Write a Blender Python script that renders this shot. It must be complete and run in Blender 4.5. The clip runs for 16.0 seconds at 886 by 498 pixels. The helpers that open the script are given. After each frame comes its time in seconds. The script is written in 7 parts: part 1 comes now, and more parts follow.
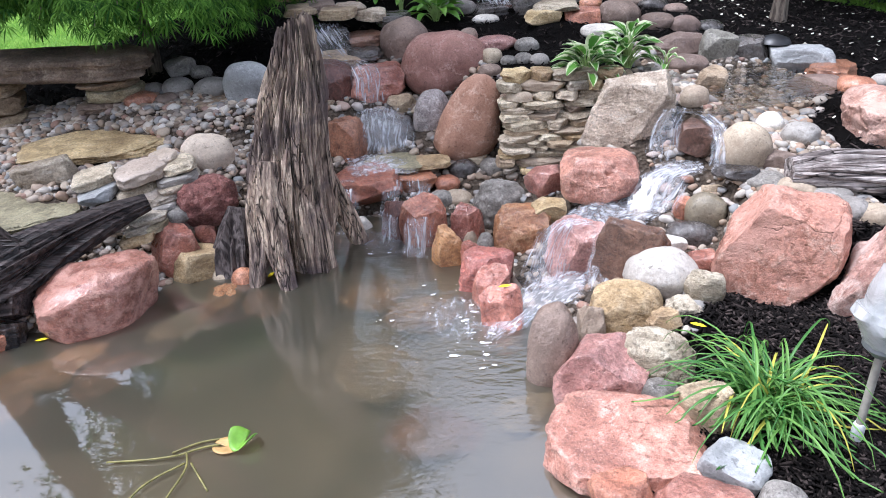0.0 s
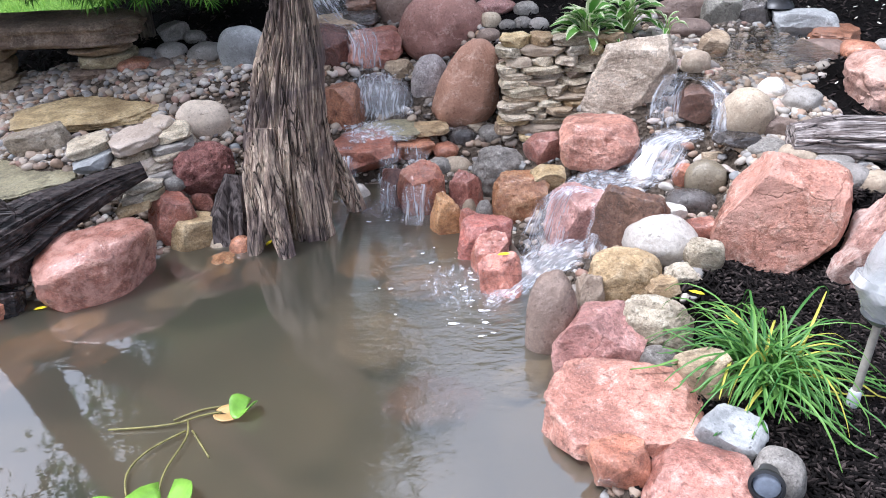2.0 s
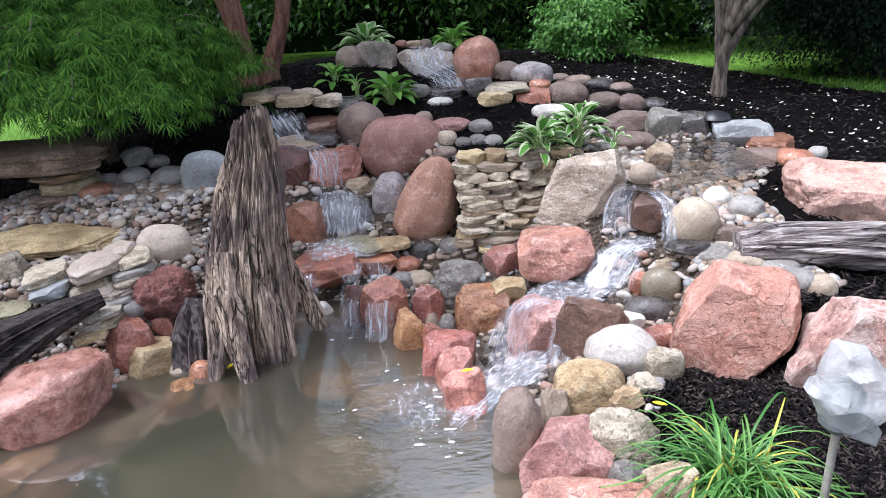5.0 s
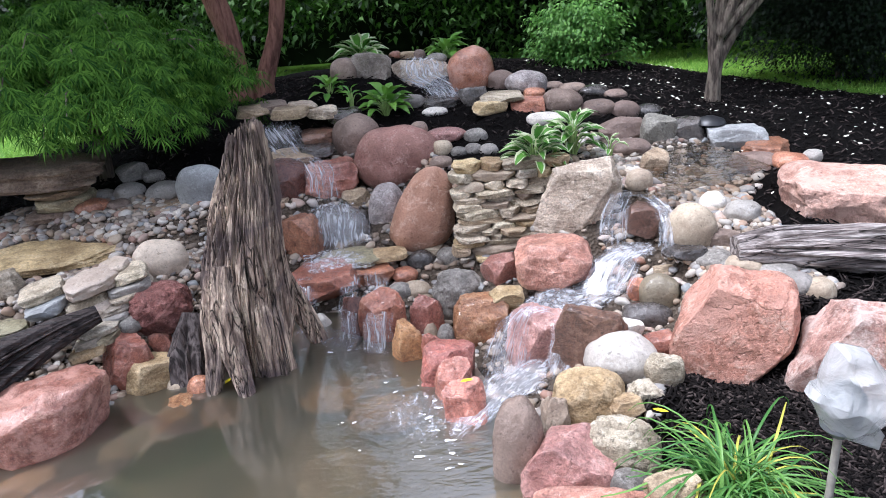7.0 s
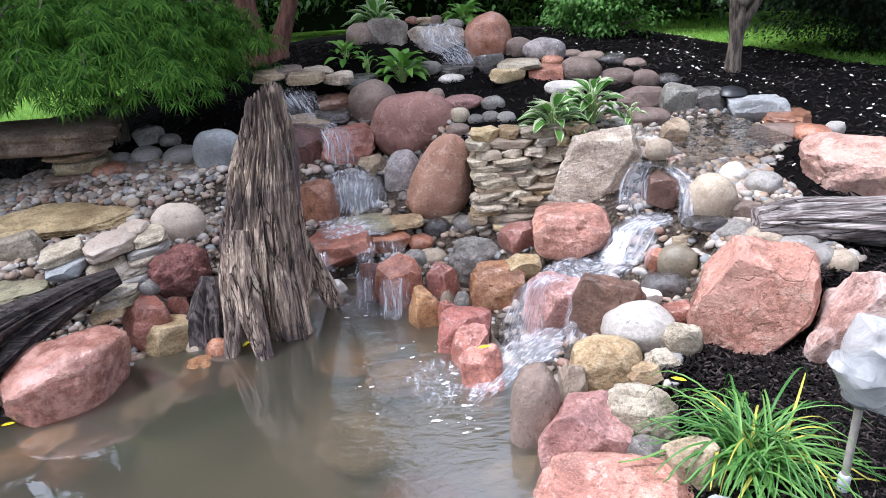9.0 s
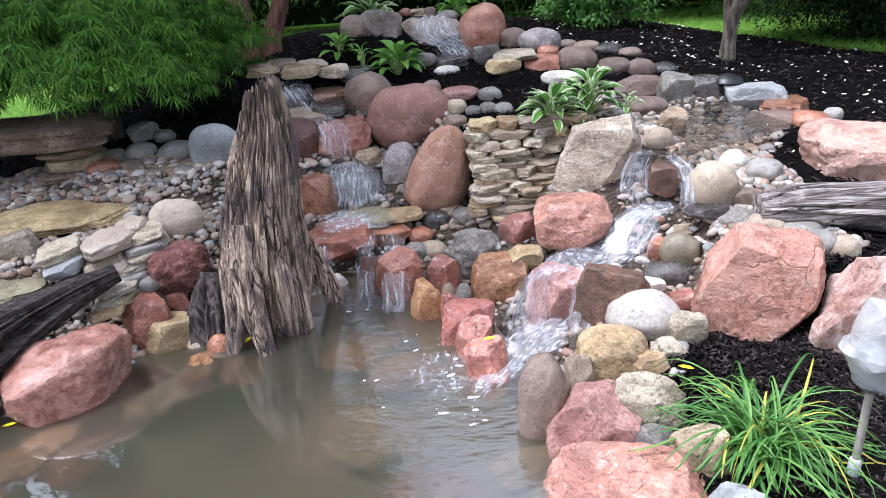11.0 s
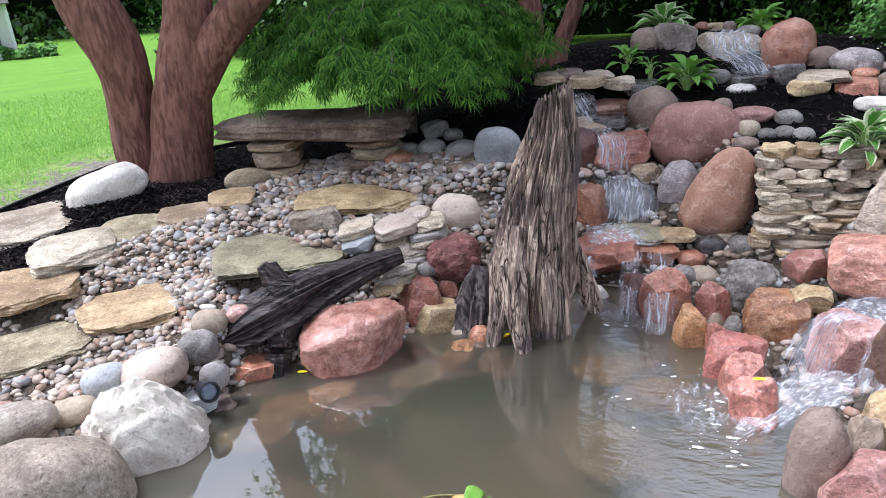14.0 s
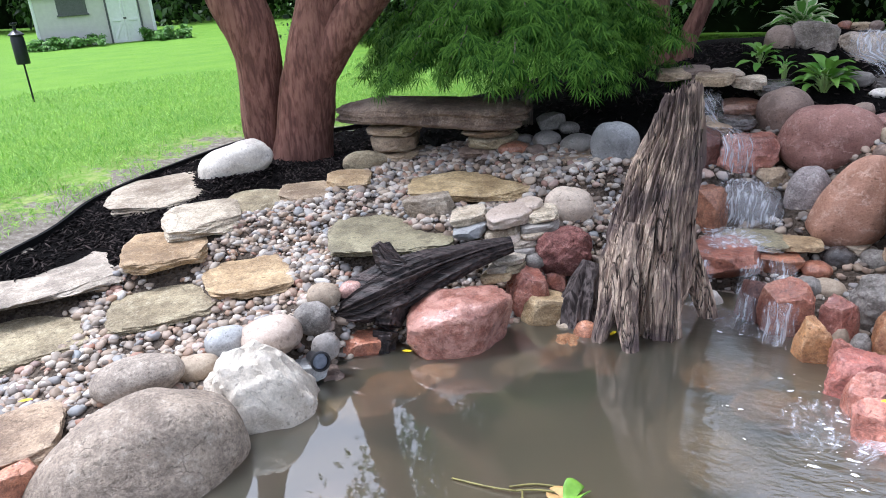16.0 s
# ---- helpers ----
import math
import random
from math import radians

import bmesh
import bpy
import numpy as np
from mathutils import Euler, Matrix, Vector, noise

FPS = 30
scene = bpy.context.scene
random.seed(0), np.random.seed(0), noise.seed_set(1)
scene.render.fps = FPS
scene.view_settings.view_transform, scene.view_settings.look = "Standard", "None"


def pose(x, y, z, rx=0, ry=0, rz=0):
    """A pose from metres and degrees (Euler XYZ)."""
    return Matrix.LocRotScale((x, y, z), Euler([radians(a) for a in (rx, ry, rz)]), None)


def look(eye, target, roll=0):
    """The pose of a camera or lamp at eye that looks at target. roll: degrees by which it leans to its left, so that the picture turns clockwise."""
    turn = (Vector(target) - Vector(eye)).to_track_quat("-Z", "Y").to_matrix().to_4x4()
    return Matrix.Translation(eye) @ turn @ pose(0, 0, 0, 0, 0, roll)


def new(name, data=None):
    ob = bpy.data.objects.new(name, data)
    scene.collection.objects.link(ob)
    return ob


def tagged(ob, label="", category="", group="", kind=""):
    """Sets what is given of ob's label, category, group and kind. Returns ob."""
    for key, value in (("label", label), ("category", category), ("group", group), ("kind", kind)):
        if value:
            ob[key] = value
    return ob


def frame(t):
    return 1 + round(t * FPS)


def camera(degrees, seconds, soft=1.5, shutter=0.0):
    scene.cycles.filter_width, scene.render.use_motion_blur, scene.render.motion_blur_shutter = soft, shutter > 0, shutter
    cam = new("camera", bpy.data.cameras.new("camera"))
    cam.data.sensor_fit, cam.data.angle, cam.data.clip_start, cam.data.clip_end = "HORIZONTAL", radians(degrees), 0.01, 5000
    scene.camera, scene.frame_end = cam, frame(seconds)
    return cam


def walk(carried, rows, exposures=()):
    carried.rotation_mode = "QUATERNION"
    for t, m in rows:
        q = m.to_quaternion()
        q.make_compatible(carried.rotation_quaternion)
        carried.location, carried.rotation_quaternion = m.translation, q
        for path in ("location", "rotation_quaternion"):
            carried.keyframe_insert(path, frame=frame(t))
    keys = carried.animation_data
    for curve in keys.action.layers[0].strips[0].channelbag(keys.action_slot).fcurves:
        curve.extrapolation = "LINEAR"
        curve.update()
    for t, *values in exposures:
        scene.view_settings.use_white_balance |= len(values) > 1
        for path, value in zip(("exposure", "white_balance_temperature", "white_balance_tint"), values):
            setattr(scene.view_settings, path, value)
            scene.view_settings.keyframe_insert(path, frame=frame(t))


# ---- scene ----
cam = camera(64.0, 16.0, soft=0.95)
PATH = [
    (0.0, 0.000, 0.000, 1.600, -0.00, -27.17, -2.50),
    (0.5, 0.005, 0.002, 1.600, -0.62, -27.73, -2.87),
    (1.0, -0.005, 0.003, 1.599, -0.44, -28.47, -2.94),
    (1.5, -0.007, 0.006, 1.598, -0.97, -28.42, -2.49),
    (2.0, -0.006, 0.011, 1.600, -0.12, -29.86, -2.52),
    (2.5, -0.006, -0.002, 1.590, 0.41, -30.68, -2.12),
    (3.0, -0.016, -0.010, 1.589, -0.12, -30.02, -2.34),
    (3.5, -0.004, -0.004, 1.611, -2.92, -26.25, -2.89),
    (4.0, 0.018, 0.007, 1.634, -3.29, -23.70, -3.41),
    (4.5, 0.017, 0.013, 1.655, -3.60, -22.56, -2.71),
    (5.0, 0.025, 0.017, 1.665, -3.41, -21.80, -3.22),
    (7.3, 0.034, 0.027, 1.663, -3.69, -20.98, -4.28),
    (7.5, 0.039, 0.028, 1.663, -3.77, -20.94, -4.29),
    (8.0, 0.033, 0.025, 1.663, -3.77, -20.98, -4.34),
    (8.5, 0.041, 0.023, 1.659, -3.04, -22.66, -5.96),
    (9.0, -0.013, 0.025, 1.649, -2.71, -23.34, -3.71),
    (9.2, -0.013, 0.025, 1.645, -2.32, -23.04, -4.07),
    (11.3, -0.060, 0.042, 1.638, -3.43, -24.37, -4.34),
    (11.5, -0.046, 0.036, 1.655, -2.74, -24.71, -4.65),
    (12.0, -0.050, 0.030, 1.652, -1.54, -24.72, -4.98),
    (12.5, -0.031, 0.024, 1.641, 3.15, -23.35, -5.16),
    (13.0, -0.090, 0.016, 1.660, 8.80, -22.59, -4.98),
    (13.5, -0.126, 0.003, 1.664, 14.00, -22.16, -5.23),
    (14.0, -0.147, -0.009, 1.664, 17.92, -21.69, -4.65),
    (14.5, -0.196, -0.034, 1.646, 21.09, -21.06, -4.44),
    (15.0, -0.197, -0.038, 1.649, 23.16, -21.09, -3.92),
    (15.5, -0.194, -0.046, 1.651, 25.23, -21.91, -4.13),
    (16.0, -0.191, -0.054, 1.653, 26.52, -21.65, -3.76),
]
EXPOSURE = 0.95
walk(cam, [(t, pose(x, y, z, 0, 0, yaw) @ pose(0, 0, 0, 90 + pitch) @ pose(0, 0, 0, 0, 0, roll))
           for t, x, y, z, yaw, pitch, roll in PATH], exposures=[(0.0, EXPOSURE, 5600, 14), (16.0, EXPOSURE, 5600, 14)])

# ---- light: a bright overcast sky ----
world = bpy.data.worlds.new("overcast_sky")
scene.world = world
world.use_nodes = True
wn, wl = world.node_tree.nodes, world.node_tree.links
sky = wn.new("ShaderNodeTexSky")
sky.sky_type, sky.sun_disc = "NISHITA", False
sky.sun_elevation, sky.sun_rotation = radians(66), radians(268)
sky.air_density, sky.dust_density, sky.ozone_density = 1.0, 8.0, 1.0
sky_soft = wn.new("ShaderNodeHueSaturation")
sky_soft.inputs["Saturation"].default_value = 0.8
wl.new(sky.outputs[0], sky_soft.inputs["Color"])
haze = wn.new("ShaderNodeGamma")  # cloud evens the sky out
haze.inputs["Gamma"].default_value = 0.46
wl.new(sky_soft.outputs[0], haze.inputs["Color"])
cloud = wn.new("ShaderNodeHueSaturation")
cloud.inputs["Value"].default_value = 2.5
wl.new(haze.outputs[0], cloud.inputs["Color"])
wl.new(cloud.outputs[0], wn["Background"].inputs["Color"])
wn["Background"].inputs["Strength"].default_value = 0.155
sun_data = bpy.data.lights.new("sun", "SUN")
sun_data.energy, sun_data.angle, sun_data.color = 2.6, radians(14), (1.0, 0.98, 0.96)
sun_lamp = new("sun", sun_data)
sun_lamp.matrix_world = look((-10.2, -0.35, 22.9), (0, 0, 0))

# ---- materials ----
class Mat:
    """A node material with short ways to add nodes."""

    def __init__(self, name):
        self.m = bpy.data.materials.new(name)
        self.m.use_nodes = True
        self.n, self.l = self.m.node_tree.nodes, self.m.node_tree.links
        self.bsdf = self.n["Principled BSDF"]
        self.co = self.n.new("ShaderNodeTexCoord").outputs["Object"]

    def put(self, kind, **sets):
        node = self.n.new(kind)
        for key, value in sets.items():
            key = key.replace("_", " ")
            if hasattr(value, "is_linked"):
                self.l.new(value, node.inputs[key])
            else:
                node.inputs[key].default_value = value
        return node

    def noise(self, scale, detail=4.0, rough=0.55, co=None, distort=0.0):
        return self.put("ShaderNodeTexNoise", Vector=co or self.co, Scale=scale, Detail=detail, Roughness=rough, Distortion=distort).outputs["Fac"]

    def ramp(self, fac, stops):
        node = self.n.new("ShaderNodeValToRGB")
        self.l.new(fac, node.inputs["Fac"])
        ramp = node.color_ramp
        while len(ramp.elements) < len(stops):
            ramp.elements.new(0.5)
        for e, (p, c) in zip(ramp.elements, stops):
            e.position, e.color = p, (*c, 1) if len(c) == 3 else c
        return node.outputs["Color"]

    def mix(self, fac, a, b, blend="MIX"):
        node = self.n.new("ShaderNodeMixRGB")
        node.blend_type = blend
        for key, value in (("Fac", fac), ("Color1", a), ("Color2", b)):
            if hasattr(value, "is_linked"):
                self.l.new(value, node.inputs[key])
            else:
                node.inputs[key].default_value = value if key == "Fac" else (*value, 1)
        return node.outputs["Color"]

    def math(self, op, a, b=0.0):
        node = self.n.new("ShaderNodeMath")
        node.operation = op
        for i, value in enumerate((a, b)):
            if hasattr(value, "is_linked"):
                self.l.new(value, node.inputs[i])
            else:
                node.inputs[i].default_value = value
        return node.outputs[0]

    def bump(self, height, strength=0.4, distance=0.01):
        b = self.put("ShaderNodeBump", Height=height, Strength=strength, Distance=distance)
        self.l.new(b.outputs["Normal"], self.bsdf.inputs["Normal"])

    def finish(self, color, rough=0.7, spec=0.4):
        for key, value in (("Base Color", color), ("Roughness", rough), ("Specular IOR Level", spec)):
            if hasattr(value, "is_linked"):
                self.l.new(value, self.bsdf.inputs[key])
            else:
                self.bsdf.inputs[key].default_value = (*value, 1) if key == "Base Color" else value
        return self.m

    def shifted(self):
        """Object coordinates moved by the object's own random number, so that no two pieces look alike."""
        rnd = self.n.new("ShaderNodeObjectInfo").outputs["Random"]
        add = self.put("ShaderNodeVectorMath")
        add.operation = "ADD"
        self.l.new(self.co, add.inputs[0])
        self.l.new(self.put("ShaderNodeCombineXYZ", X=self.math("MULTIPLY", rnd, 37.0), Y=self.math("MULTIPLY", rnd, 71.0), Z=self.math("MULTIPLY", rnd, 13.0)).outputs[0], add.inputs[1])
        return add.outputs[0], rnd


def stone(name, light, dark, speck, rough=0.75, grain=1.0, layered=0.0, speckle=0.35, relief=0.5, crust=None, cracks=0.3):
    """Natural stone: two tones in patches, pale seams with wet highlights painted in, worn edges, coarse mineral grain,
    pits, optional layers or a pale crust.
    """
    k = Mat(name)
    co, rnd = k.shifted()
    co2 = k.put("ShaderNodeMapping", Vector=co, Scale=(1.0, 1.0, 1.0 + 1.6 * layered)).outputs[0] if layered else co
    big = k.noise(2.6 * grain, 9, 0.62, co2, 0.2)
    mid = k.noise(10.0 * grain, 9, 0.7, co2, 0.15)
    smooth = relief <= 0.36
    col = k.ramp(big, [(0.36, tuple((0.85 if smooth else 0.66) * c for c in dark)), (0.5, tuple((c + d) / 2 for c, d in zip(dark, light))), (0.64, tuple(min(0.85, 1.15 * c) for c in light))])
    col = k.mix(k.math("MULTIPLY", k.ramp(mid, [(0.40, (1, 1, 1)), (0.52, (0, 0, 0))]), 0.25 if smooth else 0.6), col, tuple(0.6 * c for c in dark))
    ridge = k.math("ABSOLUTE", k.math("SUBTRACT", k.noise(6.5 * grain, 7, 0.66, co2, 0.1), 0.5))
    # thin pale lines: mineral seams, and squiggly wet glints put into the colour
    seam_glint = k.math("MULTIPLY", k.ramp(ridge, [(0.0, (1, 1, 1)), (0.035, (0, 0, 0))]), k.ramp(mid, [(0.45, (0, 0, 0)), (0.6, (1, 1, 1))]))
    col = k.mix(k.math("MULTIPLY", seam_glint, min(0.85, speckle * 1.5)), col, speck)
    wear = k.ramp(k.n.new("ShaderNodeNewGeometry").outputs["Pointiness"], [(0.50, (0, 0, 0)), (0.60, (1, 1, 1))])
    col = k.mix(k.math("MULTIPLY", wear, k.math("MULTIPLY", mid, 0.9)), col, speck)
    fine = k.noise(80.0 * grain, 5, 0.8, co)
    col = k.mix(0.45 if smooth else 0.85, col, k.ramp(fine, [(0.32, (0.48, 0.46, 0.45)), (0.5, (0.95, 0.95, 0.95)), (0.68, (1.4, 1.4, 1.4))]), "MULTIPLY")
    flecks = k.noise(190.0 * grain, 3, 0.7, co)
    col = k.mix(k.math("MULTIPLY", k.ramp(flecks, [(0.58, (0, 0, 0)), (0.68, (1, 1, 1))]), speckle * (0.45 if smooth and speckle < 0.6 else 1.0)), col, speck)
    pit = k.ramp(flecks, [(0.32, (1, 1, 1)), (0.40, (0, 0, 0))])
    col = k.mix(k.math("MULTIPLY", pit, 0.3 if smooth else 0.6), col, tuple(0.3 * c for c in dark))
    dent = k.ramp(k.noise(48.0 * grain, 2, 0.5, co), [(0.30, (1, 1, 1)), (0.37, (0, 0, 0))])
    col = k.mix(k.math("MULTIPLY", dent, 0.5), col, tuple(0.35 * c for c in dark))
    if crust:
        top = k.noise(6.0, 9, 0.75, co, 0.2)
        col = k.mix(k.math("MULTIPLY", k.ramp(top, [(0.48, (0, 0, 0)), (0.60, (1, 1, 1))]), 0.8), col, crust)
    vein = k.put("ShaderNodeTexVoronoi", Vector=k.mix(0.12, co, k.put("ShaderNodeTexNoise", Vector=co, Scale=9.0, Detail=5.0).outputs["Color"]), Scale=5.0 * grain)
    vein.feature = "DISTANCE_TO_EDGE"
    crack = k.math("MULTIPLY", k.ramp(vein.outputs["Distance"], [(0.0, (1, 1, 1)), (0.012, (0, 0, 0))]), k.math("MULTIPLY", k.ramp(big, [(0.5, (0, 0, 0)), (0.62, (1, 1, 1))]), cracks * 1.4))
    col = k.mix(crack, col, tuple(0.35 * c for c in dark))
    hsv = k.put("ShaderNodeHueSaturation", Color=col, Saturation=1.04, Value=k.math("ADD", 0.84, k.math("MULTIPLY", rnd, 0.30)), Hue=k.math("ADD", 0.495, k.math("MULTIPLY", rnd, 0.014)))
    chips = k.put("ShaderNodeTexVoronoi", Vector=k.mix(0.08, co2, k.put("ShaderNodeTexNoise", Vector=co, Scale=14.0, Detail=4.0).outputs["Color"]), Scale=13.0 * grain).outputs["Distance"]
    h = k.math("ADD", k.math("ADD", mid, k.math("MULTIPLY", chips, 0.3 if relief > 0.4 else 0.05)), k.math("MULTIPLY", fine, 0.16))
    h = k.math("SUBTRACT", h, k.math("ADD", k.math("MULTIPLY", crack, 0.4), k.math("ADD", k.math("MULTIPLY", pit, 0.05), k.math("MULTIPLY", dent, 0.12))))
    k.bump(h, min(1.0, relief * 1.4), 0.03)
    if rough <= 0.5:  # a film of water
        k.bsdf.inputs["Coat Weight"].default_value, k.bsdf.inputs["Coat Roughness"].default_value = 0.6, 0.16
        k.l.new(k.put("ShaderNodeBump", Height=mid, Strength=0.5, Distance=0.02).outputs["Normal"], k.bsdf.inputs["Coat Normal"])
    return k.finish(hsv.outputs[0], k.ramp(mid, [(0.3, (rough - 0.12,) * 3), (0.7, (min(1, rough + 0.1),) * 3)]), 0.4)


STONES = {
    "red": stone("stone_red_wet", (0.54, 0.215, 0.16), (0.31, 0.10, 0.076), (0.72, 0.42, 0.35), 0.35),
    "red2": stone("stone_rust_wet", (0.50, 0.20, 0.125), (0.28, 0.10, 0.066), (0.66, 0.38, 0.27), 0.38),
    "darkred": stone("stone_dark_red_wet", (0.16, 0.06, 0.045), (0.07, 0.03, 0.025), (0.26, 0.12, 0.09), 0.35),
    "pink": stone("stone_pink", (0.52, 0.245, 0.19), (0.33, 0.125, 0.093), (0.74, 0.50, 0.42), 0.5, 1.0, 0, 0.45),
    "pink2": stone("stone_rose", (0.52, 0.275, 0.235), (0.36, 0.165, 0.14), (0.72, 0.49, 0.43), 0.5, 1.0, 0, 0.5),
    "pink3": stone("stone_pink_red", (0.56, 0.275, 0.21), (0.36, 0.145, 0.10), (0.74, 0.52, 0.43), 0.6, 0.8, 0, 0.62, 0.75, (0.60, 0.33, 0.265)),
    "pink5": stone("stone_smooth_rose", (0.38, 0.16, 0.12), (0.26, 0.09, 0.065), (0.58, 0.34, 0.27), 0.5, 0.8, 0, 0.5, 0.5, (0.50, 0.27, 0.22)),
    "pink4": stone("stone_pale_pink", (0.64, 0.40, 0.32), (0.50, 0.27, 0.205), (0.74, 0.55, 0.47), 0.7, 0.8, 0, 0.4, 0.6, (0.66, 0.44, 0.36)),
    "lichen": stone("stone_pink_lichen", (0.52, 0.31, 0.26), (0.32, 0.15, 0.12), (0.76, 0.64, 0.57), 0.75, 1.0, 0, 0.6, 0.8, (0.72, 0.58, 0.52)),
    "purple": stone("stone_purple_brown", (0.41, 0.225, 0.18), (0.30, 0.155, 0.12), (0.58, 0.40, 0.34), 0.7, 1.2, 0, 0.5, 0.35, cracks=0.0),
    "purple2": stone("stone_red_brown", (0.47, 0.255, 0.19), (0.35, 0.175, 0.125), (0.62, 0.44, 0.36), 0.7, 1.2, 0, 0.5, 0.35, cracks=0.0),
    "brown": stone("stone_brown", (0.25, 0.18, 0.145), (0.14, 0.095, 0.078), (0.36, 0.28, 0.24), 0.6, 1.2, 0, 0.4, 0.35, cracks=0.0),
    "brown2": stone("stone_dark_brown_wet", (0.20, 0.105, 0.07), (0.085, 0.045, 0.032), (0.30, 0.19, 0.14), 0.4),
    "orange": stone("stone_orange", (0.54, 0.29, 0.14), (0.34, 0.14, 0.065), (0.70, 0.48, 0.29), 0.5),
    "orange2": stone("stone_orange_brown", (0.32, 0.145, 0.085), (0.19, 0.075, 0.045), (0.44, 0.26, 0.17), 0.5),
    "orange3": stone("stone_orange_red", (0.42, 0.17, 0.105), (0.28, 0.10, 0.06), (0.55, 0.32, 0.24), 0.45, 1.0, 0, 0.4, 0.4, (0.5, 0.28, 0.22)),
    "tan": stone("stone_tan", (0.50, 0.385, 0.26), (0.31, 0.215, 0.14), (0.6, 0.5, 0.38), 0.75, 1.0, 1.0),
    "tan2": stone("stone_tan_smooth", (0.40, 0.32, 0.24), (0.28, 0.205, 0.15), (0.5, 0.43, 0.34), 0.65, 1.3, 0, 0.35, 0.3, cracks=0.0),
    "yellow": stone("stone_yellow_tan", (0.53, 0.39, 0.225), (0.33, 0.215, 0.11), (0.64, 0.53, 0.37), 0.75, 1.0, 1.0),
    "lime": stone("stone_limestone", (0.60, 0.52, 0.40), (0.38, 0.30, 0.21), (0.70, 0.63, 0.52), 0.85, 1.0, 0.6, 0.4, 0.8),
    "moss": stone("stone_mossy_tan", (0.44, 0.37, 0.245), (0.27, 0.21, 0.13), (0.56, 0.50, 0.37), 0.85, 1.0, 0.5, 0.4, 0.7),
    "moss2": stone("stone_green_grey", (0.29, 0.255, 0.165), (0.19, 0.16, 0.10), (0.40, 0.36, 0.26), 0.6, 1.0, 0.3, 0.35, 0.4),
    "olive": stone("stone_olive", (0.32, 0.275, 0.19), (0.19, 0.15, 0.10), (0.42, 0.37, 0.28), 0.4, 1.2, 0, 0.3, 0.3, cracks=0.0),
    "green": stone("stone_grey_green", (0.27, 0.25, 0.215), (0.16, 0.145, 0.12), (0.36, 0.34, 0.3), 0.6),
    "granite": stone("stone_granite_brown", (0.70, 0.58, 0.46), (0.46, 0.35, 0.26), (0.76, 0.68, 0.58), 0.8, 1.0, 0.4, 0.5, 0.8),
    "white": stone("stone_white", (0.66, 0.61, 0.545), (0.5, 0.445, 0.385), (0.74, 0.71, 0.66), 0.6, 1.0, 0, 0.4, 0.25, cracks=0.0),
    "white2": stone("stone_white_rough", (0.74, 0.68, 0.575), (0.54, 0.465, 0.365), (0.78, 0.74, 0.67), 0.85, 1.0, 0, 0.25, 0.36),
    "cream": stone("stone_cream", (0.60, 0.50, 0.41), (0.46, 0.36, 0.28), (0.68, 0.6, 0.52), 0.65, 1.0, 0, 0.35, 0.25, cracks=0.0),
    "grey": stone("stone_grey", (0.26, 0.235, 0.21), (0.15, 0.132, 0.115), (0.38, 0.36, 0.33), 0.65, 1.2, 0, 0.45, 0.4, cracks=0.0),
    "grey2": stone("stone_pale_grey", (0.33, 0.30, 0.27), (0.20, 0.18, 0.16), (0.46, 0.43, 0.40), 0.65, 1.2, 0, 0.35, 0.3, cracks=0.0),
    "grey3": stone("stone_grey_brown", (0.34, 0.285, 0.24), (0.20, 0.16, 0.13), (0.46, 0.41, 0.37), 0.6),
    "grey4": stone("stone_warm_grey", (0.33, 0.265, 0.21), (0.22, 0.17, 0.135), (0.44, 0.38, 0.32), 0.75, 0.9, 0, 0.45, 0.55),
    "grey5": stone("stone_grey_tan", (0.46, 0.395, 0.32), (0.31, 0.255, 0.2), (0.55, 0.5, 0.43), 0.75, 1.0, 0.5, 0.35, 0.4, cracks=0.0),
    "blue": stone("stone_blue_grey", (0.37, 0.375, 0.37), (0.22, 0.222, 0.22), (0.50, 0.50, 0.49), 0.65, 1.2, 0, 0.4, 0.35, cracks=0.0),
    "speck": stone("stone_speckled", (0.40, 0.345, 0.33), (0.22, 0.185, 0.18), (0.6, 0.56, 0.54), 0.65, 1.6, 0, 0.8, 0.4, cracks=0.0),
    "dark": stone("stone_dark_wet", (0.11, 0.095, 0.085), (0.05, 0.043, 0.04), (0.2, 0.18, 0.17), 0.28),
    "wall": stone("stone_wall_limestone", (0.68, 0.575, 0.435), (0.40, 0.31, 0.21), (0.78, 0.70, 0.58), 0.85, 1.0, 0.6, 0.4, 0.8),
    "lava": stone("stone_lava", (0.33, 0.14, 0.12), (0.16, 0.06, 0.053), (0.46, 0.25, 0.22), 0.85, 1.6, 0, 0.6, 1.0),
}


def plain(name, color, rough=0.6, spec=0.4, scale=30.0, vary=0.25, metal=0.0):
    k = Mat(name)
    n = k.noise(scale, 5)
    c = k.ramp(n, [(0.3, tuple(v * (1 - vary) for v in color)), (0.7, tuple(min(1, v * (1 + vary)) for v in color))])
    k.bsdf.inputs["Metallic"].default_value = metal
    k.bump(n, 0.15, 0.004)
    return k.finish(c, rough, spec)


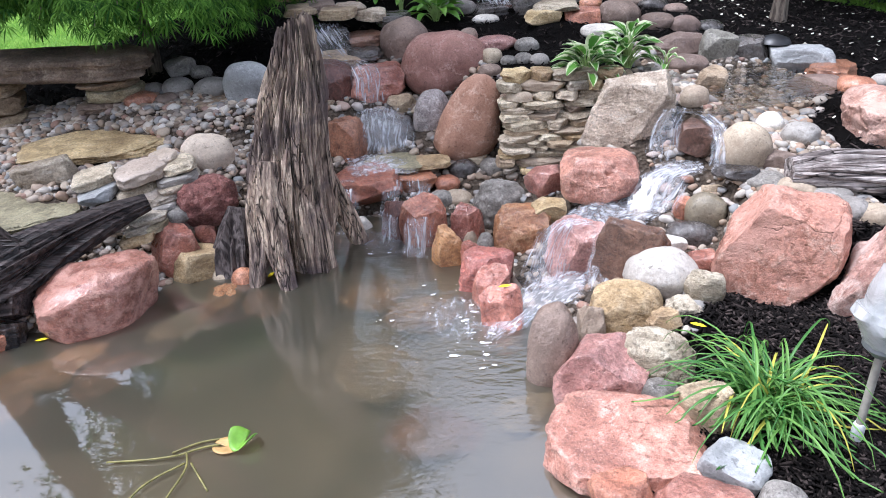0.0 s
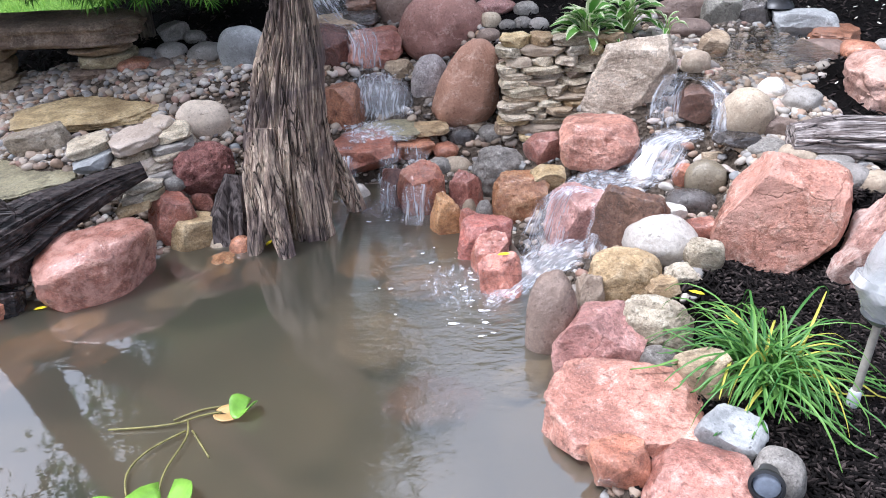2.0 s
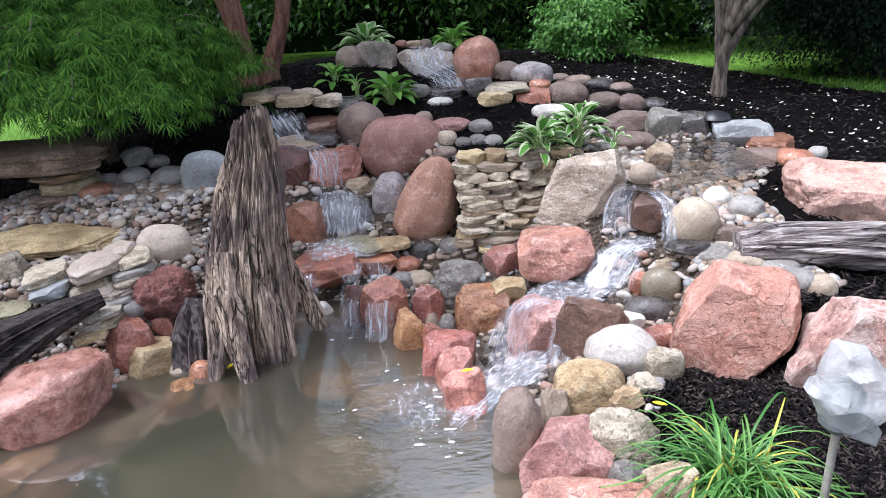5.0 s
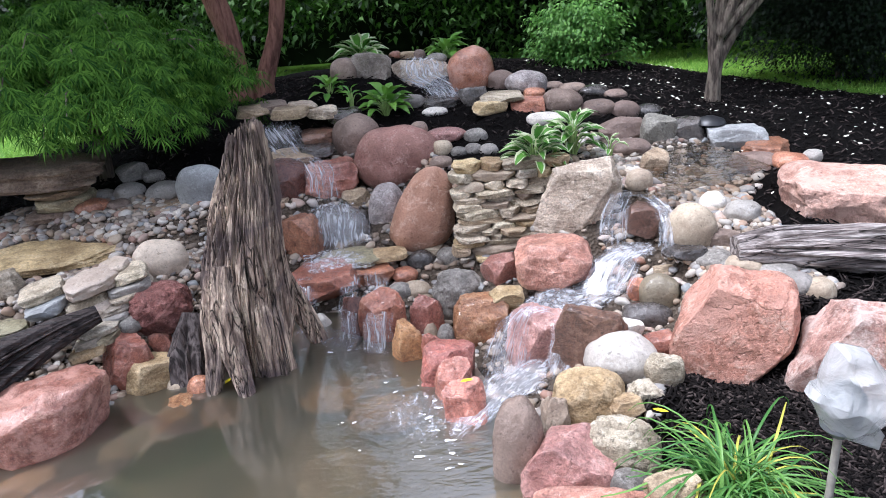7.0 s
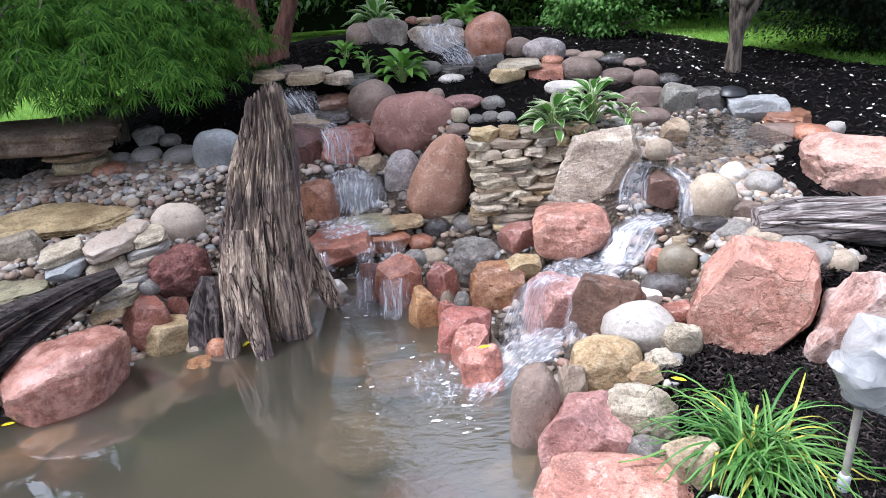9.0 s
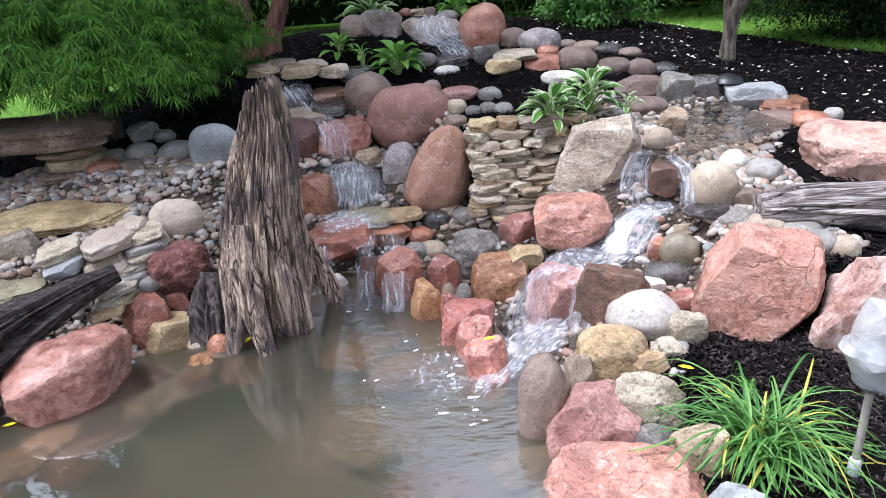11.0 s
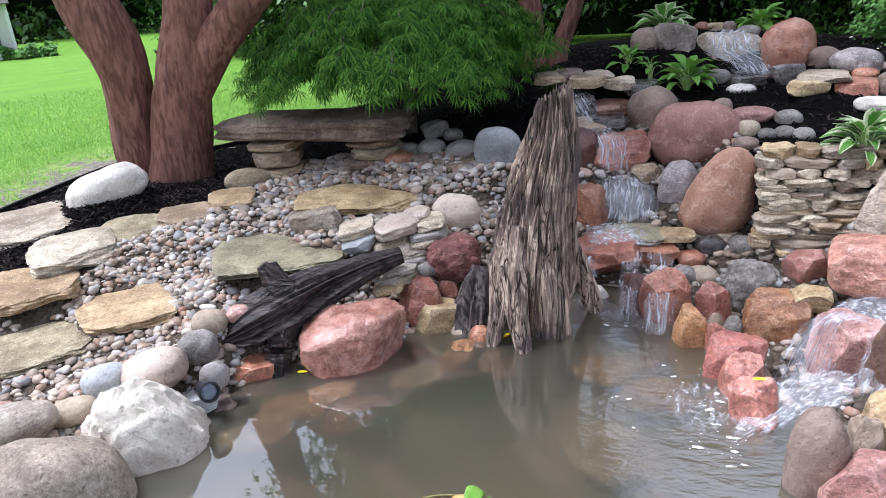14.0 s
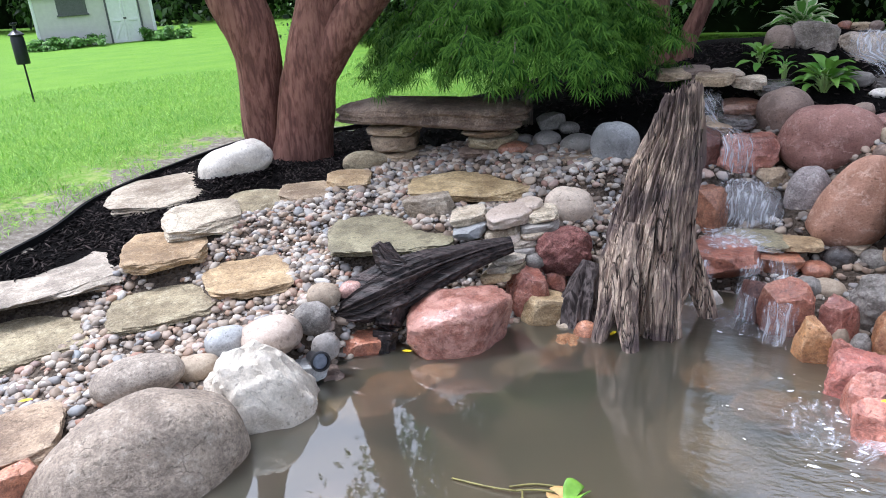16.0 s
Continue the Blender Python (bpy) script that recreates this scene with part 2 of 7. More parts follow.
def leafy(name, light, dark, rough=0.45, through_light=0.25, edge=None, gloss=0.35):
    """Leaves: colour varies from leaf to leaf; some light passes through."""
    k = Mat(name)
    rnd = k.n.new("ShaderNodeNewGeometry").outputs["Random Per Island"]
    ob = k.n.new("ShaderNodeObjectInfo").outputs["Random"]
    f = k.math("FRACT", k.math("ADD", rnd, ob))
    c = k.ramp(f, [(0.0, dark), (1.0, light)])
    if edge:
        uv = k.n.new("ShaderNodeTexCoord").outputs["UV"]
        u = k.put("ShaderNodeSeparateXYZ", Vector=uv).outputs[0]
        w = k.math("ADD", k.math("ABSOLUTE", k.math("SUBTRACT", u, 0.5)), k.math("MULTIPLY", k.math("SUBTRACT", k.noise(60.0, 3), 0.5), 0.22))
        c = k.mix(k.ramp(w, [(0.30, (0, 0, 0)), (0.36, (1, 1, 1))]), c, edge)
    k.finish(c, rough, gloss)
    tr = k.put("ShaderNodeBsdfTranslucent", Color=c)
    mixer = k.put("ShaderNodeMixShader", Fac=through_light)
    k.l.new(k.bsdf.outputs[0], mixer.inputs[1])
    k.l.new(tr.outputs[0], mixer.inputs[2])
    k.l.new(mixer.outputs[0], k.n["Material Output"].inputs["Surface"])
    return k.m


def wood(name, light, dark, crack, axis="Z", rough=0.8, grain=1.0, relief=0.8, along=3.2):
    k = Mat(name)
    s = [58 * grain, 58 * grain, 58 * grain]
    s["XYZ".index(axis)] = along * grain
    co = k.put("ShaderNodeMapping", Vector=k.co, Scale=s).outputs[0]
    a = k.noise(1.0, 3, 0.55, co, 0.25)
    b = k.noise(3.0, 2, 0.5, co, 0.1)
    big = k.noise(5.0, 4)
    c = k.ramp(a, [(0.36, crack), (0.44, dark), (0.56, light)])
    c = k.mix(k.math("MULTIPLY", b, 0.3), c, dark)
    split = k.noise(0.42, 3, 0.6, co, 0.5)
    c = k.mix(k.ramp(split, [(0.36, (0.85, 0.85, 0.85)), (0.45, (0, 0, 0))]), c, crack)
    c = k.mix(k.ramp(big, [(0.4, (0, 0, 0)), (0.7, (0.55, 0.55, 0.55))]), c, tuple(0.55 * v for v in dark))
    k.bump(k.math("ADD", k.math("ADD", a, k.math("MULTIPLY", b, 0.3)), k.math("MULTIPLY", split, 1.2)), relief, 0.016)
    return k.finish(c, rough, 0.3)


def weathered(name, pale, grey, crack, axis="Z", along=1.6, stain_shade=(0.09, 0.07, 0.07), patch_mix=0.8):
    """Old bare wood: pale and grey streaks along the grain, thin dark splits, large dark patches that paint in stains
    and shaded sides.
    """
    k = Mat(name)
    s = [34.0, 34.0, 34.0]
    s["XYZ".index(axis)] = along
    co = k.put("ShaderNodeMapping", Vector=k.co, Scale=s).outputs[0]
    streak, fine = k.noise(1.0, 4, 0.6, co, 0.3), k.noise(3.4, 3, 0.6, co, 0.1)
    c = k.ramp(streak, [(0.34, tuple(0.5 * v for v in grey)), (0.46, grey), (0.58, pale)])
    c = k.mix(1.0, c, k.ramp(fine, [(0.3, (0.55, 0.55, 0.55)), (0.65, (1.15, 1.15, 1.15))]), "MULTIPLY")
    dark_patch = k.ramp(k.noise(3.4, 6, 0.6, None, 0.6), [(0.46, (0, 0, 0)), (0.60, (patch_mix,) * 3)])
    c = k.mix(dark_patch, c, stain_shade)
    splits = []
    for scale, width in ((0.42, 0.014), (1.1, 0.014)):
        d = k.math("ABSOLUTE", k.math("SUBTRACT", k.noise(scale, 2, 0.5, co, 0.12), 0.5))
        splits.append(k.ramp(d, [(0.0, (1, 1, 1)), (width, (0, 0, 0))]))
    split = k.math("MAXIMUM", splits[0], k.math("MULTIPLY", splits[1], 0.4))
    c = k.mix(split, c, crack)
    k.bump(k.math("SUBTRACT", k.math("ADD", streak, k.math("MULTIPLY", fine, 0.35)), k.math("MULTIPLY", split, 0.8)), 1.0, 0.014)
    return k.finish(c, 0.65, 0.35)


def ground_mats():
    k = Mat("soil_gravel")
    n = k.put("ShaderNodeTexVoronoi", Vector=k.co, Scale=55.0)
    c = k.mix(0.55, k.ramp(n.outputs["Color"], [(0.2, (0.025, 0.019, 0.014)), (0.5, (0.07, 0.052, 0.038)), (0.9, (0.17, 0.14, 0.11))]), k.ramp(k.noise(9.0, 6), [(0.3, (0.03, 0.022, 0.016)), (0.7, (0.11, 0.08, 0.055))]))
    k.bump(n.outputs["Distance"], 0.8, 0.02)
    gravel = k.finish(c, 0.85, 0.3)
    k = Mat("dark_mulch")
    a = k.noise(45.0, 6, 0.75, None, 1.5)
    c = k.ramp(a, [(0.3, (0.003, 0.0026, 0.0026)), (0.55, (0.007, 0.006, 0.0056)), (0.75, (0.020, 0.016, 0.0145))])
    k.bump(a, 1.0, 0.03)
    mulch = k.finish(c, 0.95, 0.06)
    k = Mat("lawn")
    a, b = k.noise(1.3, 5, 0.6), k.noise(60.0, 4, 0.7)
    c = k.ramp(a, [(0.3, (0.11, 0.25, 0.02)), (0.7, (0.18, 0.335, 0.03))])
    c = k.mix(k.math("MULTIPLY", b, 0.55), c, (0.085, 0.195, 0.022))
    worn = k.n.new("ShaderNodeVertexColor")
    worn.layer_name = "worn"
    bare = k.math("ADD", worn.outputs["Color"], k.math("MULTIPLY", k.math("SUBTRACT", k.noise(7.0, 6, 0.7), 0.5), 2.6))
    soil = k.ramp(k.noise(22.0, 6, 0.7), [(0.3, (0.10, 0.08, 0.06)), (0.55, (0.24, 0.21, 0.17)), (0.7, (0.42, 0.39, 0.34))])
    straw = k.mix(k.ramp(k.noise(16.0, 5, 0.7), [(0.4, (0, 0, 0)), (0.6, (0.8, 0.8, 0.8))]), c, (0.34, 0.36, 0.13))
    c = k.mix(k.ramp(worn.outputs["Color"], [(0.05, (0, 0, 0)), (0.5, (1, 1, 1))]), c, straw)
    c = k.mix(k.ramp(bare, [(0.55, (0, 0, 0)), (0.72, (1, 1, 1))]), c, soil)
    k.bump(b, 0.7, 0.03)
    lawn = k.finish(c, 0.8, 0.2)
    k = Mat("pond_silt")
    c = k.ramp(k.noise(3.0, 6), [(0.3, (0.10, 0.075, 0.05)), (0.7, (0.24, 0.185, 0.125))])
    silt = k.finish(c, 0.9, 0.2)
    return [gravel, mulch, lawn, silt]


GROUNDS = ground_mats()
BARK_RED = wood("bark_red_brown", (0.30, 0.15, 0.11), (0.20, 0.092, 0.068), (0.12, 0.052, 0.04), "Z", 0.9, 0.6, 0.9, 12.0)
BARK_GREY = wood("bark_grey_brown", (0.24, 0.20, 0.155), (0.13, 0.10, 0.08), (0.045, 0.034, 0.028), "Z", 0.85, 0.7, 1.0, 12.0)
# the purple-dark colour paints patches for the stump's shaded right side
DRIFT = weathered("weathered_stump_wood", (0.64, 0.50, 0.38), (0.32, 0.23, 0.178), (0.025, 0.018, 0.015), "Z", 1.3, (0.10, 0.073, 0.075), 0.8)
DRIFT_LOG = weathered("weathered_log_wood", (0.58, 0.51, 0.47), (0.20, 0.16, 0.145), (0.008, 0.006, 0.006), "X", 0.9, (0.05, 0.04, 0.038), 0.65)
DARK_ROOT = wood("dark_weathered_root", (0.17, 0.14, 0.13), (0.075, 0.058, 0.054), (0.012, 0.009, 0.008), "Z", 0.75, 1.0, 1.0)
BLACK_LOG = wood("wet_black_wood", (0.075, 0.055, 0.05), (0.028, 0.02, 0.018), (0.005, 0.004, 0.004), "X", 0.5, 0.7, 1.0, 2.0)
LEAF_MAPLE = leafy("lacy_maple_leaf", (0.13, 0.27, 0.033), (0.014, 0.06, 0.009), 0.75, 0.3, None, 0.12)
LEAF_WOODS = leafy("woodland_leaf", (0.10, 0.21, 0.04), (0.006, 0.018, 0.005), 0.5, 0.2)
LEAF_SHRUB = leafy("shrub_leaf", (0.20, 0.40, 0.08), (0.06, 0.18, 0.028), 0.5, 0.3)
LEAF_YEW = leafy("dark_evergreen_leaf", (0.011, 0.028, 0.008), (0.003, 0.009, 0.003), 0.55, 0.1)
LEAF_HOSTA = leafy("hosta_leaf", (0.13, 0.30, 0.05), (0.07, 0.20, 0.03), 0.4, 0.3, (0.62, 0.66, 0.44))
LEAF_HOSTA_PLAIN = leafy("plain_hosta_leaf", (0.20, 0.38, 0.06), (0.10, 0.26, 0.035), 0.4, 0.3)
LEAF_GRASS = leafy("grass_clump_blade", (0.19, 0.37, 0.085), (0.05, 0.17, 0.035), 0.4, 0.3)
LEAF_YELLOW = leafy("yellowed_blade", (0.62, 0.58, 0.10), (0.45, 0.42, 0.07), 0.45, 0.3)
LAWN_BLADE = leafy("lawn_blade", (0.36, 0.55, 0.11), (0.11, 0.29, 0.032), 0.6, 0.4)


def water_material():
    k = Mat("murky_pond_water")
    pos = k.n.new("ShaderNodeNewGeometry").outputs["Position"]
    near = k.put("ShaderNodeVectorMath")
    near.operation = "DISTANCE"
    k.l.new(pos, near.inputs[0])
    near.inputs[1].default_value = (0.22, 2.35, 0)
    ledge = k.put("ShaderNodeVectorMath")
    ledge.operation = "DISTANCE"
    k.l.new(pos, ledge.inputs[0])
    ledge.inputs[1].default_value = (-0.3, 3.3, 0)
    far = k.math("MINIMUM", near.outputs["Value"], k.math("MULTIPLY", ledge.outputs["Value"], 1.3))
    agitation = k.ramp(k.math("DIVIDE", far, 2.0), [(0.08, (1, 1, 1)), (0.2, (0.55, 0.55, 0.55)), (0.36, (0.22, 0.22, 0.22)), (0.6, (0.07, 0.07, 0.07)), (1.0, (0.015, 0.015, 0.015))])
    stretch = k.put("ShaderNodeMapping", Vector=pos, Scale=(5.0, 11.0, 1.0), Rotation=(0, 0, radians(-20))).outputs[0]
    ripple = k.math("ADD", k.noise(1.6, 3, 0.5, stretch, 0.6), k.math("MULTIPLY", k.noise(5.0, 2, 0.5, stretch), 0.3))
    bump = k.put("ShaderNodeBump", Height=k.math("MULTIPLY", ripple, agitation), Strength=0.4, Distance=0.016)
    murk = k.ramp(k.noise(1.7, 4, 0.6, pos), [(0.3, (0.058, 0.058, 0.044)), (0.7, (0.086, 0.080, 0.058))])
    body = k.put("ShaderNodeBsdfDiffuse", Color=murk)
    clear = k.put("ShaderNodeBsdfRefraction", Color=(0.86, 0.80, 0.66, 1), Roughness=0.32, IOR=1.33)
    depth = k.put("ShaderNodeMixShader", Fac=0.62)
    k.l.new(clear.outputs[0], depth.inputs[1])
    k.l.new(body.outputs[0], depth.inputs[2])
    gloss = k.put("ShaderNodeBsdfGlossy", Roughness=0.02, Color=(1, 1, 1, 1), Normal=bump.outputs[0])
    fres = k.put("ShaderNodeFresnel", IOR=2.5, Normal=bump.outputs[0])
    top = k.put("ShaderNodeMixShader", Fac=fres.outputs[0])
    k.l.new(depth.outputs[0], top.inputs[1])
    k.l.new(gloss.outputs[0], top.inputs[2])
    k.l.new(top.outputs[0], k.n["Material Output"].inputs["Surface"])
    return k.m


def falling_water(name, cover, streak, haze):
    """Broken white water: soft bright streaks over a thin haze, frayed away at the sheet's borders."""
    k = Mat(name)
    co = k.put("ShaderNodeMapping", Vector=k.n.new("ShaderNodeTexCoord").outputs["UV"], Scale=streak).outputs[0]
    a = k.noise(1.0, 5, 0.62, co, 0.6)
    f = k.ramp(a, [(0.63 - cover * 0.4, (0, 0, 0)), (0.90 - cover * 0.4, (1, 1, 1))])
    border = k.n.new("ShaderNodeUVMap")
    border.uv_map = "Border"
    x, y, _ = k.put("ShaderNodeSeparateXYZ", Vector=border.outputs[0]).outputs
    u = k.math("SUBTRACT", 0.5, k.math("ABSOLUTE", k.math("SUBTRACT", x, 0.5)))
    v = k.math("SUBTRACT", 0.5, k.math("ABSOLUTE", k.math("SUBTRACT", y, 0.5)))
    edge = k.math("MINIMUM", 1.0, k.math("MULTIPLY", k.math("MULTIPLY", u, 3.0), k.math("MINIMUM", 1.0, k.math("MULTIPLY", v, 6.0))))
    edge = k.math("ADD", edge, k.math("MULTIPLY", k.math("SUBTRACT", a, 0.5), 1.6))
    edge = k.ramp(edge, [(0.1, (0, 0, 0)), (0.7, (1, 1, 1))])
    f = k.math("MULTIPLY", k.math("MAXIMUM", f, haze), edge)
    white = k.put("ShaderNodeBsdfDiffuse", Color=(0.80, 0.82, 0.87, 1))
    thin = k.put("ShaderNodeBsdfTranslucent", Color=(0.80, 0.82, 0.87, 1))
    body = k.put("ShaderNodeMixShader", Fac=0.4)
    k.l.new(white.outputs[0], body.inputs[1])
    k.l.new(thin.outputs[0], body.inputs[2])
    shine = k.put("ShaderNodeBsdfGlossy", Roughness=0.12, Color=(1, 1, 1, 1))
    clear = k.put("ShaderNodeBsdfTransparent", Color=(0.97, 0.97, 0.98, 1))
    wet = k.put("ShaderNodeMixShader", Fac=k.math("MULTIPLY", edge, 0.05))
    k.l.new(clear.outputs[0], wet.inputs[1])
    k.l.new(shine.outputs[0], wet.inputs[2])
    mixer = k.put("ShaderNodeMixShader", Fac=k.math("MULTIPLY", f, 0.85))
    k.l.new(wet.outputs[0], mixer.inputs[1])
    k.l.new(body.outputs[0], mixer.inputs[2])
    k.l.new(mixer.outputs[0], k.n["Material Output"].inputs["Surface"])
    return k.m


WATER = water_material()
FALL = falling_water("falling_water", 0.52, (12.0, 2.2, 1.0), 0.26)
FALL_THIN = falling_water("thin_falling_water", 0.42, (14.0, 1.4, 1.0), 0.10)
FOAM = falling_water("foaming_water", 0.54, (8.0, 7.0, 1.0), 0.30)
FROTH = falling_water("white_froth", 0.60, (8.0, 7.0, 1.0), 0.34)
DRIFTING = falling_water("drifting_froth", 0.33, (6.0, 9.0, 1.0), 0.05)

# ---- building helpers ----
COUNT = [0]


def mesh_object(name, verts, faces, material, parent=None, smooth=True, sharp=None, uvs=None):
    data = bpy.data.meshes.new(name)
    data.from_pydata([tuple(v) for v in verts], [], faces)
    if uvs is not None:
        layer = data.uv_layers.new(name="UVMap")
        idx = np.empty(len(data.loops), dtype=np.int32)
        data.loops.foreach_get("vertex_index", idx)
        layer.data.foreach_set("uv", np.asarray(uvs, dtype=np.float32)[idx].ravel())
    if smooth:
        data.polygons.foreach_set("use_smooth", [True] * len(data.polygons))
        if sharp:
            data.set_sharp_from_angle(angle=radians(sharp))
    if material:
        data.materials.append(material)
    data.update()
    ob = new(name, data)
    ob.parent = parent
    return ob


def empty(name, m, label, category, group=""):
    ob = new(name)
    ob.empty_display_size = 0.1
    ob.matrix_world = m
    return tagged(ob, label, category, group)


def part(name, bm, material, parent, label=""):
    data = bpy.data.meshes.new(name)
    bm.to_mesh(data)
    bm.free()
    data.materials.append(material)
    ob = new(name, data)
    ob.parent = parent
    return tagged(ob, label)


def ico(level):
    bm = bmesh.new()
    bmesh.ops.create_icosphere(bm, subdivisions=level, radius=1)
    v = np.array([x.co[:] for x in bm.verts])
    f = [[x.index for x in face.verts] for face in bm.faces]
    bm.free()
    return v, f


ICO = {n: ico(n) for n in (1, 2, 3, 4, 5)}


def fbm(p, seed, freq, octaves=3):
    return sum(noise.noise(Vector(p) * freq * 2**o + Vector((seed * 7.3, seed * 1.7, o * 3.1))) / 2**o for o in range(octaves))


def stone_shape(size, shape, seed, level, cuts=()):
    """Points of a stone that fills a box of that size: rounded, rough, blocky with cut faces, or a flat slab."""
    rng = random.Random(seed)
    v, faces = ICO[level]
    power = {"round": 2.25, "rough": 2.3, "lump": 2.5, "pad": 3.2, "block": 2.5, "slab": 4.5, "flag": 6.0, "crag": 5.0}[shape]
    v = v / (np.abs(v) ** power).sum(1, keepdims=True) ** (1 / power)
    low = {"round": 0.12, "rough": 0.15, "lump": 0.22, "pad": 0.15, "block": 0.18, "slab": 0.16, "flag": 0.13, "crag": 0.11}[shape]
    v = np.array([p * (1 + low * fbm(p, seed, 0.9, 2)) for p in v])
    if shape not in ("round", "rough"):
        planes = []
        if shape == "block":
            turn = Euler((rng.uniform(-0.25, 0.25), rng.uniform(-0.25, 0.25), rng.uniform(-0.5, 0.5))).to_matrix()
            planes = [(np.array(turn @ Vector(d)), rng.uniform(0.66, 0.82)) for d in ((1, 0, 0), (-1, 0, 0), (0, 1, 0), (0, -1, 0), (0, 0, 1), (0, 0, -1))]
        for _ in range({"block": 12, "lump": 13, "pad": 4, "slab": 10, "flag": 8, "crag": 15}[shape]):
            n = np.array([rng.gauss(0, 1), rng.gauss(0, 1), rng.gauss(0, 0.8 if shape in ("block", "lump", "crag") else 0.12)])
            planes.append((n / np.linalg.norm(n), rng.uniform({"flag": 0.80, "crag": 0.79}.get(shape, 0.68), 0.93)))
        planes += [(np.array(c[:3]) / np.linalg.norm(c[:3]), c[3]) for c in cuts]
        for n, near in planes:
            reach = (v @ n).max() * near
            over = np.clip(v @ n - reach, 0, None)
            v = v - over[:, None] * n * {"block": 0.98, "lump": 0.92, "pad": 0.7, "crag": 1.0}.get(shape, 0.95)
    mid, fine = {"round": (0.02, 0.004), "rough": (0.09, 0.04), "lump": (0.055, 0.03), "pad": (0.04, 0.02), "block": (0.035, 0.018), "slab": (0.045, 0.018), "flag": (0.05, 0.02), "crag": (0.026, 0.016)}[shape]
    out = []
    for p in v:
        k = 1 + mid * fbm(p, seed + 5, 2.6, 3)
        if level > 3:
            k += fine * fbm(p, seed + 9, 9.0, 3)
            if shape in ("crag", "block"):
                q = Vector(p) + 0.22 * noise.noise_vector(Vector(p) * 2.2 + Vector((seed, 0, 0)))
                k += 0.020 * noise.cell(q * 2.6 + Vector((0, seed, 0))) + 0.008 * noise.cell(q * 6.5)
        out.append(p * k)
    v = np.array(out)
    v -= (v.max(0) + v.min(0)) / 2
    v /= np.abs(v).max(0)
    return v * (np.array(size) / 2), faces


SEATS = []  # where the stones sit: x, y and the height of the earth round them


def rock(name, loc, size, yaw, shape, stuff, label, lean=0.0, roll=0.0, taper=0.0, skew=0.0, cuts=()):
    COUNT[0] += 1
    level = 5 if max(size) > 0.26 else 4 if max(size) > 0.12 else 3
    v, f = stone_shape(size, shape, COUNT[0] * 3 + 11, level, cuts)
    v[:, :2] *= (1 - taper * v[:, 2:] / size[2])
    v[:, 0] += skew * v[:, 2]
    ob = mesh_object(name, v, f, STONES[stuff], None, True, 30 if shape != "round" else None)
    ob.matrix_world = pose(*loc, lean, roll, yaw)
    words = {"boulder": "boulder", "rock": "rock", "cobble": "cobble", "slab": "stone slab", "flagstone": "flagstone"}
    tagged(ob, label, words[name], "flagstones on the bank" if name == "flagstone" else "stones of the water garden")
    on_top = any(w in label for w in (" on the block", "resting on", "on rocks", "ledge", "overhanging", "under murky"))
    if not on_top:
        base = loc[2] - size[2] / 2
        SEATS.append((loc[0], loc[1], base + min(0.3 * size[2], 0.12) if shape != "flag" else loc[2] + size[2] * 0.1))
    return ob


# ---- stones, one by one ----
rock("boulder", (-0.19, 4.75, 0.69), (0.33, 0.30, 0.33), 3, "round", "brown", "rounded grey-brown boulder beside the upper cascade")
rock("boulder", (0.06, 4.50, 0.60), (0.55, 0.44, 0.41), -0, "round", "purple", "large rounded purple-brown boulder above the cascade")
rock("boulder", (-0.03, 4.15, 0.37), (0.23, 0.18, 0.32), 1, "round", "speck", "speckled light grey boulder beside the cascade")
rock("boulder", (0.19, 3.98, 0.39), (0.36, 0.25, 0.53), -2, "round", "purple2", "tall leaning red-brown boulder against stacked stones", taper=0.55, skew=0.28)
rock("rock", (-0.65, 4.35, 0.54), (0.29, 0.23, 0.28), 9, "crag", "darkred", "dark red-brown blocky rock beside the fall")
rock("rock", (-0.37, 4.42, 0.51), (0.36, 0.29, 0.24), 5, "crag", "red", "wet red block under the upper fall")
rock("rock", (-0.22, 4.32, 0.41), (0.20, 0.18, 0.12), 3, "block", "tan", "small tan rock under the red block")
rock("rock", (-0.69, 4.25, 0.45), (0.16, 0.20, 0.05), 10, "slab", "tan", "flat brown stone beside the cascade")
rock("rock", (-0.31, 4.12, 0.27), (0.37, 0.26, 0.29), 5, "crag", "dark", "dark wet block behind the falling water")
rock("rock", (-0.54, 3.95, 0.29), (0.27, 0.24, 0.31), 8, "block", "orange2", "orange-brown rounded block beside the plunge pool")
rock("slab", (-0.27, 3.82, 0.20), (0.34, 0.28, 0.045), 4, "flag", "moss2", "flat tan ledge slab with running water")
rock("slab", (-0.05, 3.82, 0.20), (0.24, 0.20, 0.04), 1, "flag", "yellow", "flat yellowish ledge slab with running water")
rock("rock", (-0.42, 3.66, 0.12), (0.42, 0.32, 0.22), 7, "crag", "red2", "wet red ledge rock overhanging the pond", cuts=((0.3, -0.7, -0.7, 0.55), (0, -0.15, 1, 0.8)))
# added rock whose dark colour fills in the shadow below the overhang
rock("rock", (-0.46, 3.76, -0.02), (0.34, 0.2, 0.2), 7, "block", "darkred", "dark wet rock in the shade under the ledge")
rock("rock", (-0.15, 3.74, 0.11), (0.27, 0.22, 0.14), 3, "block", "red2", "wet red ledge rock under the slab")
rock("rock", (-0.19, 3.32, 0.03), (0.26, 0.18, 0.34), 4, "block", "darkred", "wet dark red rock at the waterline")
rock("rock", (-0.09, 3.21, 0.06), (0.25, 0.17, 0.39), 2, "block", "red2", "wet red rock at the waterline")
rock("cobble", (-0.42, 3.42, -0.03), (0.11, 0.10, 0.17), 7, "round", "white", "small white flat cobble in the falling water")
